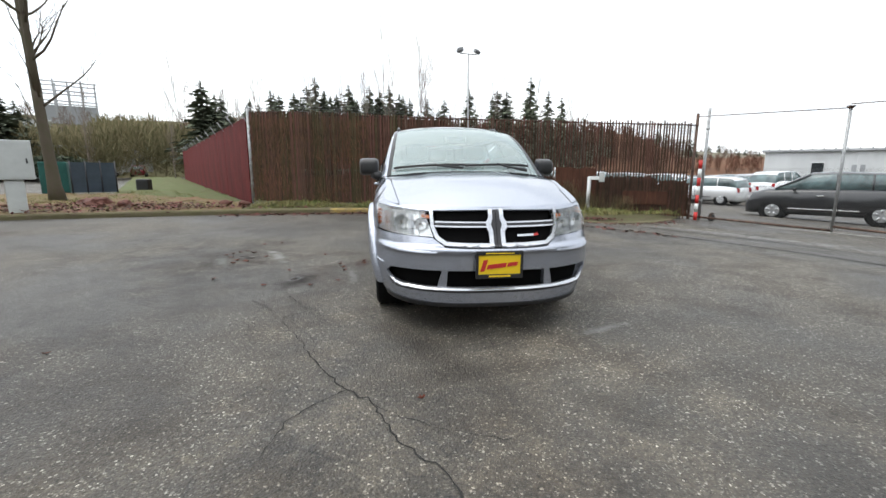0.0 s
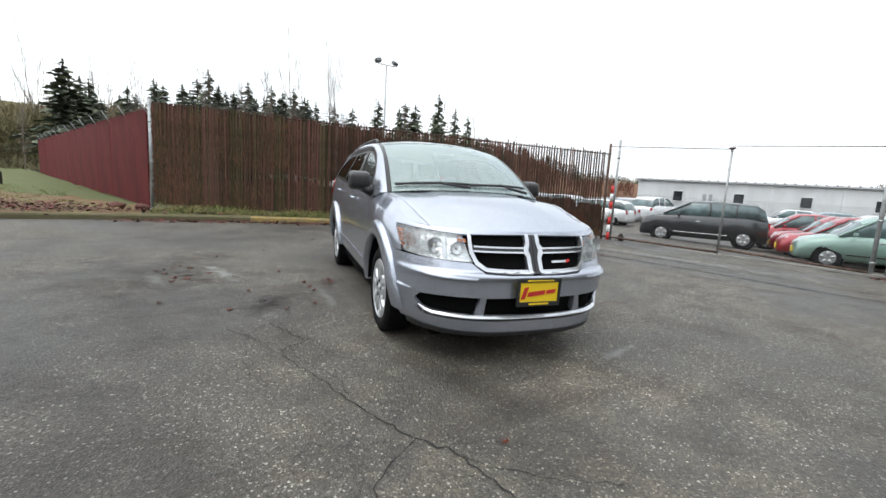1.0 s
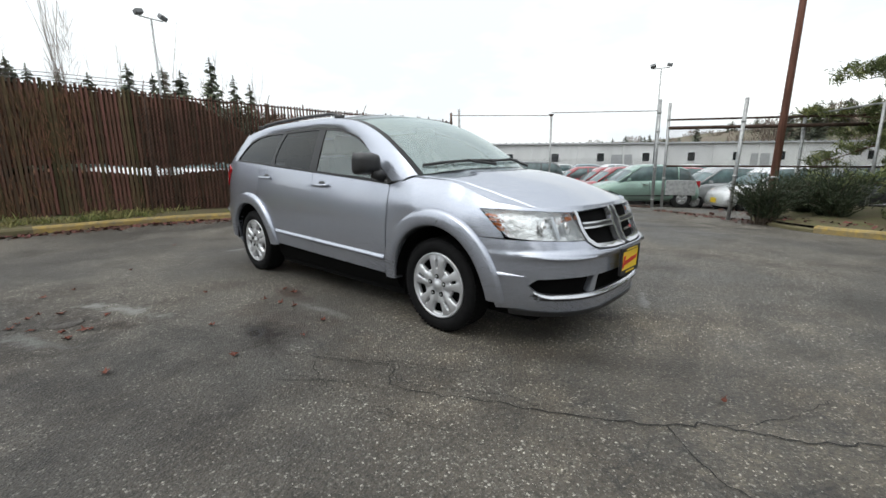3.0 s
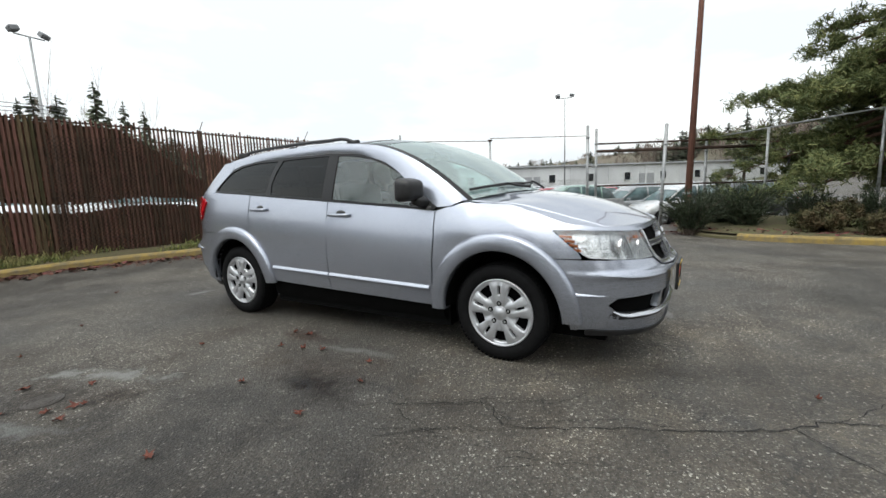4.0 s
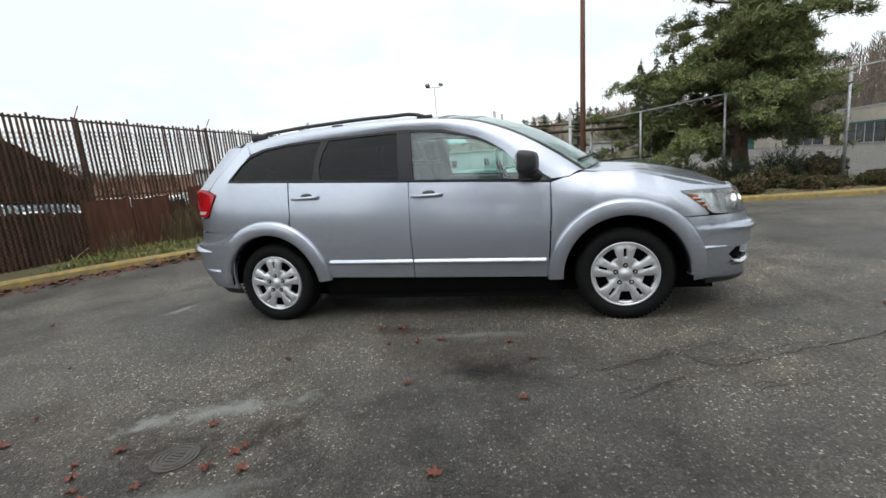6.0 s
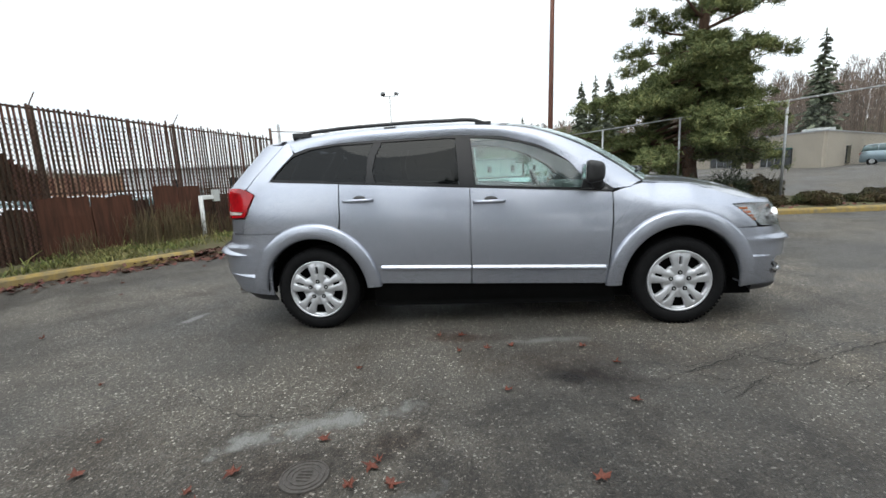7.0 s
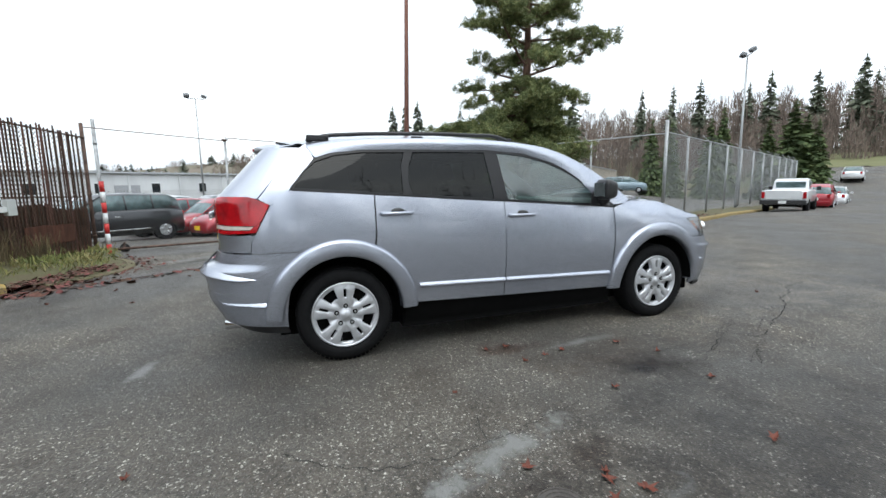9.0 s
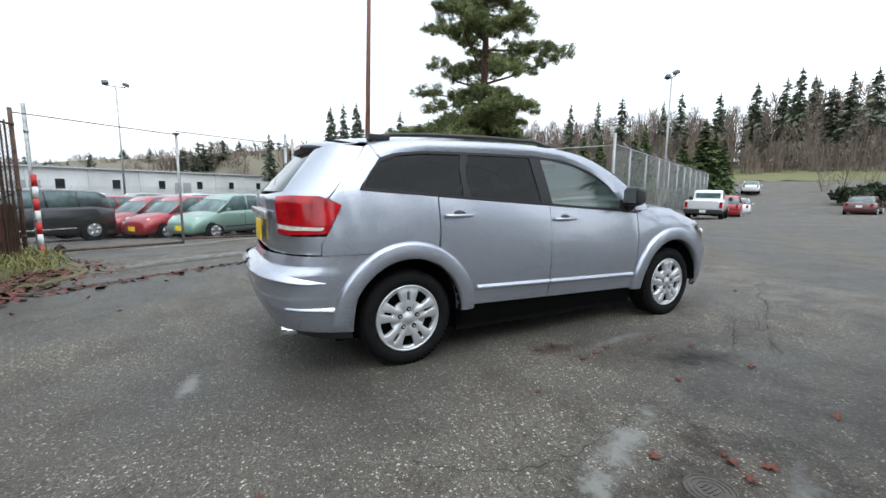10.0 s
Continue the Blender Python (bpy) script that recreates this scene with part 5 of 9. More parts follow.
def build_far_ridge():
    """The low wooded rise beyond the warehouse roof."""
    bm = bmesh.new()
    g = []
    for a in range(36, 106, 2):
        el = float(np.interp(a, (36, 50, 60, 74, 84, 92, 104), (2.4, 1.5, 1.5, 2.1, 3.0, 4.0, 5.2)))
        g.append([])
        for d, k in ((118, 0.0), (124, 0.45), (132, 0.8), (142, 1.0), (170, 1.0)):
            x, y = -3.2 + d * math.sin(radians(a)), -1 + d * math.cos(radians(a))
            top = (1.7 + 142 * math.tan(radians(el))) * k
            g[-1].append(bm.verts.new((x, y, -0.6 + top + 1.2 * k * noise.noise(Vector((x * 0.06, y * 0.06, 4))))))
    for r, q in zip(g, g[1:]):
        for k in range(4):
            bm.faces.new((r[k], r[k + 1], q[k + 1], q[k]))
    bmesh.ops.recalc_face_normals(bm, faces=bm.faces)
    solid("far_ridge", bm, mat("hazy_winter_wood", (0.165, 0.140, 0.115), 0.95, var=0.3, scale=0.12, bump=0.9, bscale=2, color2=(0.150, 0.150, 0.105), spec=0.1), "hazy brown wooded ridge beyond the warehouse", "hill", kind="structure", smooth=True)


def build_hill():
    bm = bmesh.new()
    g = []
    for a in range(80, 186, 3):
        row = []
        for d in (70, 85, 100, 115, 130, 160, 260, 600):
            x, y = -3.2 + d * math.sin(radians(a)), -1 + d * math.cos(radians(a))
            row.append(bm.verts.new((x, y, hill_h(a, d) - 0.05 + 0.8 * noise.noise(Vector((x * 0.03, y * 0.03, 0))) * max(0, min(1, (d - 80) / 30)))))
        g.append(row)
    for r, s in zip(g, g[1:]):
        for k in range(7):
            bm.faces.new((r[k], r[k + 1], s[k + 1], s[k]))
    bmesh.ops.recalc_face_normals(bm, faces=bm.faces)
    solid("hillside", bm, mat("forest_floor", (0.11, 0.085, 0.05), 0.95, var=0.3, scale=0.08, bump=0.5, bscale=2, color2=(0.07, 0.085, 0.03)),
          "brown and green wooded hillside beyond the yard", "hill", kind="structure", smooth=True)


def road_z(d):
    """Height of the road by distance, where it climbs away."""
    return float(np.interp(d, (34, 44, 56, 66, 76, 90), (-0.45, -0.25, 0.6, 1.7, 2.9, 4.4)))


def build_bank():
    """The climbing end of the road and the grass bank at its head."""
    for nm, a0, a1, ds, mt, lab in (("rising_road", 148, 176, (33, 38, 44, 50, 56, 61, 66, 71, 76), M_ASPHALT, "grey asphalt road climbing to the wood"),
                                    ("grass_bank", 146, 180, (75.5, 79, 83, 88, 94, 102), mat("rough_bank_turf", (0.13, 0.125, 0.05), 0.95, var=0.3, scale=0.4, bump=0.8, bscale=6, color2=(0.09, 0.10, 0.035)), "straw and green grass bank at the road's head")):
        bm = bmesh.new()
        g = []
        for a in np.arange(a0, a1 + 0.1, 1.0):
            g.append([bm.verts.new((-3.6 + d * math.sin(radians(a)), 2.7 + d * math.cos(radians(a)), road_z(d) - 0.02 if nm == "rising_road" else 2.8 + (d - 75) * 0.11 + 0.3 * noise.noise(Vector((a * 0.7, d * 0.2, 0))))) for d in ds])
        for r, q in zip(g, g[1:]):
            for k in range(len(ds) - 1):
                bm.faces.new((r[k], r[k + 1], q[k + 1], q[k]))
        bmesh.ops.recalc_face_normals(bm, faces=bm.faces)
        solid(nm, bm, mt, lab, "road" if nm == "rising_road" else "bank", kind="structure", smooth=True)


build_hill()
build_far_ridge()
build_brown_wood()
build_thicket()
build_bank()
build_woods()
BV_ = np.concatenate(BROWN_V)
solid("brown_woods", mesh_np("brown_woods", BV_, np.arange(len(BV_)).reshape(-1, 4)), M_BROWNWOOD, "rust-brown leafless trees massed behind the storage lot", "woods", kind="stuff")
WV_ = np.concatenate(WOOD_V)
solid("bare_woods", mesh_np("bare_woods", WV_, np.arange(len(WV_)).reshape(-1, 4)), M_TWIG, "brown leafless trees massed on the far hillside", "woods", kind="stuff")
for src_ in (*FIRS, *BARES, YOUNG):
    for o_ in (*src_.children_recursive, src_):
        bpy.data.objects.remove(o_)


def build_pine():
    rng = np.random.RandomState(21)
    t = thing("pine_tree", pose(10.95, -6.8, -0.15), "big layered green pine with a reddish trunk", "tree")
    bm = bmesh.new()
    path = [Vector((0, 0, 0)), Vector((0.05, 0.1, 1.2)), Vector((0.16, 0.06, 2.6)), Vector((0.2, -0.1, 4.2)), Vector((0.1, -0.2, 6.0)), Vector((0.05, -0.15, 8.0)), Vector((0.1, -0.1, 10.2)), Vector((0.0, 0.0, 12.2))]
    rad = [0.25, 0.21, 0.19, 0.165, 0.14, 0.10, 0.06, 0.02]
    for i in range(7):
        tube(bm, path[i], path[i + 1], rad[i], rad[i + 1], 12, cap=i == 0)
    part("trunk", bm, M_PINEBARK, t)

    def at(z):
        for i in range(7):
            if path[i].z <= z <= path[i + 1].z:
                return path[i].lerp(path[i + 1], (z - path[i].z) / (path[i + 1].z - path[i].z))
        return path[-1]
    limbs = bmesh.new()
    C, D, S = [], [], []
    spec = []
    for k in range(78):
        z = 1.5 + 3.2 * k / 77
        a = rng.uniform(0, 6.28)
        spec.append((z, rng.uniform(1.7, 3.4) * (0.90 + 0.30 * math.sin(a)) * (1.14 - 0.12 * (z - 1.5)), a, rng.uniform(-0.34, 0.06)))
    for k in range(46):
        z = 4.8 + 7.0 * k / 45
        spec.append((z, rng.uniform(1.4, 3.2) * (1.04 - 0.10 * (z - 4.8)), 2.4 * k + rng.uniform(-0.5, 0.5), rng.uniform(-0.15, 0.32)))
    for z, L, a, slope in spec:
        p = at(z)
        d = Vector((math.cos(a), math.sin(a), slope))
        pts = [p]
        m = 6
        for j in range(m):
            d = (d + Vector((rng.uniform(-.24, .24), rng.uniform(-.24, .24), rng.uniform(-.14, .14)))).normalized()
            pts.append(pts[-1] + d * (L / m))
        for j in range(m):
            tube(limbs, pts[j], pts[j + 1], 0.050 * (1 - j / m) + 0.009, 0.050 * (1 - (j + 1) / m) + 0.007, 5, cap=False)
        # side shoots, each ending in a few upturned bottle-brush tufts
        for j in range(2, m + 1):
            for q in range(6 if j < m else 8):
                w = Vector((rng.uniform(-1, 1), rng.uniform(-1, 1), rng.uniform(-0.15, 0.5)))
                w = (w + d * 0.5).normalized()
                tip = pts[j] + w * rng.uniform(0.18, 0.52)
                tube(limbs, pts[j], tip, 0.009, 0.004, 3, cap=False)
                for _ in range(3):
                    C.append(tip + Vector((rng.uniform(-.12, .12), rng.uniform(-.12, .12), rng.uniform(-.03, .09))))
                    D.append((w.x * 0.6, w.y * 0.6, 0.75))
                    S.append(rng.uniform(0.10, 0.17))
    tagged(part("branchwork", limbs, M_PINEBARK, t), "reddish-brown pine boughs", kind="stuff")
    V, F = needle_cards(rng, np.array([tuple(c) for c in C]), np.array(D), 25, np.array(S), 0.8, 0.068)
    part("crown", mesh_np("crown", V, F), M_NEEDLE, t)


build_pine()


def bush(name, x, y, z, w, d, h, n, seed, label, material, size=0.05, upright=0.0, stems=12):
    """A shrub: stems from one root and many small leaves, with a ragged outline."""
    rng = np.random.RandomState(seed)
    b = thing(name, pose(x, y, z), label, "shrub", "island shrubs")
    st = bmesh.new()
    for k in range(stems):
        a = rng.uniform(0, 6.28)
        r = rng.uniform(0.2, 0.8)
        tube(st, (rng.uniform(-.1, .1) * w, rng.uniform(-.1, .1) * d, -0.1), (math.cos(a) * w * 0.5 * r, math.sin(a) * d * 0.5 * r, h * rng.uniform(0.6, 1.0)), 0.012, 0.004, 4, cap=False)
    part("stem", st, M_BARK, b)
    u = rng.normal(size=(n, 3))
    u /= np.linalg.norm(u, axis=1, keepdims=True)
    lump = 0.72 + 0.28 * np.sin(u[:, :1] * 5 + seed) * np.cos(u[:, 1:2] * 6 + 1.3 * seed)
    P = u * lump * rng.uniform(0.35, 1.0, size=(n, 1)) ** 0.5 * np.array([w / 2, d / 2, h / 2]) + np.array([0, 0, h / 2])
    P[:, 2] = np.maximum(P[:, 2], 0.02)
    e = rng.normal(size=(n, 3)) * (1 - upright)
    e[:, 2] += upright * 2.2
    e /= np.linalg.norm(e, axis=1, keepdims=True)
    s = np.cross(e, rng.normal(size=(n, 3)))
    s /= np.linalg.norm(s, axis=1, keepdims=True)
    q = size * rng.uniform(0.6, 1.4, size=(n, 1))
    V, F = cards(P, e * q * (1 + 1.6 * upright), s * q * (0.6 - 0.42 * upright))
    part("foliage", mesh_np("foliage", V, F), material, b)
    return b


def broom(name, x, y, z, w, h, n, seed, label, material, group="island shrubs"):
    """A fountain of fine upright switches from one root, each with small leaves along it."""
    rng = np.random.RandomState(seed)
    b = thing(name, pose(x, y, z), label, "shrub", group)
    st = bmesh.new()
    P, E = [], []
    for k in range(n):
        a, r = rng.uniform(0, 6.28), rng.uniform(0.05, 1.0) ** 0.6
        foot = np.array([rng.uniform(-.12, .12) * w, rng.uniform(-.12, .12) * w, -0.1])
        tip = np.array([math.cos(a) * w * 0.5 * r, math.sin(a) * w * 0.5 * r, h * rng.uniform(0.55, 1.12) * (1.05 - 0.35 * r)])
        mid = (foot + tip) / 2 + np.array([-math.cos(a), -math.sin(a), 0.6]) * 0.10 * w * r
        if k % 3 == 0:
            tube(st, tuple(foot), tuple(mid), 0.009, 0.006, 4, cap=False)
            tube(st, tuple(mid), tuple(tip), 0.006, 0.002, 4, cap=False)
        u = rng.uniform(0.22, 1.0, size=(34, 1)) ** 0.8
        P.append((1 - u) ** 2 * foot + 2 * u * (1 - u) * mid + u ** 2 * tip + rng.normal(size=(34, 3)) * 0.022)
        E.append(np.repeat([(tip - mid) / np.linalg.norm(tip - mid)], 34, 0) + rng.normal(size=(34, 3)) * 0.45)
    part("stem", st, M_BARK, b)
    P, E = np.concatenate(P), np.concatenate(E)
    E /= np.linalg.norm(E, axis=1, keepdims=True)
    S = np.cross(E, rng.normal(size=E.shape))
    S /= np.linalg.norm(S, axis=1, keepdims=True)
    q = rng.uniform(0.6, 1.4, size=(len(P), 1))
    V, F = cards(P, E * q * 0.038, S * q * 0.0045)
    part("foliage", mesh_np("foliage", V, F), material, b)
    return b


def build_shrubs():
    L1 = "upright dark green broom shrub on the planted island"
    for i, (x, y, w, h) in enumerate(((8.2, -2.35, 1.5, 1.02), (8.75, -3.4, 1.5, 1.18), (9.6, -2.9, 1.3, 1.1), (9.3, -4.7, 1.2, 0.95))):
        broom("broom_shrub", x, y, -0.1, w, h, 240, 60 + i, L1, M_BROOM)
    L2 = "low brown-green bramble shrub behind the yellow kerb"
    for i in range(13):
        x, y = 8.0 + 0.5 * math.sin(i * 2.1) + (0.25 if i % 2 else 0), -4.6 - i * 0.46
        bush("bramble_shrub", x, y, -0.08, 1.2, 1.1, (0.62 + 0.16 * math.sin(i * 1.7)) * (1 if i < 5 else 0.62), 4200, 80 + i, L2, M_SHRUB, 0.021, 0.15, 30)
    bush("bramble_shrub", 9.3, -7.9, -0.08, 1.6, 1.4, 0.9, 4500, 99, L2, M_SHRUB, 0.024, 0.15, 30)
    for i, (x, y, w, h) in enumerate(((8.9, -5.7, 1.3, 1.0), (9.2, -7.0, 1.5, 1.15))):
        broom("broom_shrub", x, y, -0.1, w, h, 170, 70 + i, "straggly dark green broom among the brambles", M_BROOM)


build_shrubs()


def build_left_tree():
    """A maple that forks into two stems, with long arching bare branches."""
    rng = random.Random(8)
    t = thing("bare_maple", pose(-11.9, 11.2, 0.15, 0, 0, -34), "big leafless maple with a mossy forking trunk", "tree")
    part("trunk", sweep(bmesh.new(), [(0.22, 0, -0.2), (0.10, 0, 0.5), (0.05, 0, 1.3), (-0.05, 0.0, 2.3), (-0.12, 0, 3.2), (-0.16, 0, 3.9)], [0.28, 0.20, 0.165, 0.15, 0.145, 0.14], 14), M_MOSSBARK, t)
    stems = ([(-0.18, 0, 3.5), (-0.40, 0.05, 4.6), (-0.66, 0.1, 5.8), (-0.80, 0.1, 7.2), (-0.75, 0.2, 9.0), (-0.8, 0.2, 11.5)],
             [(-0.12, 0, 3.5), (0.0, -0.05, 4.6), (0.04, -0.1, 5.8), (0.12, -0.1, 7.2), (0.3, -0.2, 9.2), (0.4, -0.2, 12.0)])
    for p in stems:
        part("stem", sweep(bmesh.new(), p, [0.125, 0.105, 0.09, 0.072, 0.05, 0.02], 10), M_MOSSBARK, t)
    tw = bmesh.new()
    spec = [((-0.05, 0, 2.2), (-1.0, 0.2, 0.5), 2.4), ((-0.3, 0.05, 4.9), (-1.0, 0.1, 0.9), 2.6), ((-0.55, 0.1, 7.0), (-0.8, -0.2, 0.8), 2.6), ((0.05, -0.05, 4.5), (1.0, 0.3, 0.55), 2.9),
            ((0.1, -0.1, 5.6), (0.8, -0.2, 0.9), 2.2), ((0.0, 0, 3.4), (1.0, -0.4, 0.2), 2.2), ((0.12, -0.1, 7.0), (0.9, 0.1, 0.8), 2.8), ((-0.35, 0.1, 5.4), (-0.6, 0.7, 0.8), 2.3),
            ((-0.1, 0, 3.0), (0.6, 0.8, 0.6), 2.6), ((0.2, -0.1, 8.4), (-0.5, -0.6, 0.9), 2.2), ((-0.6, 0.1, 8.0), (0.5, 0.5, 0.9), 2.2), ((0.3, -0.2, 9.4), (0.7, 0.3, 0.9), 2.2)]
    for k in range(14):
        p = stems[k % 2][1 + k % 4]
        a = rng.uniform(0, 6.28)
        spec.append((p, (math.cos(a), math.sin(a) * 0.7, rng.uniform(0.3, 1.0)), rng.uniform(1.2, 2.4)))
    for p, d, L in spec:
        d, pts = Vector(d).normalized(), [Vector(p)]
        for k in range(6):
            d = (d + Vector((rng.uniform(-.2, .2), rng.uniform(-.2, .2), 0.10 + rng.uniform(-.1, .1)))).normalized()
            pts.append(pts[-1] + d * (L / 6))
            for _ in range(2 if k > 1 else 0):
                e = (d + Vector((rng.uniform(-1, 1), rng.uniform(-1, 1), rng.uniform(-0.3, 0.8)))).normalized()
                q = pts[-1] + e * rng.uniform(0.3, 0.9)
                tube(tw, pts[-1], q, 0.010, 0.005, 3, cap=False)
                tube(tw, q, q + (e + Vector((0, 0, 0.5))).normalized() * 0.4, 0.005, 0.003, 3, cap=False)
        part("branch", sweep(bmesh.new(), pts, [0.042, 0.036, 0.029, 0.023, 0.017, 0.012, 0.006], 6), M_MOSSBARK, t)
    tagged(part("twigs", tw, M_MOSSBARK, t), "fine bare twigs", kind="stuff")


build_left_tree()


# ---- grass, litter and leaves ----
def build_grass():
    rng = np.random.RandomState(3)
    n = 15000
    s = rng.uniform(0, 1, n)
    t = rng.beta(1.1, 1.1, n)
    k = [p for p in KERB_L if p[0] > -4.9] + KERB_L2[1:]
    kx, ky = np.array([p[0] for p in k]), np.array([p[1] for p in k])
    i = s * (len(k) - 1)
    x0, y0 = np.interp(i, range(len(k)), kx), np.interp(i, range(len(k)), ky) + 0.2
    fx, fy = FENCE_A.x + FENCE_D.x * FENCE_L * s, FENCE_A.y + FENCE_D.y * FENCE_L * s
    x, y = x0 + (fx - x0) * t, y0 + (fy - y0) * t
    vz = np.array([verge_z(a) for a in fx])
    z = 0.115 * (1 - t) + vz * t
    dens = np.array([noise.noise(Vector((a * 0.9, b * 0.9, 0))) for a, b in zip(x, y)])
    keep = (dens + rng.uniform(-0.35, 0.35, n) > -0.06) & ((s < 0.86) | (rng.rand(n) < 0.25))
    x, y, z, m = x[keep], y[keep], z[keep], keep.sum()
    a = rng.uniform(0, 6.28, m)
    h = rng.uniform(0.03, 0.085, m) * (1 + 1.2 * (rng.rand(m) < 0.06))
    w = rng.uniform(0.004, 0.009, m)
    P = np.stack([x, y, z + h * 0.45], 1)
    U = np.stack([np.cos(a) * w, np.sin(a) * w, 0 * a], 1)
    W = np.stack([rng.normal(0, 0.35, m) * h, rng.normal(0, 0.35, m) * h, h * 0.55], 1)
    V, F = cards(P, U, W)
    solid("verge_grass", mesh_np("verge_grass", V, F), M_GRASS, "tufts of short green and straw-coloured grass on the verge", "grass", kind="stuff")
    # blades on the lawn's near part
    n = 9000
    x = rng.uniform(-14, -4.9, n)
    y = np.interp(x, [p[0] for p in KERB_L], [p[1] for p in KERB_L]) + 0.2 + rng.beta(1.6, 1.8, n) * 12
    ok = x < -4.6 - (y - 8.5) * 0.49
    x, y = x[ok], y[ok]
    m = len(x)
    a, h = rng.uniform(0, 6.28, m), rng.uniform(0.03, 0.07, m)
    P = np.stack([x, y, 0.12 + (y - 6.5) * 0.0075 + h * 0.4], 1)
    V, F = cards(P, np.stack([np.cos(a) * 0.006, np.sin(a) * 0.006, 0 * a], 1), np.stack([rng.normal(0, 0.3, m) * h, rng.normal(0, 0.3, m) * h, h * 0.55], 1))
    solid("lawn_grass", mesh_np("lawn_grass", V, F), M_GRASS, "short uneven winter grass on the lawn", "grass", kind="stuff")


def litter(name, line, n, wid, seed, label, material, size=(0.02, 0.05), z0=0.006):
    """Loose leaves scattered along a plan line."""
    rng = np.random.RandomState(seed)
    k = np.array(line, float)
    i = rng.uniform(0, len(k) - 1, n)
    x = np.interp(i, range(len(k)), k[:, 0]) + rng.normal(0, wid, n)
    y = np.interp(i, range(len(k)), k[:, 1]) + rng.normal(0, wid, n) - wid * 0.6
    z = np.array([gz(a, b) for a, b in zip(x, y)]) + z0 + rng.uniform(0, 0.012, n)
    a = rng.uniform(0, 6.28, n)
    s = rng.uniform(*size, n)
    U = np.stack([np.cos(a) * s, np.sin(a) * s, rng.normal(0, 0.25, n) * s], 1)
    W = np.stack([-np.sin(a) * s * 0.6, np.cos(a) * s * 0.6, rng.normal(0, 0.25, n) * s], 1)
    V, F = cards(np.stack([x, y, z], 1), U, W)
    solid(name, mesh_np(name, V, F), material, label, "leaves", kind="stuff")


build_grass()
litter("leaf_litter", [p for p in KERB_L if -5 < p[0]], 1700, 0.20, 5, "wet brown leaf litter along the kerb", M_LITTER)
litter("leaf_litter", [(10.1, 0.3), (9.6, -0.6), (8.9, -1.6), (8.2, -2.2)], 420, 0.16, 12, "brown leaves and twigs along the gate", M_LITTER, (0.012, 0.04))
litter("leaf_litter", [(2.3, 5.75), (3.1, 5.2), (3.9, 4.85), (4.7, 4.75)], 700, 0.16, 31, "wet brown leaves and grit at the kerb's end", M_LITTER, (0.012, 0.036), z0=0.07)
litter("leaf_litter", KERB_L2, 260, 0.16, 6, "wet brown leaf litter along the low kerb", M_LITTER, (0.012, 0.032))
litter("leaf_litter", [(x + 0.8, y + 0.1) for x, y in KERB_R if y > -14], 900, 0.35, 7, "brown leaf litter on the planted island", M_LITTER, z0=0.16)
litter("leaf_litter", [(-9, 6.6), (-7, 7.4), (-5, 8.0), (-3, 7.9)], 500, 0.3, 8, "brown leaf litter at the lawn's edge", M_LITTER, z0=0.17)
litter("leaf_litter", [(-12, 7.5), (-10, 8.5), (-8, 8.6), (-6, 8.4)], 1500, 0.8, 9, "brown leaf litter on the planting bed", M_LITTER, z0=0.19)
litter("leaf_litter", [(2.6, 4.9), (3.6, 3.6), (4.7, 2.2)], 130, 0.10, 10, "brown leaves caught along the driveway seam", M_LITTER)


def build_tall_grass():
    """Clumps of long dry grass at the fence's foot."""
    rng = np.random.RandomState(44)
    for s0, m, hh in ((8.6, 260, 0.75), (9.2, 320, 0.85), (9.9, 200, 0.6), (7.4, 160, 0.45), (10.8, 150, 0.5)):
        c = FENCE_A + FENCE_D * s0 + FENCE_N * 0.28
        P, U, W = [], [], []
        for _ in range(m):
            a, h = rng.uniform(0, 6.28), hh * rng.uniform(0.45, 1.0)
            lean = rng.normal(0, 0.20, 2)
            P.append((c.x + rng.normal(0, 0.22), c.y + rng.normal(0, 0.10), verge_z(c.x) - 0.05 + h / 2))
            U.append((math.cos(a) * 0.003, math.sin(a) * 0.003, 0))
            W.append((lean[0] * h * 0.6, lean[1] * h * 0.6, h / 2))
        V, F = cards(np.array(P), np.array(U), np.array(W))
        solid("dry_grass", mesh_np("dry_grass", V, F), M_STRAW, "clump of long dry straw-coloured grass at the fence", "grass", kind="stuff")


build_tall_grass()


# ---- the silver SUV ----
def metallic_paint(name, color, metal=0.75, rough=0.32):
    m = mat(name, color, rough, metal, var=0.015, scale=2.0, coat=1.0, spec=0.5)
    n, l = m.node_tree.nodes, m.node_tree.links
    b = n["Principled BSDF"]
    b.inputs["Coat Roughness"].default_value = 0.015
    b.inputs["Specular Tint"].default_value = (0.50, 0.52, 0.56, 1)
    fl = n.new("ShaderNodeTexVoronoi")
    fl.inputs["Scale"].default_value = 900
    co = n.new("ShaderNodeTexCoord")
    l.new(co.outputs["Object"], fl.inputs["Vector"])
    mr = n.new("ShaderNodeMapRange")
    mr.inputs["To Min"].default_value, mr.inputs["To Max"].default_value = rough - 0.03, rough + 0.03
    l.new(fl.outputs["Color"], mr.inputs["Value"])
    l.new(mr.outputs[0], b.inputs["Roughness"])
    return m


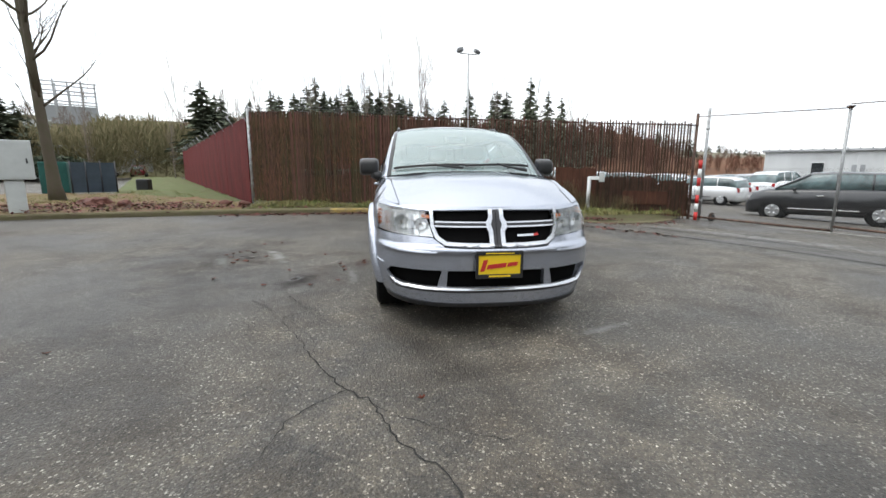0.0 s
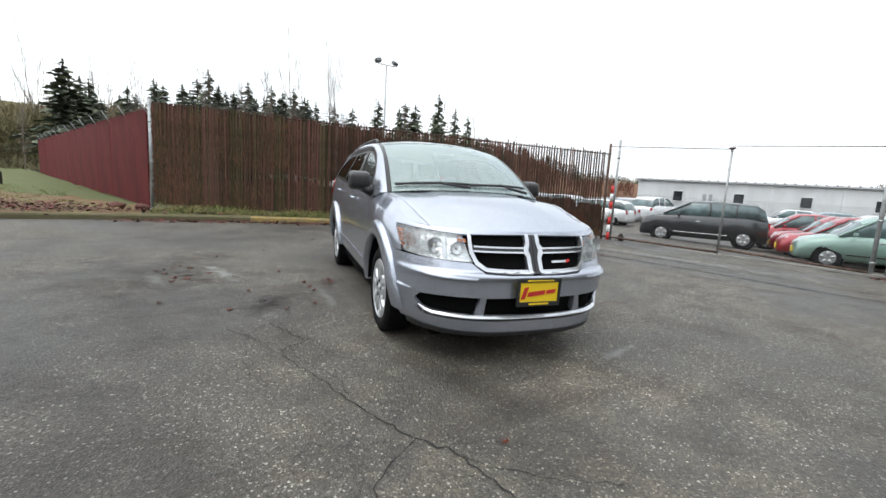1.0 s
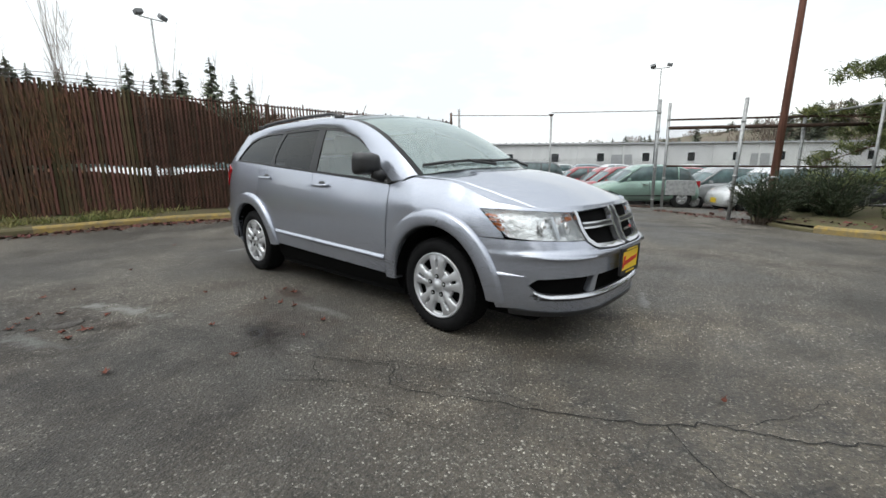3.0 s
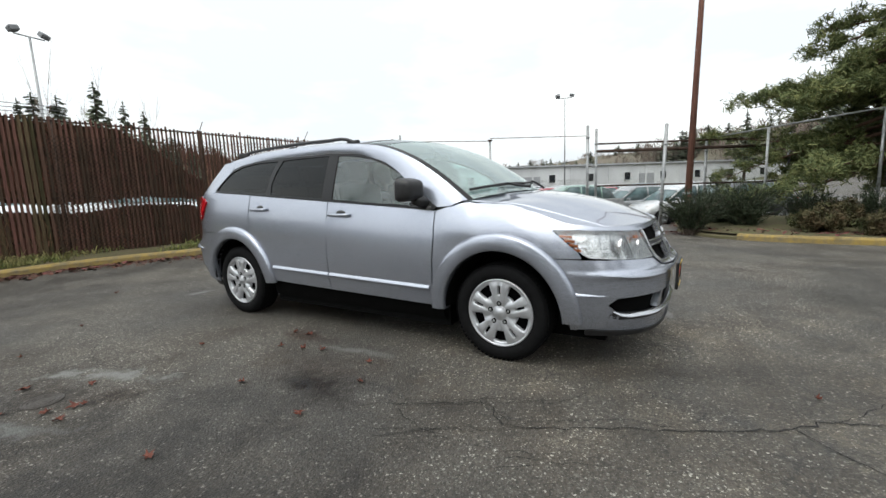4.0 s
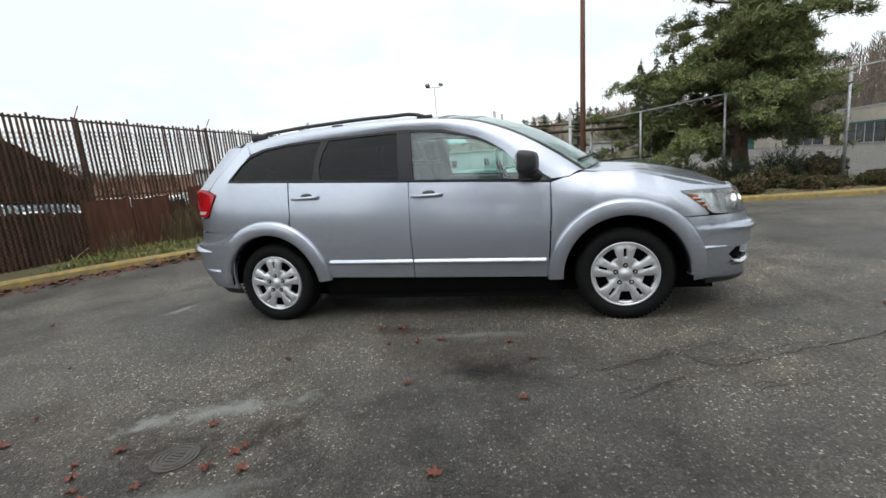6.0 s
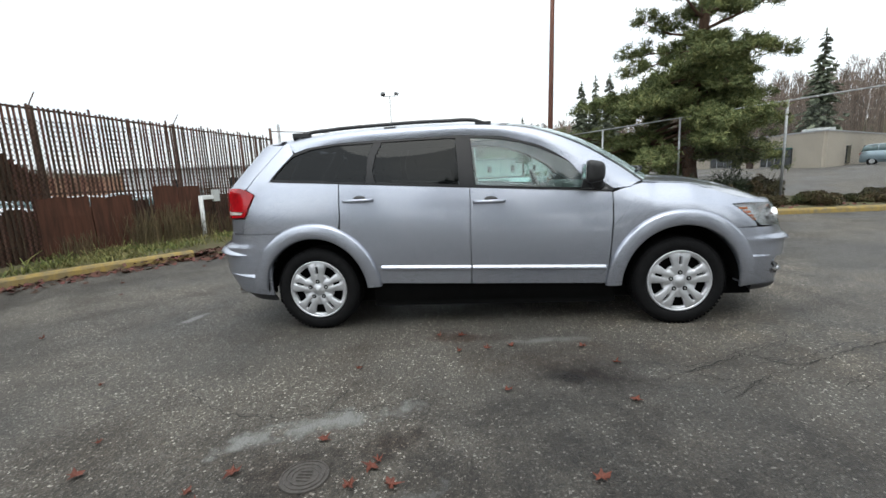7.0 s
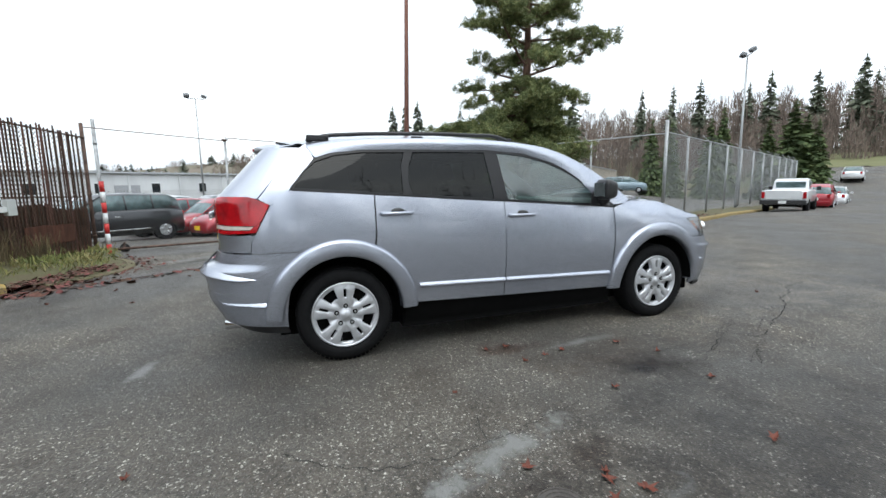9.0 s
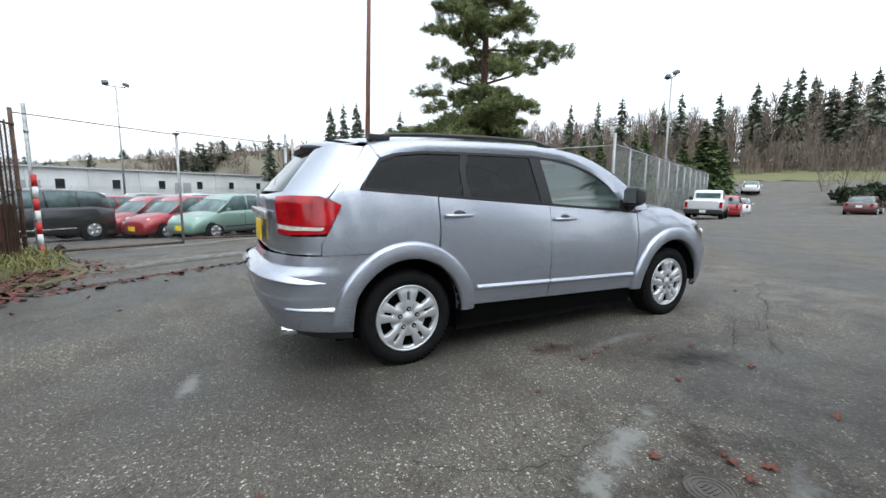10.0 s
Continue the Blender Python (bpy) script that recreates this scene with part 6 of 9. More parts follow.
M_SILVER = metallic_paint("silver_metallic_paint", (0.405, 0.428, 0.488), 0.76, 0.28)
M_BRIGHT = mat("bright_silver_trim", (0.54, 0.55, 0.575), 0.24, 0.85, var=0.03, coat=0.5)
M_CHROME = mat("chrome", (0.82, 0.83, 0.84), 0.08, 1.0, var=0.02)
M_MIRROR = mat("dim_mirror_glass", (0.30, 0.31, 0.32), 0.03, 1.0, var=0.02)
M_TYRE = mat("tyre_rubber", (0.008, 0.008, 0.0085), 0.8, var=0.2, scale=25, bump=0.3, spec=0.15)
M_COVER = mat("silver_wheel_cover", (0.56, 0.57, 0.59), 0.30, 0.55, var=0.04, scale=12, coat=0.3)
M_GLOSSBLACK = mat("black_window_trim", (0.010, 0.010, 0.011), 0.28, var=0.1, spec=0.25)
M_TRIMBLACK = mat("satin_black_trim", (0.02, 0.02, 0.021), 0.45, var=0.15, scale=30, bump=0.05)
M_SEAT = mat("grey_seat_cloth", (0.13, 0.13, 0.132), 0.9, var=0.2, scale=30, bump=0.3)
M_CABIN = mat("grey_cabin_plastic", (0.19, 0.192, 0.19), 0.7, var=0.1, scale=10)
M_GLASS_CLEAR = glass("clear_car_glass", (0.66, 0.90, 0.85), 0.95, ior=1.72, sky_veil=0.05)
M_SCREEN = glass("windscreen_glass", (0.78, 0.92, 0.89), 0.95, rough=0.06, ior=1.9, sky_veil=0.26)
M_REFLECTOR = mat("silvered_lamp_bowl", (0.95, 0.955, 0.96), 0.24, 0.75, var=0.03, bump=1.0, bscale=26)
M_GLASS_DARK = glass("privacy_car_glass", (0.10, 0.105, 0.11), 0.5, ior=1.30)
M_LENS = glass("clear_lamp_lens", (0.97, 0.98, 0.98), 0.95)
M_REDLENS = mat("red_lamp_lens", (0.44, 0.007, 0.012), 0.12, var=0.10, scale=7, coat=0.35, color2=(0.17, 0.003, 0.006), spec=0.35)
M_AMBER = mat("amber_lamp_lens", (0.78, 0.19, 0.035), 0.12, var=0.2, coat=1.0)
M_WHITELENS = mat("white_lamp_lens", (0.75, 0.66, 0.60), 0.12, var=0.2, scale=20, coat=1.0)
M_YELLOW = mat("yellow_dealer_plate", (0.85, 0.58, 0.015), 0.35, var=0.04, coat=0.3)
M_UNDER = mat("black_underbody", (0.006, 0.006, 0.006), 0.95, var=0.1, spec=0.05)

HUB_F, HUB_R, HUB_Z = -1.443, 1.443, 0.345


def lerp_tab(x, xs, ys):
    return float(np.interp(x, xs, ys))


# plan of the corners: superellipses by arc length, normalised
def corner_table(n, w, a):
    ph = np.linspace(0, math.pi / 2, 1500)
    cx, cy = np.cos(ph) ** (2 / n), np.sin(ph) ** (2 / n)
    s = np.concatenate([[0], np.cumsum(np.hypot(np.diff(cx * w), np.diff(cy * a)))])
    k = np.linspace(0, s[-1], 260)
    return k, np.interp(k, s, cx), np.interp(k, s, cy)


YC_F, YC_R = -1.5, 1.6
TF, TR = corner_table(3.0, 0.87, 0.95), corner_table(4.0, 0.87, 0.8)
S_FRONT, S_REAR = YC_F - TF[0][-1], YC_R + TR[0][-1]


def s_front(x):
    """Run of the body line at which the nose is x from the middle."""
    return YC_F - float(np.interp(-abs(x) / 0.87, -TF[1], TF[0]))


def s_rear(x):
    return YC_R + float(np.interp(-abs(x) / 0.87, -TR[1], TR[0]))


def s_nose_y(y):
    return YC_F - float(np.interp((YC_F - y) / 0.95, TF[2], TF[0]))


def s_tail_y(y):
    return YC_R + float(np.interp((y - YC_R) / 0.8, TR[2], TR[0]))


def belt(y):
    return 1.125 + 0.07 * max(-1.0, min(y, 1.75))


def top_line(s):
    """Upper edge of fenders and doors."""
    if s > -0.9:
        return belt(s)
    return lerp_tab(s, (S_FRONT, -2.3, -2.0, -1.80, -1.55, -1.2, -0.9), (0.93, 0.935, 0.97, 1.03, 1.09, 1.115, 1.062))


def y_front(z):
    return lerp_tab(z, (0.20, 0.25, 0.34, 0.40, 0.50, 0.585, 0.618, 0.636, 0.652, 0.672, 0.74, 0.88, 0.93, 1.1), (-2.38, -2.42, -2.43, -2.43, -2.445, -2.448, -2.455, -2.478, -2.474, -2.425, -2.39, -2.335, -2.30, -2.1))


def y_rear(z):
    return lerp_tab(z, (0.25, 0.33, 0.48, 0.545, 0.56, 0.68, 0.715, 0.75, 0.85, 1.0, 1.19, 1.41, 1.57, 1.7), (2.22, 2.31, 2.39, 2.405, 2.395, 2.415, 2.405, 2.335, 2.30, 2.30, 2.31, 2.10, 1.95, 1.85))


def half_width(s, z):
    zt = top_line(s)
    z0 = min(z, zt)
    # doors: a full, rounded section from belt to sill
    zm = belt(max(s, -0.9))
    xa = 0.872 - 0.056 * max(0.0, (z0 - zm + 0.40) / 0.40) ** 2 - 0.030 * max(0.0, (0.72 - z) / 0.34) ** 2
    if z > zt:
        xa -= 0.180 * ((z - zt) / (1.58 - zt)) ** 1.12
    if s > -0.9:
        return xa
    # fender: fuller, rounding over to the bonnet
    k = min(1.0, (-0.9 - s) / 0.35)
    h = 0.17 + 0.08 * k
    v = max(0.0, (z - (zt - h)) / h)
    kk = k * max(0.0, min(1.0, (s + 2.15) / 0.45))
    xb = 0.872 - 0.045 * max(0.0, (0.56 - z) / 0.24) ** 2 - (0.048 + 0.075 * kk) * min(v, 1.25) ** 2.0
    return xa + (xb - xa) * k


def body(s, z):
    """The body's skin by run s (y along the doors, then round the corners) and height z, on the positive side."""
    w = half_width(s, z)
    if s < YC_F:
        r = min(YC_F - s, TF[0][-1] * 2 - (YC_F - s)) if YC_F - s > TF[0][-1] else YC_F - s
        sg = -1 if YC_F - s > TF[0][-1] else 1
        cx, cy = np.interp(r, TF[0], TF[1]), np.interp(r, TF[0], TF[2])
        return Vector((sg * w * cx, YC_F + (y_front(z) - YC_F) * cy, z))
    if s > YC_R:
        q = s - YC_R
        L = TR[0][-1]
        sg = -1 if q > L else 1
        r = 2 * L - q if q > L else q
        cx, cy = np.interp(r, TR[0], TR[1]), np.interp(r, TR[0], TR[2])
        return Vector((sg * w * cx, YC_R + (y_rear(z) - YC_R) * cy, z))
    return Vector((w, s, z))


def panel(name, outline, parent, material, fn=body, step=(0.05, 0.04), rim=0.02, out=0.0, side=1, label="", smooth_axis=None):
    """A sheet-metal or glass panel: the outline in (s, z) laid on the skin, with turned-in edges."""
    bm = bmesh.new()
    f = bm.faces.new([bm.verts.new((a, b, 0)) for a, b in outline])
    bm.normal_update()
    bmesh.ops.triangulate(bm, faces=[f])
    lo = [min(p[k] for p in outline) for k in (0, 1)]
    hi = [max(p[k] for p in outline) for k in (0, 1)]
    for k in (0, 1):
        n = max(1, int((hi[k] - lo[k]) / step[k]))
        for i in range(1, n):
            c = Vector((0, 0, 0))
            c[k] = lo[k] + (hi[k] - lo[k]) * i / n
            nn = Vector((0, 0, 0))
            nn[k] = 1
            bmesh.ops.bisect_plane(bm, geom=[*bm.verts, *bm.edges, *bm.faces], dist=1e-6, plane_co=c, plane_no=nn)
    bm.verts.index_update()
    V, N, F = [], [], []
    e = 0.004
    for v in bm.verts:
        a, b = v.co.x, v.co.y
        p = fn(a, b)
        n = (fn(a + e, b) - fn(a - e, b)).cross(fn(a, b + e) - fn(a, b - e))
        n = n.normalized() if n.length > 1e-12 else Vector((1, 0, 0))
        if n.dot(p - Vector((0, p.y * 0.75, 0.7))) < 0:
            n = -n
        q = p + n * out
        V.append(Vector((q.x * side, q.y, q.z)))
        N.append(Vector((n.x * side, n.y, n.z)))
    for f in bm.faces:
        ids = [v.index for v in f.verts]
        fnrm = (V[ids[1]] - V[ids[0]]).cross(V[ids[2]] - V[ids[0]])
        if fnrm.dot(N[ids[0]]) < 0:
            ids.reverse()
        F.append(ids)
    if rim:
        for ed in bm.edges:
            if len(ed.link_faces) == 1:
                i, j = ed.verts[0].index, ed.verts[1].index
                quad = [V[i], V[j], V[j] - N[j] * rim, V[i] - N[i] * rim]
                nn = (quad[1] - quad[0]).cross(quad[2] - quad[0])
                mid = ed.link_faces[0].calc_center_median()
                fm = fn(mid.x, mid.y)
                fm = Vector((fm.x * side, fm.y, fm.z))
                if nn.dot(fm - quad[0]) > 0:
                    quad.reverse()
                    nn = -nn
                nn = nn.normalized() if nn.length > 1e-12 else N[i]
                k = len(V)
                V += quad
                N += [nn] * 4
                F.append([k, k + 1, k + 2, k + 3])
    bm.free()
    me = bpy.data.meshes.new(name)
    me.from_pydata([tuple(v) for v in V], [], F)
    for p in me.polygons:
        p.use_smooth = True
    me.normals_split_custom_set_from_vertices([tuple(n) for n in N])
    return part(name, me, material, parent, label)


def loft(name, rows, parent, material, label="", thick=0.0, side=1, flip=False):
    """A smooth sheet through rows of points."""
    bm = bmesh.new()
    g = [[bm.verts.new((p[0] * side, p[1], p[2])) for p in r] for r in rows]
    for r, s in zip(g, g[1:]):
        for k in range(len(r) - 1):
            bm.faces.new((r[k], r[k + 1], s[k + 1], s[k]))
    bmesh.ops.recalc_face_normals(bm, faces=bm.faces)
    c = sum((f.normal.dot(f.calc_center_median() - Vector((0, f.calc_center_median().y * 0.75, 0.6))) for f in bm.faces))
    if (c < 0) != flip:
        bmesh.ops.reverse_faces(bm, faces=bm.faces)
    if thick:
        bmesh.ops.solidify(bm, geom=bm.faces, thickness=thick)
    ob = part(name, bm, material, parent, label, smooth=True)
    return ob


def ledge(name, line, parent, material, label="", side=1):
    """A bright crease standing out of the skin: points (s, z, height, out), its upper face turned to the sky."""
    P = spline(line, 28)
    rows = []
    e = 0.004
    for a, z, h, o in P:
        p = body(a, z)
        n = (body(a + e, z) - body(a - e, z)).cross(body(a, z + e) - body(a, z - e))
        n.z = 0
        n = n.normalized() if n.length > 1e-9 else Vector((1, 0, 0))
        if n.dot(p - Vector((0, p.y * 0.75, 0))) < 0:
            n = -n
        q = lambda u, v: (p.x + n.x * u, p.y + n.y * u, z + v)
        rows.append([q(-0.006, h * 0.6), q(0.002, h * 0.45), q(o * 0.8, -h * 0.2), q(o, -h * 0.38), q(o * 0.85, -h * 0.52), q(-0.006, -h * 0.8)])
    return loft(name, rows, parent, material, label, side=side)


def spline(pts, n):
    """n + 1 points along a smooth line through control points of any dimension."""
    p = np.array(pts, float)
    t = np.concatenate([[0], np.cumsum(np.linalg.norm(np.diff(p, axis=0), axis=1))])
    m = np.gradient(p, t, axis=0)
    out = []
    for u in np.linspace(0, t[-1], n + 1):
        i = min(len(t) - 2, int(np.searchsorted(t, u, side="right") - 1))
        h = t[i + 1] - t[i]
        k = (u - t[i]) / h
        out.append((2 * k ** 3 - 3 * k ** 2 + 1) * p[i] + (k ** 3 - 2 * k ** 2 + k) * h * m[i] + (-2 * k ** 3 + 3 * k ** 2) * p[i + 1] + (k ** 3 - k ** 2) * h * m[i + 1])
    return out


def bow(edge, mid, n=24, across=24, power=2.0, extra=None):
    """Rows of a surface that bows between a side edge (x, y, z) and a middle line (y, z), mirrored."""
    E, C = spline(edge, n), spline(mid, n)
    rows = []
    for e, c in zip(E, C):
        r = []
        for k in range(-across, across + 1):
            u = k / across
            x = u * e[0]
            z = c[1] + (e[2] - c[1]) * abs(u) ** power
            y = c[0] + (e[1] - c[0]) * abs(u) ** power
            if extra:
                z += extra(abs(x), y)
            r.append((x, y, z))
        rows.append(r)
    return rows


def arc(cy, cz, r, a0, a1, n=18, ry=None):
    return [(cy + math.cos(radians(a0 + (a1 - a0) * k / n)) * r, cz + math.sin(radians(a0 + (a1 - a0) * k / n)) * (ry or r)) for k in range(n + 1)]


ROOF_EDGE = [(0.742, -1.17, 1.125), (0.712, -0.95, 1.285), (0.675, -0.66, 1.455), (0.648, -0.36, 1.568), (0.638, -0.08, 1.612), (0.632, 0.35, 1.631), (0.628, 0.9, 1.631), (0.62, 1.4, 1.608), (0.605, 1.74, 1.568)]
ROOF_MID = [(-1.35, 1.172), (-1.14, 1.32), (-0.82, 1.50), (-0.46, 1.622), (-0.16, 1.668), (0.35, 1.694), (0.9, 1.694), (1.42, 1.668), (1.86, 1.622)]


def revolve(bm, prof, n, axis_x=1):
    """Turns (radius, across) points round the x axis."""
    rings = []
    for r, x in prof:
        rings.append([bm.verts.new((x * axis_x, math.cos(2 * math.pi * k / n) * r, math.sin(2 * math.pi * k / n) * r)) for k in range(n)])
    for a, b in zip(rings, rings[1:]):
        for k in range(n):
            bm.faces.new((a[k], a[(k + 1) % n], b[(k + 1) % n], b[k])).smooth = True
    return bm


def build_wheel(car, y, side):
    """Tyre, silver five-pair wheel cover, nuts; the outer face looks to the given side."""
    w = new("wheel")
    w.parent = car
    w.matrix_local = pose(0.0, y, HUB_Z)
    tagged(w, "black tyre with a silver five-spoke wheel cover")
    X = lambda v: v * side
    bm = bmesh.new()
    revolve(bm, [(0.20, X(0.62)), (0.30, X(0.62)), (0.335, X(0.64)), (0.345, X(0.68)), (0.346, X(0.78)), (0.338, X(0.825)), (0.318, X(0.846)), (0.285, X(0.852)), (0.255, X(0.846)), (0.243, X(0.832)), (0.24, X(0.70))], 64)
    for k in range(64):                                    # tread blocks
        a = 2 * math.pi * (k + 0.5) / 64
        for xx in (0.665, 0.715, 0.765, 0.812):
            box(bm, (0, 0, 0), (0.036, 0.022, 0.005), m=Matrix.Rotation(a, 4, "X") @ Matrix.Translation((X(xx), 0, 0.345)))
    bmesh.ops.recalc_face_normals(bm, faces=bm.faces)
    part("tyre", bm, M_TYRE, w)
    bm = bmesh.new()
    revolve(bm, [(0.0, X(0.775)), (0.232, X(0.775))], 40)
    bmesh.ops.recalc_face_normals(bm, faces=bm.faces)
    part("backing", bm, M_UNDER, w)
    bm = bmesh.new()
    revolve(bm, [(0.245, X(0.815)), (0.243, X(0.838)), (0.238, X(0.845)), (0.230, X(0.844)), (0.224, X(0.834)), (0.223, X(0.80))], 60)
    bmesh.ops.recalc_face_normals(bm, faces=bm.faces)
    part("rim", bm, M_COVER, w, smooth=False)
    # five fifths of the moulded cover: a slotted pair of spokes, windows between
    bl = bmesh.new()
    rs = (0.052, 0.064, 0.078, 0.094, 0.110, 0.124, 0.130, 0.142, 0.160, 0.178, 0.194, 0.200, 0.208, 0.218, 0.228)
    grid = []
    for r in rs:
        e = r * math.sin(radians(36))
        hw = min(0.051 + 0.33 * max(0.0, r - 0.13), 0.80 * e)
        k = min(1.0, hw / 0.05)
        flat = max(0.0, min(1.0, (0.226 - r) / 0.02))
        u = max(0.0, min(1.0, (r - 0.06) / 0.05))
        cols = [(0, -0.003 * u), (0.0105 * k, -0.003 * u), (0.015 * k, 0.0), (0.027 * k, 0.001 * u), (hw - 0.010 * k, -0.001), (hw, -0.007 * u), (hw + (e - hw) * 0.45, -0.014 * u), (e, -0.015 * u)]
        row = []
        for o, h in [(-o, h) for o, h in reversed(cols[1:])] + cols:
            a = math.asin(max(-1.0, min(1.0, o / r)))
            row.append(bl.verts.new((X(0.838 + 0.010 * min(1.0, max(0.0, (r - 0.05) / 0.05)) - 0.010 * max(0.0, (r - 0.19) / 0.04) + h * flat), math.sin(a) * r, math.cos(a) * r)))
        grid.append(row)
    keep = []
    for i in range(len(rs) - 1):
        for j in range(14):
            slot = j in (6, 7) and 0.128 < rs[i] and rs[i + 1] < 0.197
            gap = (j in (0, 1, 12, 13)) and 0.128 < rs[i] and rs[i + 1] < 0.209
            if not slot and not gap:
                keep.append(bl.faces.new((grid[i][j], grid[i][j + 1], grid[i + 1][j + 1], grid[i + 1][j])))
    for f in keep:
        f.smooth = True
    ids = {v: (i, j) for i, r in enumerate(grid) for j, v in enumerate(r)}
    rim_e = [ed for ed in bl.edges if len(ed.link_faces) == 1 and not (all(ids[v][1] in (0,) for v in ed.verts) or all(ids[v][1] == 14 for v in ed.verts) or all(ids[v][0] == 0 for v in ed.verts) or all(ids[v][0] == len(rs) - 1 for v in ed.verts))]
    ex = bmesh.ops.extrude_edge_only(bl, edges=rim_e)
    for v in [q for q in ex["geom"] if isinstance(q, bmesh.types.BMVert)]:
        v.co.x = X(abs(v.co.x) - 0.030)
    bmesh.ops.delete(bl, geom=[v for v in bl.verts if not v.link_faces], context="VERTS")
    bmesh.ops.recalc_face_normals(bl, faces=bl.faces)
    if sum(f.normal.x * side for f in bl.faces) < 0:
        bmesh.ops.reverse_faces(bl, faces=bl.faces)
    me = finish(bl, "spoke")
    me.materials.append(M_COVER)
    nb = T((X(0.80), 0, 0.070), (X(0.8465), 0, 0.070), 0.0185, 0.0175, 12)
    tube(nb, (X(0.84), 0, 0.070), (X(0.854), 0, 0.070), 0.0105, 0.008, 6)
    nut = finish(nb, "nut")
    nut.materials.append(M_UNDER)
    nut.materials.append(M_GALV)
    for p in nut.polygons:
        p.material_index = 1 if abs(p.center.x) > 0.8468 else 0
    for k in range(5):
        for src, off, nm in ((me, 0, "spoke"), (nut, 0, "nut")):
            o = new(nm, src)
            o.parent = w
            o.rotation_euler = (radians(72 * k + off), 0, 0)
    bm = bmesh.new()
    revolve(bm, [(0.056, X(0.80)), (0.054, X(0.838)), (0.046, X(0.840)), (0.034, X(0.842)), (0.031, X(0.847)), (0.0, X(0.849))], 30)
    bmesh.ops.recalc_face_normals(bm, faces=bm.faces)
    part("centre_cap", bm, M_COVER, w)


def flare_rows(y, r_in, r_out, a0, a1, squash=1.0):
    rows = []
    n = 40
    for k in range(n + 1):
        a = radians(a0 + (a1 - a0) * k / n)
        row = []
        for r, o in ((r_in - 0.002, -0.055), (r_in, -0.004), (r_in + 0.004, 0.028), (r_in + 0.012, 0.036), (r_in + 0.05, 0.038), (r_out - 0.026, 0.033), (r_out - 0.013, 0.028), (r_out - 0.004, 0.014), (r_out, -0.006)):
            yy, zz = y + math.cos(a) * r, HUB_Z + math.sin(a) * r * squash
            p = body(max(yy, YC_F - 0.55), zz) if yy < YC_F else body(s_tail_y(yy) if yy > YC_R else yy, zz)
            if yy < YC_F:
                p = body(s_nose_y(yy), zz)
            row.append((p.x + o, yy, zz))
        rows.append(row)
    return rows


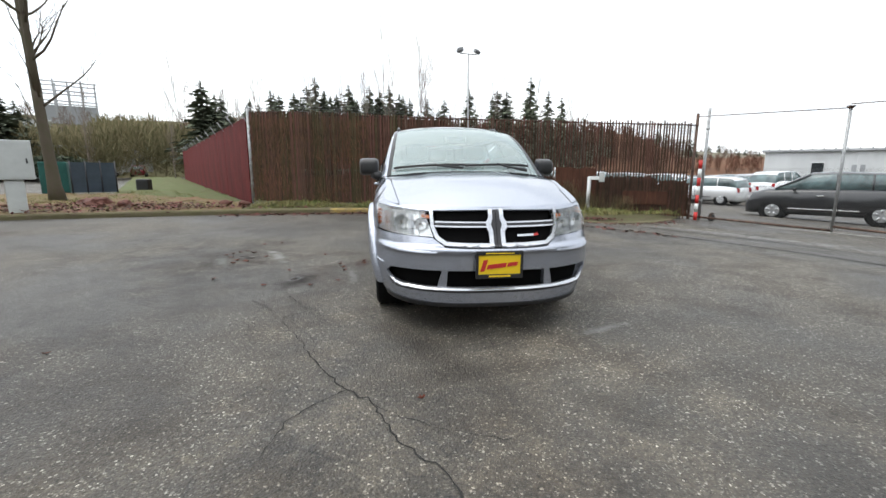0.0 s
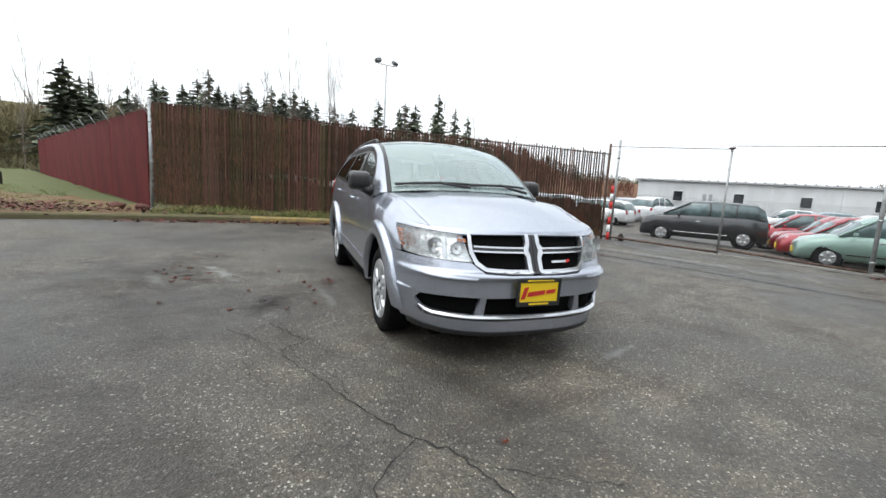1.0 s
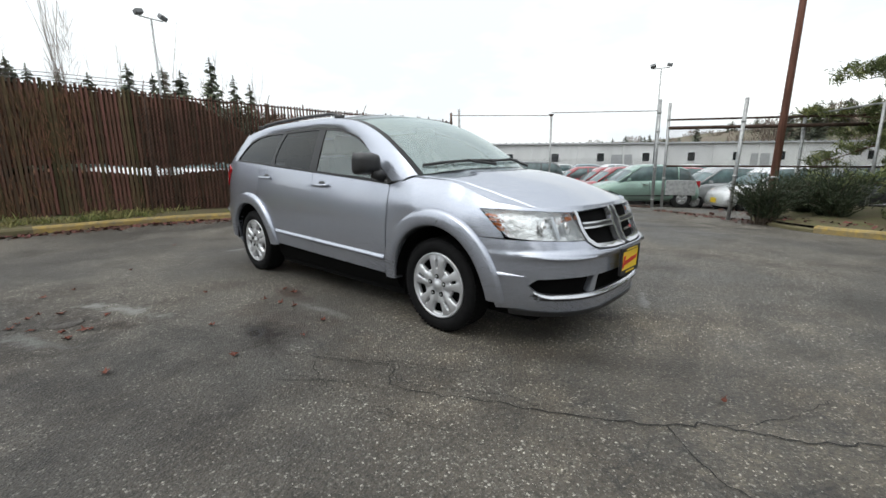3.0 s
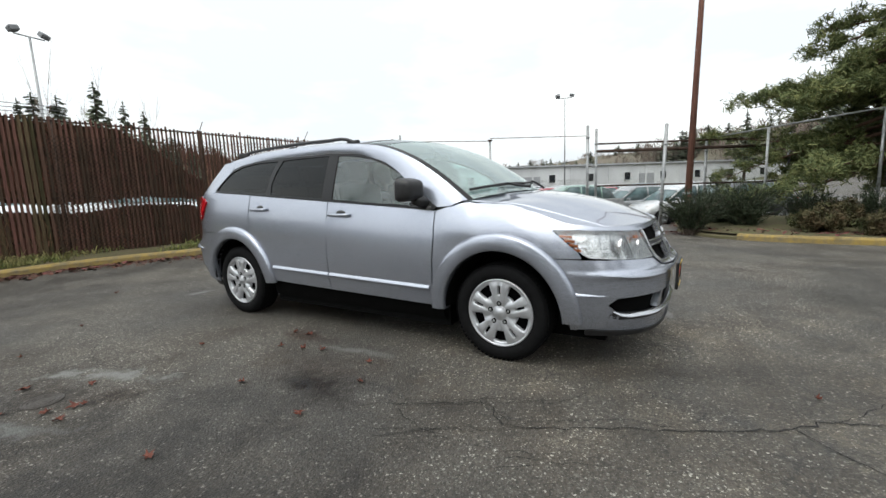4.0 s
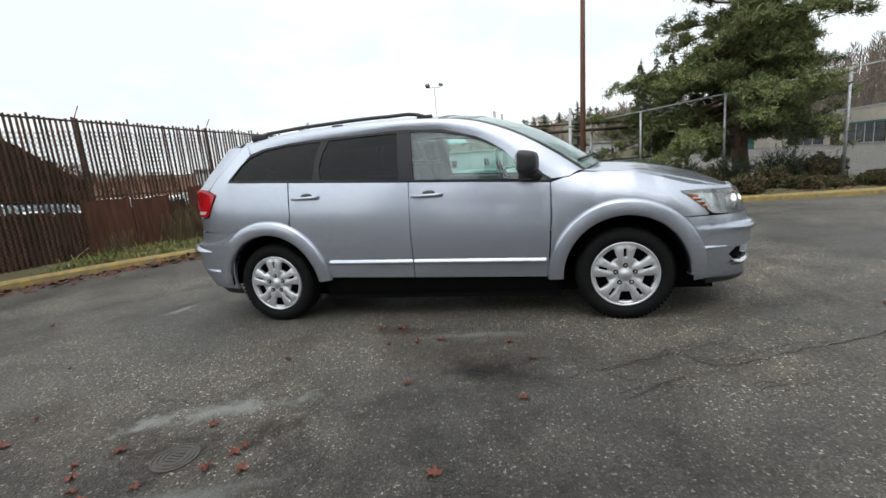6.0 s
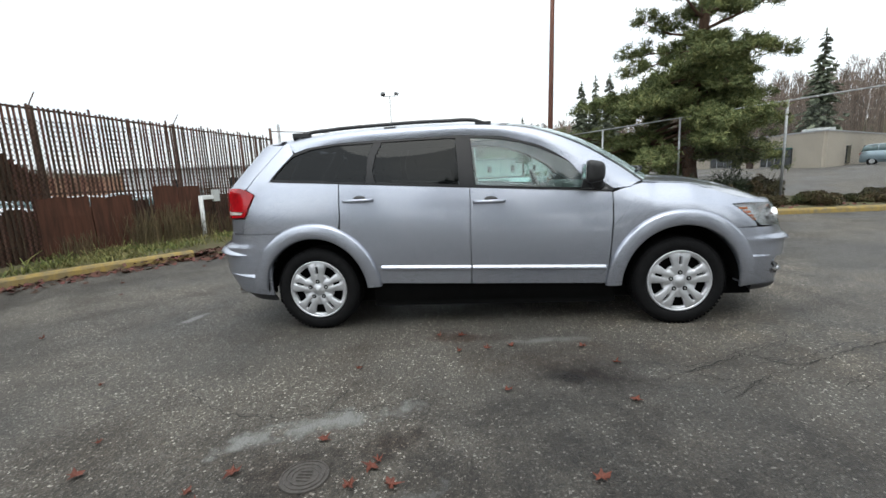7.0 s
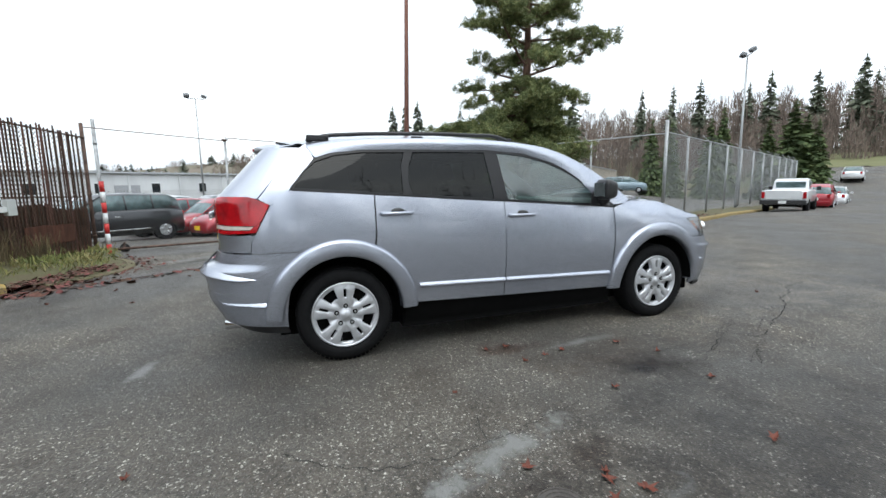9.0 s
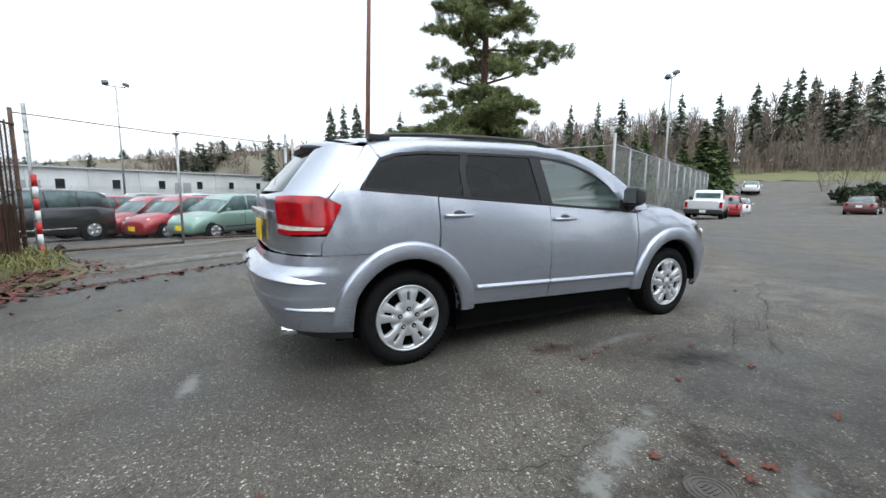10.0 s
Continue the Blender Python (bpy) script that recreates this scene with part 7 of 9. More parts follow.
def build_suv():
    car = thing("suv", pose(0, 0, 0), "silver metallic family SUV with steel wheel covers, parked on asphalt", "car")
    g = 0.004
    for side in (-1, 1):
        sd = dict(side=side)
        # doors
        panel("front_door", [(0.15 - g, belt(0.15) - 0.004), (0.148, 0.95), (0.155, 0.368), (-0.3, 0.358), (-0.885, 0.345), (-0.905, 0.50), (-0.93, 0.85), (-0.932, 1.052), (-0.4, belt(-0.4) - 0.004)], car, M_SILVER, step=(0.08, 0.03), **sd)
        panel("rear_door", [(0.15 + g, belt(0.15) - 0.004), (0.152, 0.95), (0.16 + g, 0.369), (0.6, 0.380), (0.925, 0.389), *[p for p in arc(HUB_R, HUB_Z, 0.50, 168, 118, 10)], (1.196, 0.95), (1.195, belt(1.195) - 0.004), (0.7, belt(0.7) - 0.004)], car, M_SILVER, step=(0.08, 0.03), **sd)
        # fender
        tl_ = lambda a: (a, top_line(a) - 0.003)
        fen = [(-0.94, 1.052), (-0.94, 0.85), (-0.915, 0.5), (-0.893, 0.355), (-0.95, 0.355),
               *[(HUB_F + math.cos(radians(a)) * 0.50, HUB_Z + math.sin(radians(a)) * 0.50) for a in range(2, 120, 8)], (s_nose_y(-1.80), 0.752), (s_nose_y(-2.03), 0.752), (s_nose_y(-2.015), 0.79), (s_nose_y(-1.96), 0.84), (s_nose_y(-1.90), 0.895), (s_nose_y(-1.858), 0.928),
               (s_nose_y(-2.02), 0.928), (s_front(0.70), 0.917), (s_front(0.63), 0.912), tl_(s_front(0.655)), tl_(s_front(0.70)), tl_(s_nose_y(-2.05)), tl_(s_nose_y(-1.95)), tl_(-1.88),
               tl_(-1.80), tl_(-1.7), tl_(-1.6), tl_(-1.5), tl_(-1.4), tl_(-1.3), (-1.17, 1.112), (-1.05, 1.085)]
        panel("front_fender", fen, car, M_SILVER, **sd)
        # quarter panel with the pillar behind the rear side window
        quarter = [(1.205, 0.95), *[(HUB_R + math.cos(radians(a)) * 0.50, HUB_Z + math.sin(radians(a)) * 0.50) for a in range(116, 62, -8)], (1.72, 0.832), (s_tail_y(2.10), 0.832), (s_tail_y(2.10), 0.90), (s_tail_y(2.06), 0.968), (s_tail_y(2.0), 1.06), (s_tail_y(1.945), 1.152), (s_tail_y(2.03), 1.195),
                   (s_tail_y(1.985), 1.32), (s_tail_y(1.90), 1.44), (s_tail_y(1.80), 1.545), (1.72, 1.574), (1.605, 1.472), (1.62, 1.462), (1.73, 1.375), (1.808, 1.285), (1.822, 1.250), (1.5, 1.228), (1.205, 1.206)]
        panel("quarter_panel", quarter, car, M_SILVER, step=(0.05, 0.03), **sd)
        # sill, its black face carried low in place of under-car shade; moulding
        loft("sill", [[(half_width(y, 0.36) - 0.022, y, 0.352 + 0.022 * (y + 0.95)), (half_width(y, 0.33) - 0.034, y, 0.318 + 0.022 * (y + 0.95)), (0.780, y, 0.255), (0.72, y, 0.180)] for y in np.linspace(-0.96, 0.98, 16)], car, M_UNDER, "black sill skirt standing in for under-car shade", **sd)
        for nm, a, b in (("side_moulding", -0.884, 0.146), ("side_moulding", 0.158, 0.885)):
            za, zc = 0.474 + 0.0245 * (a + 0.9), 0.474 + 0.0245 * (b + 0.9)
            rows = []
            for k in range(21):
                y = a + (b - a) * k / 20
                z = za + (zc - za) * k / 20
                x = half_width(y, z)
                rows.append([(x - 0.004, y, z + 0.026), (x + 0.004, y, z + 0.023), (x + 0.017, y, z + 0.004), (x + 0.018, y, z - 0.004), (x + 0.010, y, z - 0.016), (x - 0.004, y, z - 0.02)])
            loft(nm, rows, car, M_SILVER, "body-coloured side moulding", **sd)
        # flares
        for y, r0, r1, a0, a1, nm in ((HUB_F, 0.432, 0.553, -2, 182, "front_flare"), (HUB_R, 0.425, 0.548, 2, 178, "rear_flare")):
            rows = flare_rows(y, r0, r1, a0, a1, 1.02)
            loft(nm, rows, car, M_SILVER, "rounded wheel-arch flare", **sd)
        # wheel wells
        for y in (HUB_F, HUB_R):
            rows = [[(x, y + math.cos(radians(a)) * 0.425, HUB_Z + math.sin(radians(a)) * 0.43) for x in (0.45, 0.60, 0.80, 0.855)] for a in range(0, 181, 9)]
            loft("wheel_well", rows, car, M_UNDER, "black wheel-arch liner", flip=True, **sd)
            bm = bmesh.new()
            box(bm, (0.45 * side, y, 0.55), (0.01, 0.9, 0.6))
            part("wheel_well_wall", bm, M_UNDER, car)
        # side glass
        zt = lambda y: lerp_tab(y, (-0.90, -0.66, -0.40, -0.11, 0.23, 0.98), (1.10, 1.30, 1.435, 1.52, 1.545, 1.538))
        win_f = [(0.105, belt(0.1) + 0.018), (-0.3, belt(-0.3) + 0.018), (-0.70, belt(-0.7) + 0.02), (-0.735, 1.20), (-0.66, 1.285), (-0.55, 1.345), (-0.40, 1.42), (-0.25, 1.47), (-0.11, 1.502), (0.05, 1.522), (0.135, 1.526)]
        panel("window", win_f, car, M_GLASS_CLEAR, out=-0.010, rim=0.0, label="clear front door glass", **sd)
        win_r = [(0.235, belt(0.235) + 0.018), (0.9, belt(0.9) + 0.018), (0.925, 1.30), (0.905, 1.42), (0.855, 1.526), (0.6, 1.532), (0.262, 1.530)]
        panel("window", win_r, car, M_GLASS_DARK, out=-0.010, rim=0.0, label="dark privacy glass", **sd)
        win_q = [(0.985, 1.212), (1.4, 1.240), (1.79, 1.266), (1.768, 1.31), (1.70, 1.388), (1.60, 1.448), (1.46, 1.497), (1.25, 1.522), (0.935, 1.528), (0.972, 1.42)]
        panel("window", win_q, car, M_GLASS_DARK, out=-0.010, rim=0.0, label="dark privacy glass", **sd)
        # black pillars and window surrounds
        panel("b_pillar", [(0.112, belt(0.1) + 0.016), (0.230, belt(0.23) + 0.016), (0.258, 1.534), (0.14, 1.532)], car, M_GLOSSBLACK, out=-0.004, rim=0.01, **sd)
        panel("c_pillar", [(0.905, belt(0.9) + 0.016), (0.98, belt(0.98) + 0.016), (0.97, 1.42), (0.93, 1.53), (0.858, 1.534), (0.91, 1.42), (0.93, 1.30)], car, M_GLOSSBLACK, out=-0.004, rim=0.01, **sd)
        panel("belt_moulding", [(-0.93, belt(-0.93)), (-0.3, belt(-0.3)), (0.5, belt(0.5)), (1.2, belt(1.2)), (1.5, 1.227), (1.822, 1.248), (1.795, 1.266), (1.4, 1.241), (0.98, belt(0.98) + 0.018), (0.3, belt(0.3) + 0.018), (-0.3, belt(-0.3) + 0.018), (-0.72, belt(-0.72) + 0.02)], car, M_GLOSSBLACK, out=0.002, rim=0.01, **sd)
        panel("window_seal", [(1.79, 1.266), (1.818, 1.252), (1.735, 1.378), (1.624, 1.465), (1.48, 1.515), (1.25, 1.540), (0.98, 1.547), (0.23, 1.55), (-0.11, 1.525), (-0.39, 1.445), (-0.66, 1.305), (-0.76, 1.215), (-0.735, 1.20), (-0.66, 1.285), (-0.55, 1.345), (-0.40, 1.42), (-0.25, 1.47), (-0.11, 1.502), (0.05, 1.522), (0.3, 1.532), (0.6, 1.532), (0.93, 1.526), (1.25, 1.522), (1.46, 1.497), (1.60, 1.448), (1.70, 1.388), (1.768, 1.31)], car, M_GLOSSBLACK, out=-0.002, rim=0.008, **sd)
        panel("mirror_corner", [(-0.705, belt(-0.7) + 0.02), (-0.93, belt(-0.93) + 0.004), (-0.945, 1.075), (-0.765, 1.21), (-0.74, 1.20)], car, M_TRIMBLACK, out=0.002, rim=0.01, **sd)
        # roof side and windscreen pillar, from the window tops to the roof's edge
        edge = spline(ROOF_EDGE, 60)
        rows = []
        for k, e in enumerate(edge):
            y = e[1]
            lo = lerp_tab(y, (-1.17, -0.95, -0.86, -0.66, -0.39, -0.11, 0.23, 0.98, 1.25, 1.48, 1.605, 1.715, 1.74), (1.095, 1.066, 1.125, 1.305, 1.445, 1.525, 1.55, 1.545, 1.538, 1.513, 1.473, 1.570, 1.572))
            ylo = y + (0.0 if y > -0.5 else min(0.11, (-0.5 - y) * 0.25))
            if y < -0.86:
                ylo = y + 0.10
                lo = lerp_tab(ylo, (-1.07, -0.95, -0.765, -0.66), (1.09, 1.08, 1.205, 1.305))
            p = body(max(ylo, -0.899), lo) if ylo > -0.9 else Vector((half_width(-0.899, lo), ylo, lo))
            q = Vector(e)
            mid = (p + q) / 2 + Vector((0.012, 0, 0.008))
            rows.append([tuple(p), tuple(p.lerp(mid, 0.55) + Vector((0.003, 0, 0.002))), tuple(mid), tuple(mid.lerp(q, 0.5) + Vector((0.004, 0, 0.004))), tuple(q)])
        loft("roof_side", rows, car, M_SILVER, "body-coloured windscreen pillar and roof side", **sd)
        # handles
        for y0, z0 in ((1.045, 1.072), (0.0, 1.024)):
            h = new("door_handle")
            h.parent = car
            x = half_width(y0, z0)
            bm = bmesh.new()
            pts = [(y0 - 0.118, 0.004), (y0 - 0.10, 0.028), (y0 - 0.05, 0.038), (y0 + 0.05, 0.038), (y0 + 0.10, 0.028), (y0 + 0.118, 0.004)]
            sweep(bm, [((x + oa) * side, ya, z0) for ya, oa in pts], 0.0135, 8)
            tagged(h, "body-coloured pull handle")
            part("bar", bm, M_SILVER, h)
            bm = bmesh.new()
            bmesh.ops.create_uvsphere(bm, u_segments=16, v_segments=8, radius=1, matrix=Matrix.Translation(((x - 0.012) * side, y0 - 0.01, z0 + 0.008)) @ Matrix.Diagonal((0.018, 0.065, 0.030, 1)))
            part("recess", bm, M_TRIMBLACK, h, smooth=True)
        # mirror
        mr = new("door_mirror")
        mr.parent = car
        tagged(mr, "black folding door mirror")
        bm = bmesh.new()
        box(bm, (0.915 * side, -0.775, 1.215), (0.205, 0.145, 0.185), 0, 0.0)
        for v in bm.verts:
            if v.co.y < -0.775:
                v.co.x += -0.02 * side if abs(v.co.x) > 0.9 else 0.015 * side
                v.co.z += 0.025 if v.co.z < 1.2 else -0.028
                v.co.y += 0.01
            if abs(v.co.x) < 0.9:
                v.co.y += -0.03
        bmesh.ops.bevel(bm, geom=list(bm.edges), offset=0.048, segments=4, affect="EDGES", profile=0.6)
        part("shell", bm, M_TRIMBLACK, mr, smooth=True)
        bm = bmesh.new()
        box(bm, (0.918 * side, -0.7015, 1.215), (0.135, 0.006, 0.115), 0, 0.0)
        part("mirror_glass", bm, M_MIRROR, mr, "mirror glass")
        bm = bmesh.new()
        tube(bm, (0.79 * side, -0.84, 1.105), (0.87 * side, -0.80, 1.15), 0.045, 0.05, 10)
        part("stalk", bm, M_TRIMBLACK, mr, smooth=True)
        # roof rail
        rr = new("roof_rail")
        rr.parent = car
        tagged(rr, "black roof rail")
        path = spline([(0.585, -0.02, 1.620), (0.582, 0.08, 1.660), (0.58, 0.35, 1.674), (0.575, 0.9, 1.672), (0.57, 1.3, 1.658), (0.565, 1.55, 1.632), (0.562, 1.64, 1.600)], 26)
        bm = bmesh.new()
        sweep(bm, [(a[0] * side, a[1], a[2]) for a in path], 0.015, 8)
        part("bar", bm, M_TRIMBLACK, rr)
        for yy, w in ((0.03, 0.13), (0.80, 0.10), (1.56, 0.16)):
            bm = bmesh.new()
            box(bm, (0.578 * side, yy, 1.632 - 0.008 * (yy > 1)), (0.032, w, 0.045), 0, 0.010)
            part("foot", bm, M_TRIMBLACK, rr)
        # head lamp
        hl = new("head_lamp")
        hl.parent = car
        tagged(hl, "clear head lamp with chrome reflectors and amber side marker")
        sl = lambda y: s_nose_y(y)
        lens = [(sl(-1.865), 0.922), (sl(-1.905), 0.893), (sl(-1.965), 0.838), (sl(-2.02), 0.786), (sl(-2.06), 0.757), (s_front(0.70), 0.742), (s_front(0.55), 0.732), (s_front(0.425), 0.728), (s_front(0.455), 0.80), (s_front(0.50), 0.897), (s_front(0.60), 0.904), (s_front(0.70), 0.913), (sl(-2.02), 0.924)]
        panel("lens", lens, hl, M_LENS, out=0.004, rim=0.0, label="clear plastic lens", **sd)
        panel("bowl", [(a + (0.012 if a < -2.1 else -0.012), b) for a, b in lens], hl, M_REFLECTOR, out=-0.045, rim=-0.047, label="silvered reflector", **sd)
        for x0, z0, r in ((0.655, 0.818, 0.056), (0.525, 0.808, 0.046)):
            p = body(s_front(x0), z0)
            bm = bmesh.new()
            rings = []
            for k in range(7):
                a = k / 6 * math.pi / 2
                rings.append([bm.verts.new((p.x * side + math.cos(t) * r * math.cos(a * 0.98), p.y + 0.012 + 0.05 * math.sin(a), p.z + math.sin(t) * r * math.cos(a * 0.98))) for t in (2 * math.pi * q / 24 for q in range(24))])
            for a, b in zip(rings, rings[1:]):
                for q in range(24):
                    bm.faces.new((a[q], a[(q + 1) % 24], b[(q + 1) % 24], b[q])).smooth = True
            part("reflector_bowl", bm, M_REFLECTOR, hl)
            bm = bmesh.new()
            bmesh.ops.create_uvsphere(bm, u_segments=12, v_segments=8, radius=0.010, matrix=Matrix.Translation((p.x * side, p.y + 0.030, p.z)))
            part("bulb", bm, M_WHITELENS, hl, smooth=True)
        panel("amber_lens", [(s_front(0.535), 0.884), (s_front(0.480), 0.879), (s_front(0.472), 0.856), (s_front(0.532), 0.860)], hl, M_AMBER, out=-0.018, rim=0.012, step=(0.03, 0.02), label="amber indicator", **sd)
        for k in range(4):
            z = 0.802 + k * 0.028
            panel("amber_bar", [(sl(-1.985 + k * 0.027), z), (sl(-2.035 + k * 0.015), z - 0.006), (sl(-2.038 + k * 0.015), z + 0.009), (sl(-1.992 + k * 0.027), z + 0.015)], hl, M_AMBER, out=-0.004, rim=0.015, step=(0.03, 0.02), label="amber marker rib", **sd)
        panel("divider", [(s_front(0.595), 0.745), (s_front(0.612), 0.745), (s_front(0.63), 0.89), (s_front(0.61), 0.89)], hl, M_BRIGHT, out=-0.02, rim=0.03, **sd)
        # tail lamp
        tl = new("tail_lamp")
        tl.parent = car
        tagged(tl, "red wrap-round tail lamp with white reversing band")
        st = s_tail_y
        red = [(st(1.95), 1.152), (st(2.035), 1.19), (st(2.10), 1.205), (s_rear(0.72), 1.205), (s_rear(0.60), 1.195), (s_rear(0.60), 1.030), (s_rear(0.72), 1.022), (st(2.056), 1.016), (st(2.01), 1.055)]
        panel("red_lens", red, tl, M_REDLENS, out=0.014, rim=0.03, **sd)
        white = [(s_rear(0.60), 1.026), (s_rear(0.72), 1.018), (st(2.075), 1.012), (st(2.10), 0.992), (s_rear(0.72), 0.990), (s_rear(0.60), 0.998)]
        panel("white_lens", white, tl, M_WHITELENS, out=0.012, rim=0.03, label="pale reversing lens", **sd)
        rd2 = [(st(2.071), 1.012), (st(2.06), 1.014), (st(2.02), 1.040), (st(2.06), 0.972), (s_rear(0.72), 0.960), (s_rear(0.60), 0.968), (s_rear(0.60), 0.994), (s_rear(0.72), 0.986), (st(2.10), 0.988)]
        panel("red_lens", rd2, tl, M_REDLENS, out=0.013, rim=0.03, **sd)
        for nm, yy, zz in (("front", HUB_F, 0), ("rear", HUB_R, 0)):
            build_wheel(car, yy, side)

    # front bumper: full-width skin in pieces round the openings
    yb = [(s_nose_y(-1.845), 0.748), (s_front(0.70), 0.738), (s_front(0.55), 0.728), (s_front(0.44), 0.722), (s_front(0.40), 0.69), (s_front(0.36), 0.662), (s_front(0.20), 0.655)]
    top = yb + [(2 * S_FRONT - a, b) for a, b in reversed(yb)]
    side_in = [(s_nose_y(-1.875), 0.60), (s_nose_y(-1.90), 0.50)]
    low_r = [(s_front(0.735), 0.50), (s_front(0.60), 0.505), (s_front(0.3), 0.50), (S_FRONT, 0.498)]
    low = low_r + [(2 * S_FRONT - a, b) for a, b in reversed(low_r[:-1])]
    outl = top + [(2 * S_FRONT - a, b) for a, b in side_in] + list(reversed(low)) + list(reversed(side_in))
    panel("front_bumper", outl, car, M_SILVER, step=(0.04, 0.02))
    for m_ in (lambda a: a, lambda a: 2 * S_FRONT - a):
        # bumper corners beside the lower opening
        c = [(m_(s_nose_y(-1.905)), 0.498), (m_(s_front(0.735)), 0.498), (m_(s_front(0.765)), 0.455), (m_(s_front(0.73)), 0.405), (m_(s_front(0.70)), 0.392), (m_(s_front(0.765)), 0.30), (m_(s_nose_y(-1.93)), 0.275)]
        panel("bumper_corner", c, car, M_SILVER, step=(0.04, 0.02))
        panel("opening_divider", [(m_(s_front(0.385)), 0.50), (m_(s_front(0.345)), 0.50), (m_(s_front(0.36)), 0.385), (m_(s_front(0.425)), 0.388)], car, M_SILVER, out=-0.008, rim=0.05)
    lip_r = [(s_front(0.745), 0.408), (s_front(0.70), 0.392), (s_front(0.6), 0.385), (s_front(0.3), 0.378), (S_FRONT, 0.376)]
    lip_b = [(s_front(0.765), 0.372), (s_front(0.72), 0.355), (s_front(0.6), 0.348), (s_front(0.3), 0.34), (S_FRONT, 0.338)]
    mir = lambda L: [(2 * S_FRONT - a, b) for a, b in reversed(L[:-1])]
    panel("lower_lip", lip_r + mir(lip_r) + list(reversed(lip_b + mir(lip_b))), car, M_DARKMETAL, out=0.0, rim=0.03, step=(0.04, 0.02), label="dark grey lower lip")
    lc = [(s_front(0.745), 0.412, 0.012, 0.003), (s_front(0.72), 0.390, 0.018, 0.008), (s_front(0.6), 0.378, 0.022, 0.016), (s_front(0.3), 0.370, 0.022, 0.018), (S_FRONT, 0.368, 0.022, 0.018)]
    ledge("chrome_lip", lc + [(2 * S_FRONT - a, b, c, d) for a, b, c, d in reversed(lc[:-1])], car, M_BRIGHT, "bright lower lip")
    for sx in (1, -1):
        ledge("bumper_accent", [(s_nose_y(-1.905), 0.526, 0.026, 0.008), (s_nose_y(-2.0), 0.523, 0.022, 0.007), (s_nose_y(-2.08), 0.520, 0.012, 0.004), (s_nose_y(-2.13), 0.517, 0.006, 0.002)], car, M_SILVER, "silver crease beside the flare", side=sx)
        ledge("bumper_crease", [(s_nose_y(-2.10), 0.648, 0.004, 0.001), (s_nose_y(-2.17), 0.646, 0.016, 0.004), (s_front(0.70), 0.640, 0.020, 0.006), (s_front(0.56), 0.634, 0.020, 0.006), (s_front(0.42), 0.632, 0.016, 0.005)], car, M_SILVER, "silver bumper crease", side=sx)
    val_b = [(s_front(0.80), 0.282), (s_front(0.6), 0.266), (s_front(0.3), 0.259), (S_FRONT, 0.258)]
    val_t = [(s_front(0.765), 0.368), *lip_b[1:]]
    panel("lower_valance", val_t + mir(val_t) + list(reversed(val_b + mir(val_b))), car, M_SILVER, out=-0.004, rim=0.03, step=(0.04, 0.02))
    air_b = [(s_front(0.82), 0.286), (s_front(0.6), 0.270), (s_front(0.3), 0.263), (S_FRONT, 0.262)]
    air_c = [(s_front(0.82), 0.245), (s_front(0.6), 0.238), (s_front(0.3), 0.235), (S_FRONT, 0.235)]
    panel("air_dam", air_b + mir(air_b) + list(reversed(air_c + mir(air_c))), car, M_TRIMBLACK, out=0.006, rim=0.03, step=(0.05, 0.02), label="black rubber air dam")
    op = [(s_front(0.78), 0.51), (S_FRONT, 0.51)]
    ob_ = [(s_front(0.78), 0.36), (S_FRONT, 0.36)]
    panel("lower_opening", op + mir(op) + list(reversed(ob_ + mir(ob_))), car, M_UNDER, out=-0.05, rim=0, step=(0.05, 0.05), label="black lower air opening")

    # grille with the crossed bright bars
    gr = new("grille")
    gr.parent = car
    tagged(gr, "black mesh grille with bright crossed bars")
    gt = [(s_front(0.43), 0.902), (s_front(0.2), 0.908), (S_FRONT, 0.909)]
    gb = [(s_front(0.435), 0.72), (s_front(0.36), 0.664), (s_front(0.2), 0.657), (S_FRONT, 0.656)]
    panel("backing", gt + mir(gt) + list(reversed(gb + mir(gb))), gr, M_UNDER, out=-0.035, rim=0, step=(0.05, 0.05))
    for m_ in (lambda a: a, lambda a: 2 * S_FRONT - a):
        F_ = lambda x: m_(s_front(x))
        # outer frame: side and lower rail, then the bars that cross at the middle
        panel("frame", [(F_(0.475), 0.905), (F_(0.452), 0.905), (F_(0.433), 0.80), (F_(0.40), 0.732), (F_(0.348), 0.695), (F_(0.20), 0.686), (F_(0.04), 0.684), (F_(0.04), 0.657), (F_(0.20), 0.659), (F_(0.355), 0.668), (F_(0.42), 0.712), (F_(0.455), 0.79)], gr, M_BRIGHT, out=0.010, rim=0.03, step=(0.03, 0.02), label="bright grille frame")
        for za, zb in ((0.815, 0.826), (0.786, 0.797)):
            panel("cross_bar", [(F_(0.43), zb + 0.006), (F_(0.3), zb + 0.003), (F_(0.05), zb), (F_(0.05), za), (F_(0.3), za + 0.003), (F_(0.425), za + 0.006)], gr, M_BRIGHT, out=0.012, rim=0.03, step=(0.04, 0.02), label="bright cross bar")
        panel("bar_inlay", [(F_(0.43), 0.821), (F_(0.3), 0.818), (F_(0.02), 0.815), (F_(0.02), 0.797), (F_(0.3), 0.800), (F_(0.43), 0.803)], gr, M_DARKMETAL, out=0.006, rim=0.02, step=(0.04, 0.02), label="dark grey bar inlay")
        panel("upright_bar", [(F_(0.056), 0.908), (F_(0.026), 0.908), (F_(0.026), 0.845), (F_(0.040), 0.806), (F_(0.026), 0.768), (F_(0.026), 0.66), (F_(0.056), 0.66), (F_(0.056), 0.76), (F_(0.074), 0.786), (F_(0.074), 0.826), (F_(0.056), 0.85)], gr, M_BRIGHT, out=0.014, rim=0.035, step=(0.03, 0.02), label="bright upright bar")
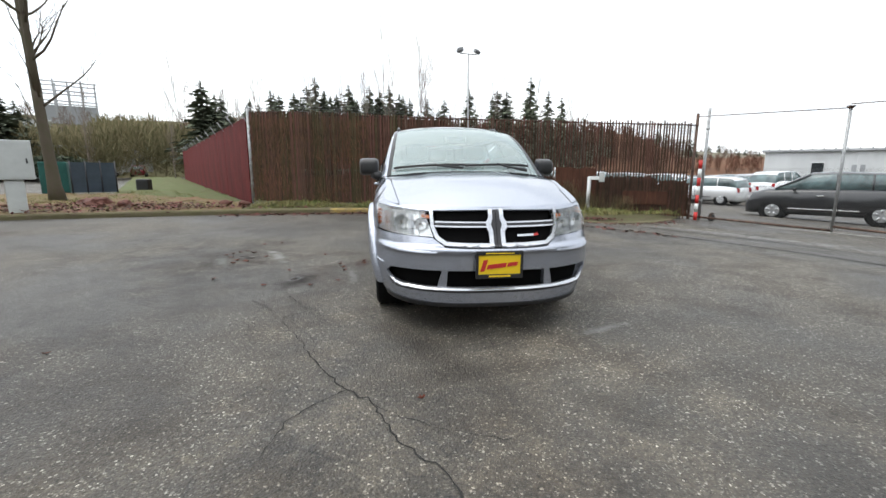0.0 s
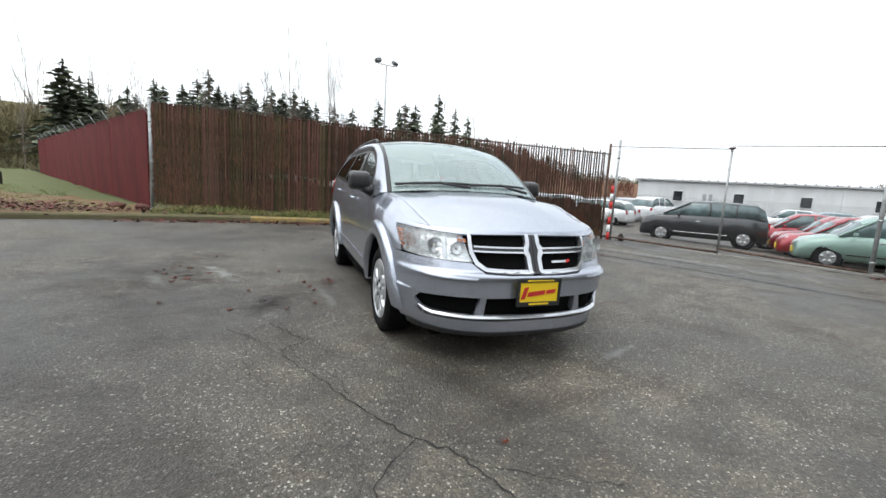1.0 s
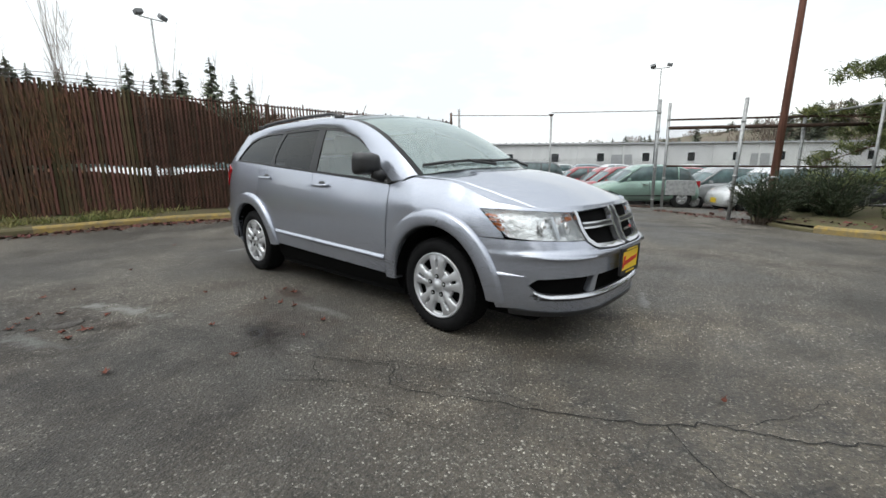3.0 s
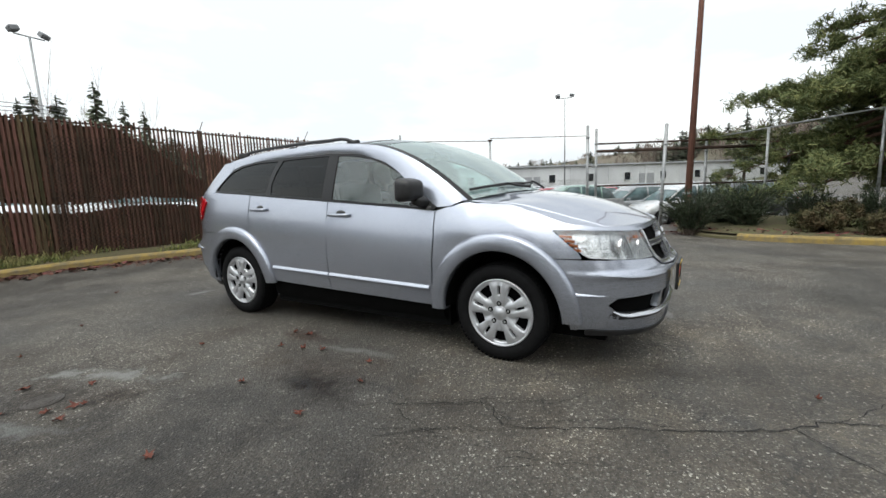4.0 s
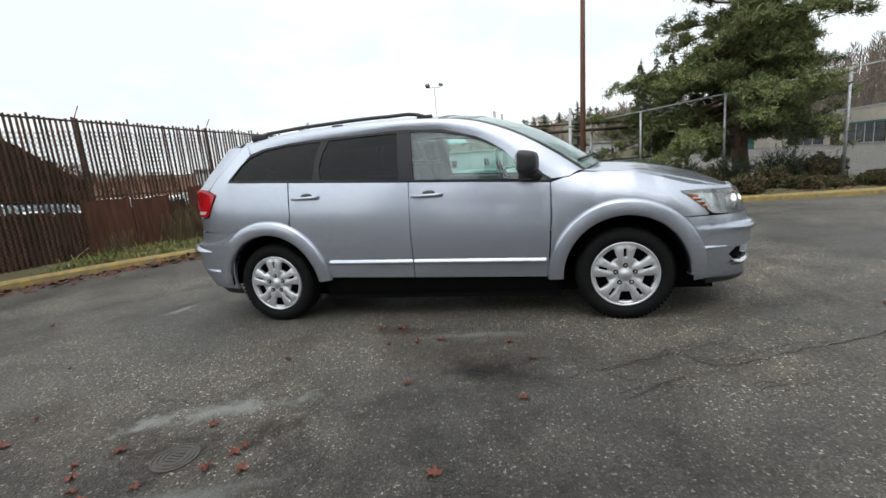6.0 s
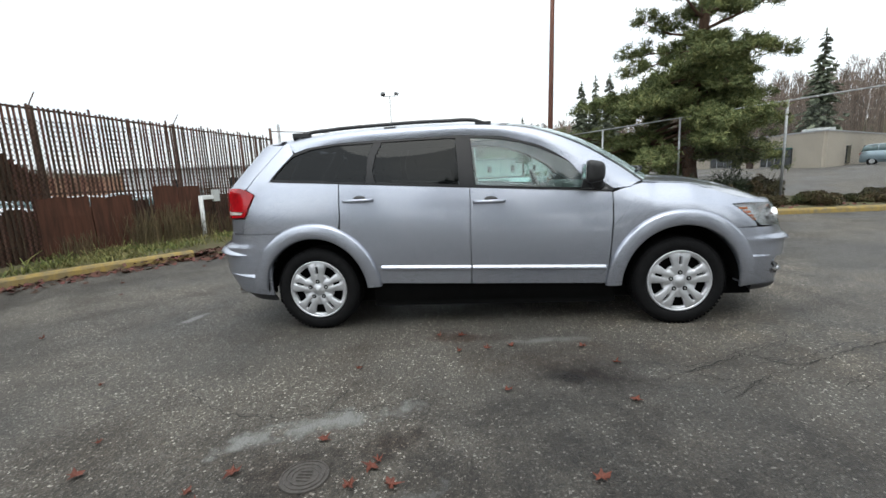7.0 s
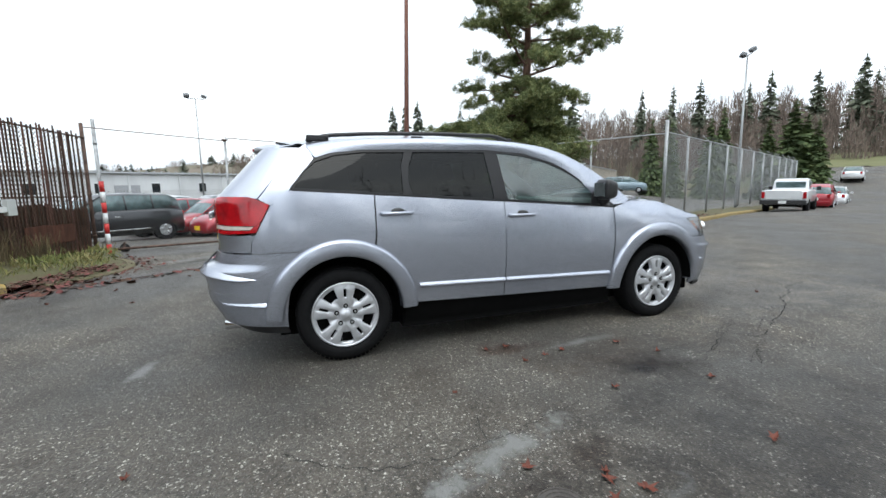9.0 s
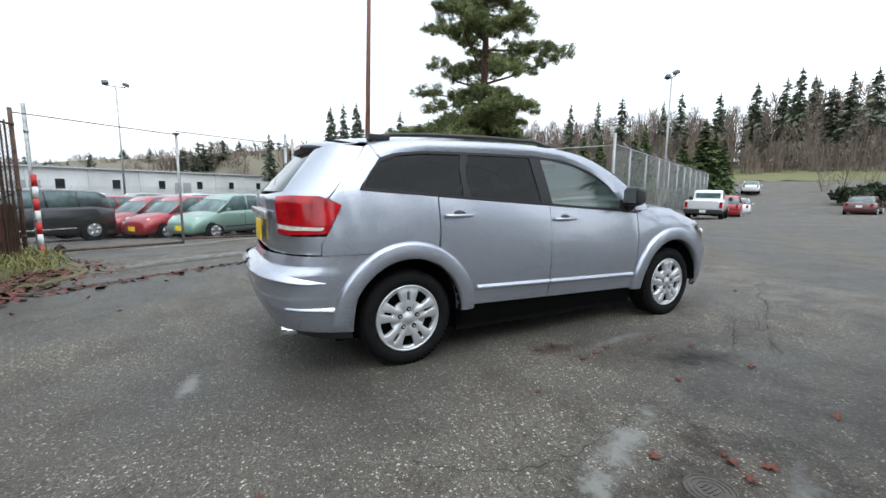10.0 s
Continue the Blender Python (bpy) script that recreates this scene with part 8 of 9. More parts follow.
        panel("upright_inlay", [(F_(0.028), 0.905), (F_(-0.002), 0.905), (F_(-0.002), 0.66), (F_(0.028), 0.66), (F_(0.028), 0.766), (F_(0.045), 0.806), (F_(0.028), 0.847)], gr, M_DARKMETAL, out=0.009, rim=0.02, step=(0.03, 0.02), label="dark grey upright inlay")
    panel("upper_rail", [(s_front(0.66), 0.936), (s_front(0.45), 0.929), (S_FRONT, 0.925), (2 * S_FRONT - s_front(0.45), 0.929), (2 * S_FRONT - s_front(0.66), 0.936), (2 * S_FRONT - s_front(0.66), 0.912), (2 * S_FRONT - s_front(0.47), 0.899), (2 * S_FRONT - s_front(0.45), 0.903), (S_FRONT, 0.909), (s_front(0.45), 0.903), (s_front(0.47), 0.899), (s_front(0.66), 0.912)], gr, M_SILVER, out=0.002, rim=0.02, step=(0.04, 0.02))
    panel("badge_bar", [(s_front(0.15), 0.729), (s_front(0.27), 0.732), (s_front(0.27), 0.746), (s_front(0.15), 0.743)], gr, M_BRIGHT, out=-0.005, rim=0.01, label="small bright badge bar")
    panel("badge_tip", [(s_front(0.275), 0.732), (s_front(0.31), 0.738), (s_front(0.30), 0.752), (s_front(0.275), 0.746)], gr, M_RED, out=-0.005, rim=0.01, label="small red badge tip")

    # dealer plate
    pl = new("plate")
    pl.parent = car
    pl.matrix_local = pose(0.0, -2.484, 0.552, 2, 0, 0)
    tagged(pl, "yellow dealer plate in a black frame")
    bm = bmesh.new()
    box(bm, (0, 0, 0), (0.302, 0.012, 0.155), 0, 0.004)
    part("board", bm, M_YELLOW, pl)
    for nm, c, s in (("frame", (0, -0.004, 0.079), (0.326, 0.020, 0.026)), ("frame", (0, -0.004, -0.082), (0.326, 0.020, 0.030)), ("frame", (-0.155, -0.004, 0), (0.018, 0.020, 0.17)), ("frame", (0.155, -0.004, 0), (0.018, 0.020, 0.17))):
        part(nm, B(c, s, 0, 0.003), M_BLACK, pl, "black plate frame")
    part("frame_band", B((0, -0.0155, -0.079), (0.15, 0.004, 0.011)), M_YELLOW, pl, "yellow frame band")
    part("frame_band", B((0, -0.0155, 0.079), (0.20, 0.004, 0.007)), M_YELLOW, pl, "yellow frame band")
    # the red mark as plain slanted bars
    for x, w, h, z in ((-0.108, 0.030, 0.078, 0.004), (-0.020, 0.130, 0.030, -0.008), (0.090, 0.068, 0.026, -0.008)):
        bm = bmesh.new()
        box(bm, (x, -0.0085, z), (w, 0.003, h))
        for v in bm.verts:
            v.co.x += 0.30 * (v.co.z - z)
            v.co.z += 0.10 * v.co.x
        part("lettering_bar", bm, M_RED, pl, "red lettering bar")

    # bonnet, windscreen, roof
    hood_edge = []
    for a in (-1.165, -1.30, -1.45, -1.60, -1.72, -1.83, s_nose_y(-1.95), s_nose_y(-2.05), s_front(0.69)):
        p = body(a, top_line(a))
        hood_edge.append((p.x - 0.001, p.y, p.z - 0.001))
    hood_edge[0] = (hood_edge[0][0], -1.165, 1.118)
    E_, C_ = spline(hood_edge, 40), spline([(-1.30, 1.158), (-1.43, 1.149), (-1.58, 1.135), (-1.72, 1.114), (-1.84, 1.090), (-1.96, 1.060), (-2.09, 1.019), (-2.21, 0.970), (-2.312, 0.924)], 40)
    shut = lambda y: lerp_tab(y, (-2.25, -2.10, -1.60, -1.15), (0.655, 0.66, 0.705, 0.738))

    def deck(k, u):
        e, c = E_[k], C_[k]
        v = abs(u) ** 2.3
        x, y, z = u * e[0], c[0] + (e[1] - c[0]) * v, c[1] + (e[2] - c[1]) * v
        return (x, y, z + 0.012 / (1 + math.exp((abs(x) - 0.40) / 0.022)) * max(0.0, min(1.0, (y + 2.25) / 0.4)))

    lim = []
    for k in range(41):
        u = 0.95
        for _ in range(6):
            u = min(1.0, shut(deck(k, u)[1]) / E_[k][0])
        lim.append(u)
    loft("bonnet", [[deck(k, (j / 26 - 1) * (lim[k] - (0.004 if lim[k] < 1 else 0))) for j in range(53)] for k in range(41)], car, M_SILVER, thick=0.012)
    for sx in (1, -1):
        loft("fender_top", [[deck(k, lim[k] + 0.002 + (1.004 - lim[k]) * j / 6) for j in range(7)] for k in range(41) if lim[k] < 0.99], car, M_SILVER, "upper edge of the fender beside the bonnet", side=sx)
    loft("cowl", bow([(0.742, -1.135, 1.112), (0.735, -1.06, 1.105)], [(-1.325, 1.150), (-1.22, 1.165)], 4, 16, 2.2), car, M_TRIMBLACK, "black cowl panel")
    loft("windscreen", bow(ROOF_EDGE[:5], ROOF_MID[:5], 24, 24, 2.5), car, M_SCREEN, "clear windscreen")
    loft("roof", bow(ROOF_EDGE[4:], ROOF_MID[4:], 24, 24, 2.8), car, M_SILVER)
    rows = bow(ROOF_EDGE[:5], ROOF_MID[:5], 24, 40, 2.5)
    for nm, pick in (("screen_border", lambda r: [tuple(Vector(p) + Vector((0, -0.002, 0.003))) for p in r[:3]]), ("screen_border", lambda r: [tuple(Vector(p) + Vector((0, -0.002, 0.003))) for p in r[-3:]])):
        loft(nm, [pick(r) for r in rows], car, M_GLOSSBLACK, "black windscreen border")
    loft("screen_border", [[tuple(Vector(p) + Vector((0, -0.001, 0.002))) for p in r] for r in rows[-2:]], car, M_GLOSSBLACK, "black windscreen border")
    loft("sun_band", [[tuple(Vector(p) + Vector((0, 0, 0.003))) for p in r[3:-3]] for r in rows[19:23]], car, glass("tinted_band", (0.25, 0.35, 0.34), 0.7), "tinted band across the windscreen top")
    scr = bow(ROOF_EDGE[:5], ROOF_MID[:5], 48, 24, 2.5)
    for c0, c1, r0, r1, pivot in ((2, 26, 3.2, 2.6, 22), (23, 44, 2.2, 4.2, 42)):
        wp = new("wiper")
        wp.parent = car
        P = lambda c, r: Vector(scr[int(r)][int(c)]).lerp(Vector(scr[int(r) + 1][int(c)]), r - int(r)) + Vector((0, -0.014, 0.016))
        line = [P(c, r0 + (r1 - r0) * (c - c0) / (c1 - c0)) for c in range(c0, c1 + 1)]
        part("blade", sweep(bmesh.new(), line, 0.011, 6), M_BLACK, wp)
        arm = [P(pivot, 0.2) + Vector((0, -0.03, 0.01)), P((pivot + c0) / 2 + 3, 1.6) + Vector((0, -0.012, 0.014)), P((c0 + c1) / 2, (r0 + r1) / 2) + Vector((0, -0.008, 0.012))]
        part("arm", sweep(bmesh.new(), arm, [0.013, 0.009, 0.006], 6), M_BLACK, wp)

    # tail: tailgate, glass, spoiler, bumper
    rm = lambda L: [(2 * S_REAR - a, b) for a, b in reversed(L)]
    tg = [(s_tail_y(2.106), 0.838), (s_tail_y(2.106), 0.90), (s_tail_y(2.07), 0.955), (s_rear(0.72), 0.952), (s_rear(0.595), 0.96), (s_rear(0.595), 0.985), (s_rear(0.595), 1.20), (s_tail_y(2.04), 1.20), (s_tail_y(1.992), 1.32), (s_tail_y(1.907), 1.44), (s_tail_y(1.812), 1.545), (s_rear(0.50), 1.555), (s_rear(0.52), 1.48), (s_rear(0.60), 1.235), (s_rear(0.3), 1.215), (S_REAR, 1.21)]
    panel("tailgate", tg + rm(tg[:-1]), car, M_SILVER, step=(0.05, 0.04))
    rg = [(s_rear(0.595), 1.238), (s_rear(0.515), 1.478), (s_rear(0.49), 1.545)]
    panel("rear_window", rg + rm(rg), car, M_GLASS_DARK, out=-0.004, rim=0, label="dark rear window")
    bm = bmesh.new()
    rows = []
    for k in range(-12, 13):
        u = k / 12
        x = 0.60 * u
        y = 1.84 - 0.12 * u * u
        z = 1.625 - 0.055 * u * u
        rows.append([(x, y - 0.02, z + 0.002), (x, y + 0.10, z - 0.012), (x, y + 0.175, z - 0.034), (x, y + 0.182, z - 0.050), (x, y + 0.165, z - 0.085), (x, y + 0.06, z - 0.080)])
    loft("spoiler", rows, car, M_SILVER, "roof spoiler with a dark underside", thick=0.006)
    loft("spoiler_underside", [[tuple(Vector(p) + Vector((0, 0.006, -0.008))) for p in r[2:]] for r in rows], car, M_GLOSSBLACK)
    part("brake_light", B((0, 2.018, 1.562), (0.34, 0.02, 0.022), 0, 0.004), M_REDLENS, car, "red high brake light")
    rb = [(s_tail_y(1.965), 0.828), (s_tail_y(2.16), 0.828), (s_rear(0.60), 0.83), (S_REAR, 0.80)]
    rl = [(s_tail_y(1.92), 0.30), (s_tail_y(2.10), 0.315), (s_rear(0.6), 0.33), (S_REAR, 0.33)]
    q0 = [(1.72, 0.826), *rb]
    q1 = [(1.80, 0.60), (s_tail_y(1.865), 0.36), (s_tail_y(1.88), 0.30), *rl[1:]]
    outl = q0 + [(2 * S_REAR - a, b) for a, b in reversed(q0[:-1])] + [(2 * S_REAR - a, b) for a, b in q1] + list(reversed(q1[:-1]))
    panel("rear_bumper", outl, car, M_SILVER, step=(0.04, 0.016))
    for sx in (1, -1):
        ledge("bumper_accent", [(s_tail_y(1.875), 0.470, 0.038, 0.015), (s_tail_y(1.98), 0.474, 0.034, 0.014), (s_tail_y(2.10), 0.480, 0.022, 0.008), (s_rear(0.74), 0.486, 0.016, 0.004)], car, M_SILVER, "silver crease beside the rear flare", side=sx)
        ledge("bumper_step", [(s_tail_y(2.02), 0.655, 0.006, 0.002), (s_tail_y(2.12), 0.665, 0.030, 0.016), (s_rear(0.74), 0.69, 0.045, 0.03), (s_rear(0.6), 0.70, 0.045, 0.03), (s_rear(0.05), 0.70, 0.045, 0.03)], car, M_SILVER, "silver bumper step", side=sx)
    lo_ = [(s_tail_y(1.90), 0.298), (s_rear(0.6), 0.328), (S_REAR, 0.328)]
    lb = [(s_tail_y(1.90), 0.24), (s_rear(0.6), 0.26), (S_REAR, 0.26)]
    panel("rear_valance", lo_ + rm(lo_[:-1]) + list(reversed(lb + rm(lb[:-1]))), car, M_TRIMBLACK, out=-0.02, rim=0.02)
    for sx in (-1, 1):
        part("tail_pipe", T((sx * 0.56, 1.95, 0.285), (sx * 0.575, 2.27, 0.292), 0.032, 0.034, 14), M_CHROME, car, "chrome tail pipe")
    rp = new("plate")
    rp.parent = car
    rp.matrix_local = pose(0, 2.325, 0.95)
    part("board", B((0, 0, 0), (0.30, 0.012, 0.15), 0, 0.003), M_YELLOW, rp, "yellow dealer plate")
    part("garnish", B((0, -0.005, 0.13), (0.9, 0.03, 0.05), 0, 0.012), M_BRIGHT, rp, "bright tailgate strip")
    # underside, set low and wide to deepen the shade below, and inner tub
    bm = bmesh.new()
    box(bm, (0, -0.1, 0.265), (1.20, 4.0, 0.19))
    box(bm, (0, 0.0, 0.38), (1.50, 1.90, 0.13))
    box(bm, (0, 0.0, 0.27), (1.48, 1.98, 0.21))
    box(bm, (0, -1.75, 0.62), (0.88, 0.95, 0.60))
    box(bm, (0, 1.75, 0.62), (0.88, 0.9, 0.55))
    part("underbody", bm, M_UNDER, car)
    bm = bmesh.new()
    for y in (HUB_F, HUB_R):
        tube(bm, (-0.7, y, HUB_Z), (0.7, y, HUB_Z), 0.045, n=10)
    part("axles", bm, M_UNDER, car)
    bm = bmesh.new()
    for sx in (-1, 1):
        box(bm, (sx * 0.80, 0.03, 0.74), (0.03, 1.86, 0.70))
        box(bm, (sx * 0.66, 1.65, 1.03), (0.16, 0.8, 0.26))
    box(bm, (0, -1.02, 0.80), (1.56, 0.05, 0.56))
    box(bm, (0, 2.02, 0.90), (1.2, 0.04, 0.55))
    part("door_trims", bm, M_CABIN, car)
    bm = bmesh.new()
    box(bm, (0, -0.97, 1.03), (1.50, 0.50, 0.18), 0, 0.05)
    box(bm, (0.36, -0.75, 1.06), (0.40, 0.22, 0.14), 0, 0.05)
    part("dashboard", bm, M_CABIN, car, "grey dashboard")
    sw = bmesh.new()
    for k in range(28):
        a0, a1 = 2 * math.pi * k / 28, 2 * math.pi * (k + 1) / 28
        P = lambda a: Vector((0.36, -0.52, 1.06)) + Vector((math.cos(a) * 0.19, math.sin(a) * 0.075, math.sin(a) * 0.175))
        tube(sw, P(a0), P(a1), 0.016, n=6, cap=False)
    box(sw, (0.36, -0.53, 1.05), (0.36, 0.04, 0.06), 0, 0.012)
    part("steering_wheel", sw, M_BLACK, car)
    for x, y, dark in ((-0.36, 0.05, 1), (0.36, 0.05, 1), (-0.38, 0.98, 1), (0.0, 0.98, 1), (0.38, 0.98, 1)):
        st_ = new("seat")
        st_.parent = car
        part("cushion", B((x, y - 0.25, 0.66), (0.50 if y < 0.5 else 0.36, 0.50, 0.16), 0, 0.05), M_SEAT, st_)
        bm = bmesh.new()
        box(bm, (0, 0, 0.30), (0.48 if y < 0.5 else 0.36, 0.13, 0.62), 0, 0.05, m=Matrix.Translation((x, y, 0.68)) @ Matrix.Rotation(radians(-14), 4, "X"))
        part("backrest", bm, M_SEAT, st_)
        bm = bmesh.new()
        box(bm, (0, 0, 0.74), (0.27, 0.10, 0.18), 0, 0.04, m=Matrix.Translation((x, y, 0.68)) @ Matrix.Rotation(radians(-14), 4, "X"))
        part("headrest", bm, M_SEAT, st_)
    hd = bow([(a[0] - 0.02, a[1], a[2] - 0.035) for a in ROOF_EDGE[4:]], [(b[0], b[1] - 0.035) for b in ROOF_MID[4:]], 10, 8, 2.2)
    loft("headliner", hd, car, mat("pale_headliner", (0.42, 0.41, 0.39), 0.95, var=0.05, scale=20), flip=True)
    part("interior_mirror", B((0, -0.52, 1.50), (0.24, 0.03, 0.07), 0, 0.012), M_BLACK, car)
    return car


build_suv()


# ---- parked cars ----
def car_paint(name, color):
    return mat(name, color, 0.35, 0.25, var=0.03, scale=1.5, coat=0.9)


P_BLACK, P_RED, P_GREEN = car_paint("black_car_paint", (0.010, 0.011, 0.014)), car_paint("red_car_paint", (0.30, 0.010, 0.020)), car_paint("sage_green_car_paint", (0.22, 0.34, 0.29))
P_WHITE, P_GREY, P_MAROON, P_BLUE = car_paint("white_car_paint", (0.66, 0.67, 0.68)), car_paint("grey_car_paint", (0.26, 0.27, 0.28)), car_paint("maroon_car_paint", (0.09, 0.022, 0.024)), car_paint("steel_blue_car_paint", (0.20, 0.27, 0.31))
M_CARGLASS = mat("pale_car_glass", (0.145, 0.215, 0.22), 0.06, var=0.4, scale=1.2, spec=0.7)
M_WHEELSILVER = mat("small_silver_rim", (0.50, 0.51, 0.52), 0.35, 0.7, var=0.08)


def body_rows(L, W, low, belt_z, shape, side_in):
    """Cross sections of a small car's lower body along its length; shape gives (along, top, width) stations."""
    rows = []
    for u, top, w in shape:
        x = u * L - L / 2
        hw = W / 2 * w
        rows.append([(x, -hw * 0.80, low), (x, -hw * 0.97, low + 0.10), (x, -hw, (low + top) * 0.55), (x, -hw * 0.97, top - 0.10), (x, -hw * side_in, top), (x, -hw * 0.4, top + 0.03), (x, 0, top + 0.04),
                     (x, hw * 0.4, top + 0.03), (x, hw * side_in, top), (x, hw * 0.97, top - 0.10), (x, hw, (low + top) * 0.55), (x, hw * 0.97, low + 0.10), (x, hw * 0.80, low)])
    return rows


def skin(rows, close=True):
    bm = bmesh.new()
    g = [[bm.verts.new(p) for p in r] for r in rows]
    for r, s in zip(g, g[1:]):
        for k in range(len(r) - 1):
            bm.faces.new((r[k], r[k + 1], s[k + 1], s[k]))
    if close:
        bm.faces.new(g[0])
        bm.faces.new(g[-1][::-1])
        for r, s in zip(g, g[1:]):
            bm.faces.new((r[0], s[0], s[-1], r[-1]))
    bmesh.ops.recalc_face_normals(bm, faces=bm.faces)
    return bm


def small_car(x, y, heading, paint, label, kind="hatch", L=3.6, W=1.63, H=1.49, z=None, group="cars in the lot", wheel=0.30):
    """A parked car that faces along its own +x; parts: body, cabin, panes, wheels, lamps, bumpers."""
    c = thing("car", pose(x, y, gz(x, y) if z is None else z, 0, 0, heading), label, "car", group)
    k = H / 1.49
    if kind == "hatch":
        shape = [(0, 0.72 * k, 0.86), (0.03, 0.86 * k, 0.93), (0.12, 0.93 * k, 0.99), (0.45, 0.93 * k, 1.0), (0.70, 0.91 * k, 1.0), (0.82, 0.86 * k, 0.98), (0.93, 0.76 * k, 0.92), (0.985, 0.62 * k, 0.82), (1.0, 0.50 * k, 0.74)]
        cab = [(0.03, 0.90, 0.80), (0.10, 1.30, 0.80), (0.20, 1.43, 0.80), (0.40, 1.47, 0.80), (0.55, 1.45, 0.79), (0.64, 1.28, 0.82), (0.76, 0.92, 0.88)]
    elif kind == "sedan":
        shape = [(0, 0.66 * k, 0.86), (0.02, 0.90 * k, 0.93), (0.18, 0.96 * k, 0.99), (0.45, 0.93 * k, 1.0), (0.70, 0.92 * k, 1.0), (0.86, 0.84 * k, 0.98), (0.96, 0.72 * k, 0.90), (1.0, 0.52 * k, 0.80)]
        cab = [(0.12, 0.95, 0.80), (0.26, 1.36, 0.78), (0.38, 1.44, 0.78), (0.50, 1.44, 0.78), (0.58, 1.33, 0.80), (0.70, 0.94, 0.88)]
    else:
        shape = [(0, 0.72 * k, 0.88), (0.015, 0.95 * k, 0.95), (0.15, 1.0 * k, 1.0), (0.45, 0.99 * k, 1.0), (0.72, 0.98 * k, 1.0), (0.86, 0.95 * k, 0.98), (0.96, 0.84 * k, 0.90), (1.0, 0.58 * k, 0.80)]
        cab = [(0.012, 0.97, 0.84), (0.04, 1.30, 0.84), (0.10, 1.45, 0.82), (0.40, 1.49, 0.81), (0.60, 1.46, 0.81), (0.69, 1.28, 0.83), (0.81, 0.99, 0.88)]
    part("body", skin(body_rows(L, W, 0.22, 0.9, shape, 0.88)), paint, c, smooth=True)
    rows = []
    for u, top, w in cab:
        xx = u * L - L / 2
        hw = W / 2 * w
        base = 0.90 * k
        t = max(top * k, base + 0.005)
        f = (t - base) / (1.47 * k - base)
        rows.append([(xx, -hw * 1.03, base - 0.02), (xx, -hw * (1.02 - 0.16 * f), t - 0.05 * f), (xx, -hw * (0.86 - 0.12 * f), t), (xx, 0, t + 0.02), (xx, hw * (0.86 - 0.12 * f), t), (xx, hw * (1.02 - 0.16 * f), t - 0.05 * f), (xx, hw * 1.03, base - 0.02)])
    part("cabin", skin(rows), M_CARGLASS, c, "dark glazed cabin", smooth=True)
    # painted roof over the glass and pillars
    rr = [[(p[0], p[1] * 1.012, p[2] + 0.008) for p in r[1:-1]] for r in rows[1:-1]]
    part("roof", skin(rr, False), paint, c, smooth=True)
    for sy in (-1, 1):
        for u in ((0.20, 0.42) if kind == "hatch" else (0.24, 0.44)):
            i = max(n for n in range(len(cab)) if cab[n][0] <= u)
            hw = W / 2 * 0.82
            part("pillar", T((u * L - L / 2 - 0.02, sy * hw * 1.03, 0.90 * k), (u * L - L / 2, sy * hw * 0.88, 1.42 * k), 0.030, 0.026, 6), paint, c)
        a, b = rows[-3][1 if sy < 0 else 5], rows[-1][1 if sy < 0 else 5]
        part("pillar", T((a[0], a[1] * 1.01, a[2]), (b[0], b[1] * 1.01, b[2]), 0.028, 0.03, 6), paint, c)
        for fx in (0.17, 0.81):
            wx = fx * L - L / 2
            wh = new("wheel")
            wh.parent = c
            bm = bmesh.new()
            yy = sy * (W / 2 - 0.02)
            tube(bm, (wx, yy - sy * 0.18, wheel), (wx, yy, wheel), wheel, n=24)
            part("tyre", bm, M_TYRE, wh)
            bm = bmesh.new()
            tube(bm, (wx, yy - sy * 0.02, wheel), (wx, yy + sy * 0.006, wheel), wheel * 0.62, n=20)
            for q in range(5):
                a = 2 * math.pi * q / 5 + 0.3
                tube(bm, (wx + math.cos(a) * wheel * 0.2, yy + sy * 0.012, wheel + math.sin(a) * wheel * 0.2), (wx + math.cos(a) * wheel * 0.58, yy + sy * 0.012, wheel + math.sin(a) * wheel * 0.58), 0.03, 0.045, 6)
            part("rim", bm, M_WHEELSILVER, wh, "silver rim")
            bm = bmesh.new()
            tube(bm, (wx, yy - sy * 0.16, wheel), (wx, yy - sy * 0.012, wheel), wheel * 1.16, n=24)
            part("wheel_arch", bm, M_UNDER, c, "dark wheel arch")
        bm = bmesh.new()
        bmesh.ops.create_uvsphere(bm, u_segments=16, v_segments=10, radius=0.12, matrix=Matrix.Translation((L * 0.435, sy * W * 0.335, 0.66 * k)) @ Matrix.Diagonal((0.7, 1, 0.85, 1)))
        part("head_lamp", bm, M_WHITELENS, c, "clear head lamp", smooth=True)
        part("tail_lamp", B((-L / 2 + 0.02, sy * W * 0.36, 0.80 * k), (0.10, 0.16, 0.22), 0, 0.02), M_REDLENS, c, "red tail lamp")
        part("door_mirror", B((L * 0.18, sy * (W / 2 + 0.06), 0.98 * k), (0.10, 0.16, 0.11), 0, 0.03), paint, c)
        part("sill_strip", B((0, sy * W * 0.502, 0.42), (L * 0.42, 0.02, 0.035), 0, 0.006), M_CHROME if paint == P_BLACK else M_BLACK, c)
        part("door_seam", B((-0.02 * L, sy * W * 0.4985, 0.62), (0.012, 0.006, 0.56)), M_BLACK, c)
        part("door_handle", B((0.02 * L, sy * W * 0.505, 0.80 * k), (0.16, 0.02, 0.03), 0, 0.006), M_CHROME, c)
    part("plate", B((L * 0.505, 0, 0.40), (0.02, 0.34, 0.16), 0, 0.004), M_YELLOW, c, "yellow dealer plate")
    part("lower_grille", B((L * 0.492, 0, 0.36), (0.03, 0.9, 0.14), 0, 0.02), M_BLACK, c)
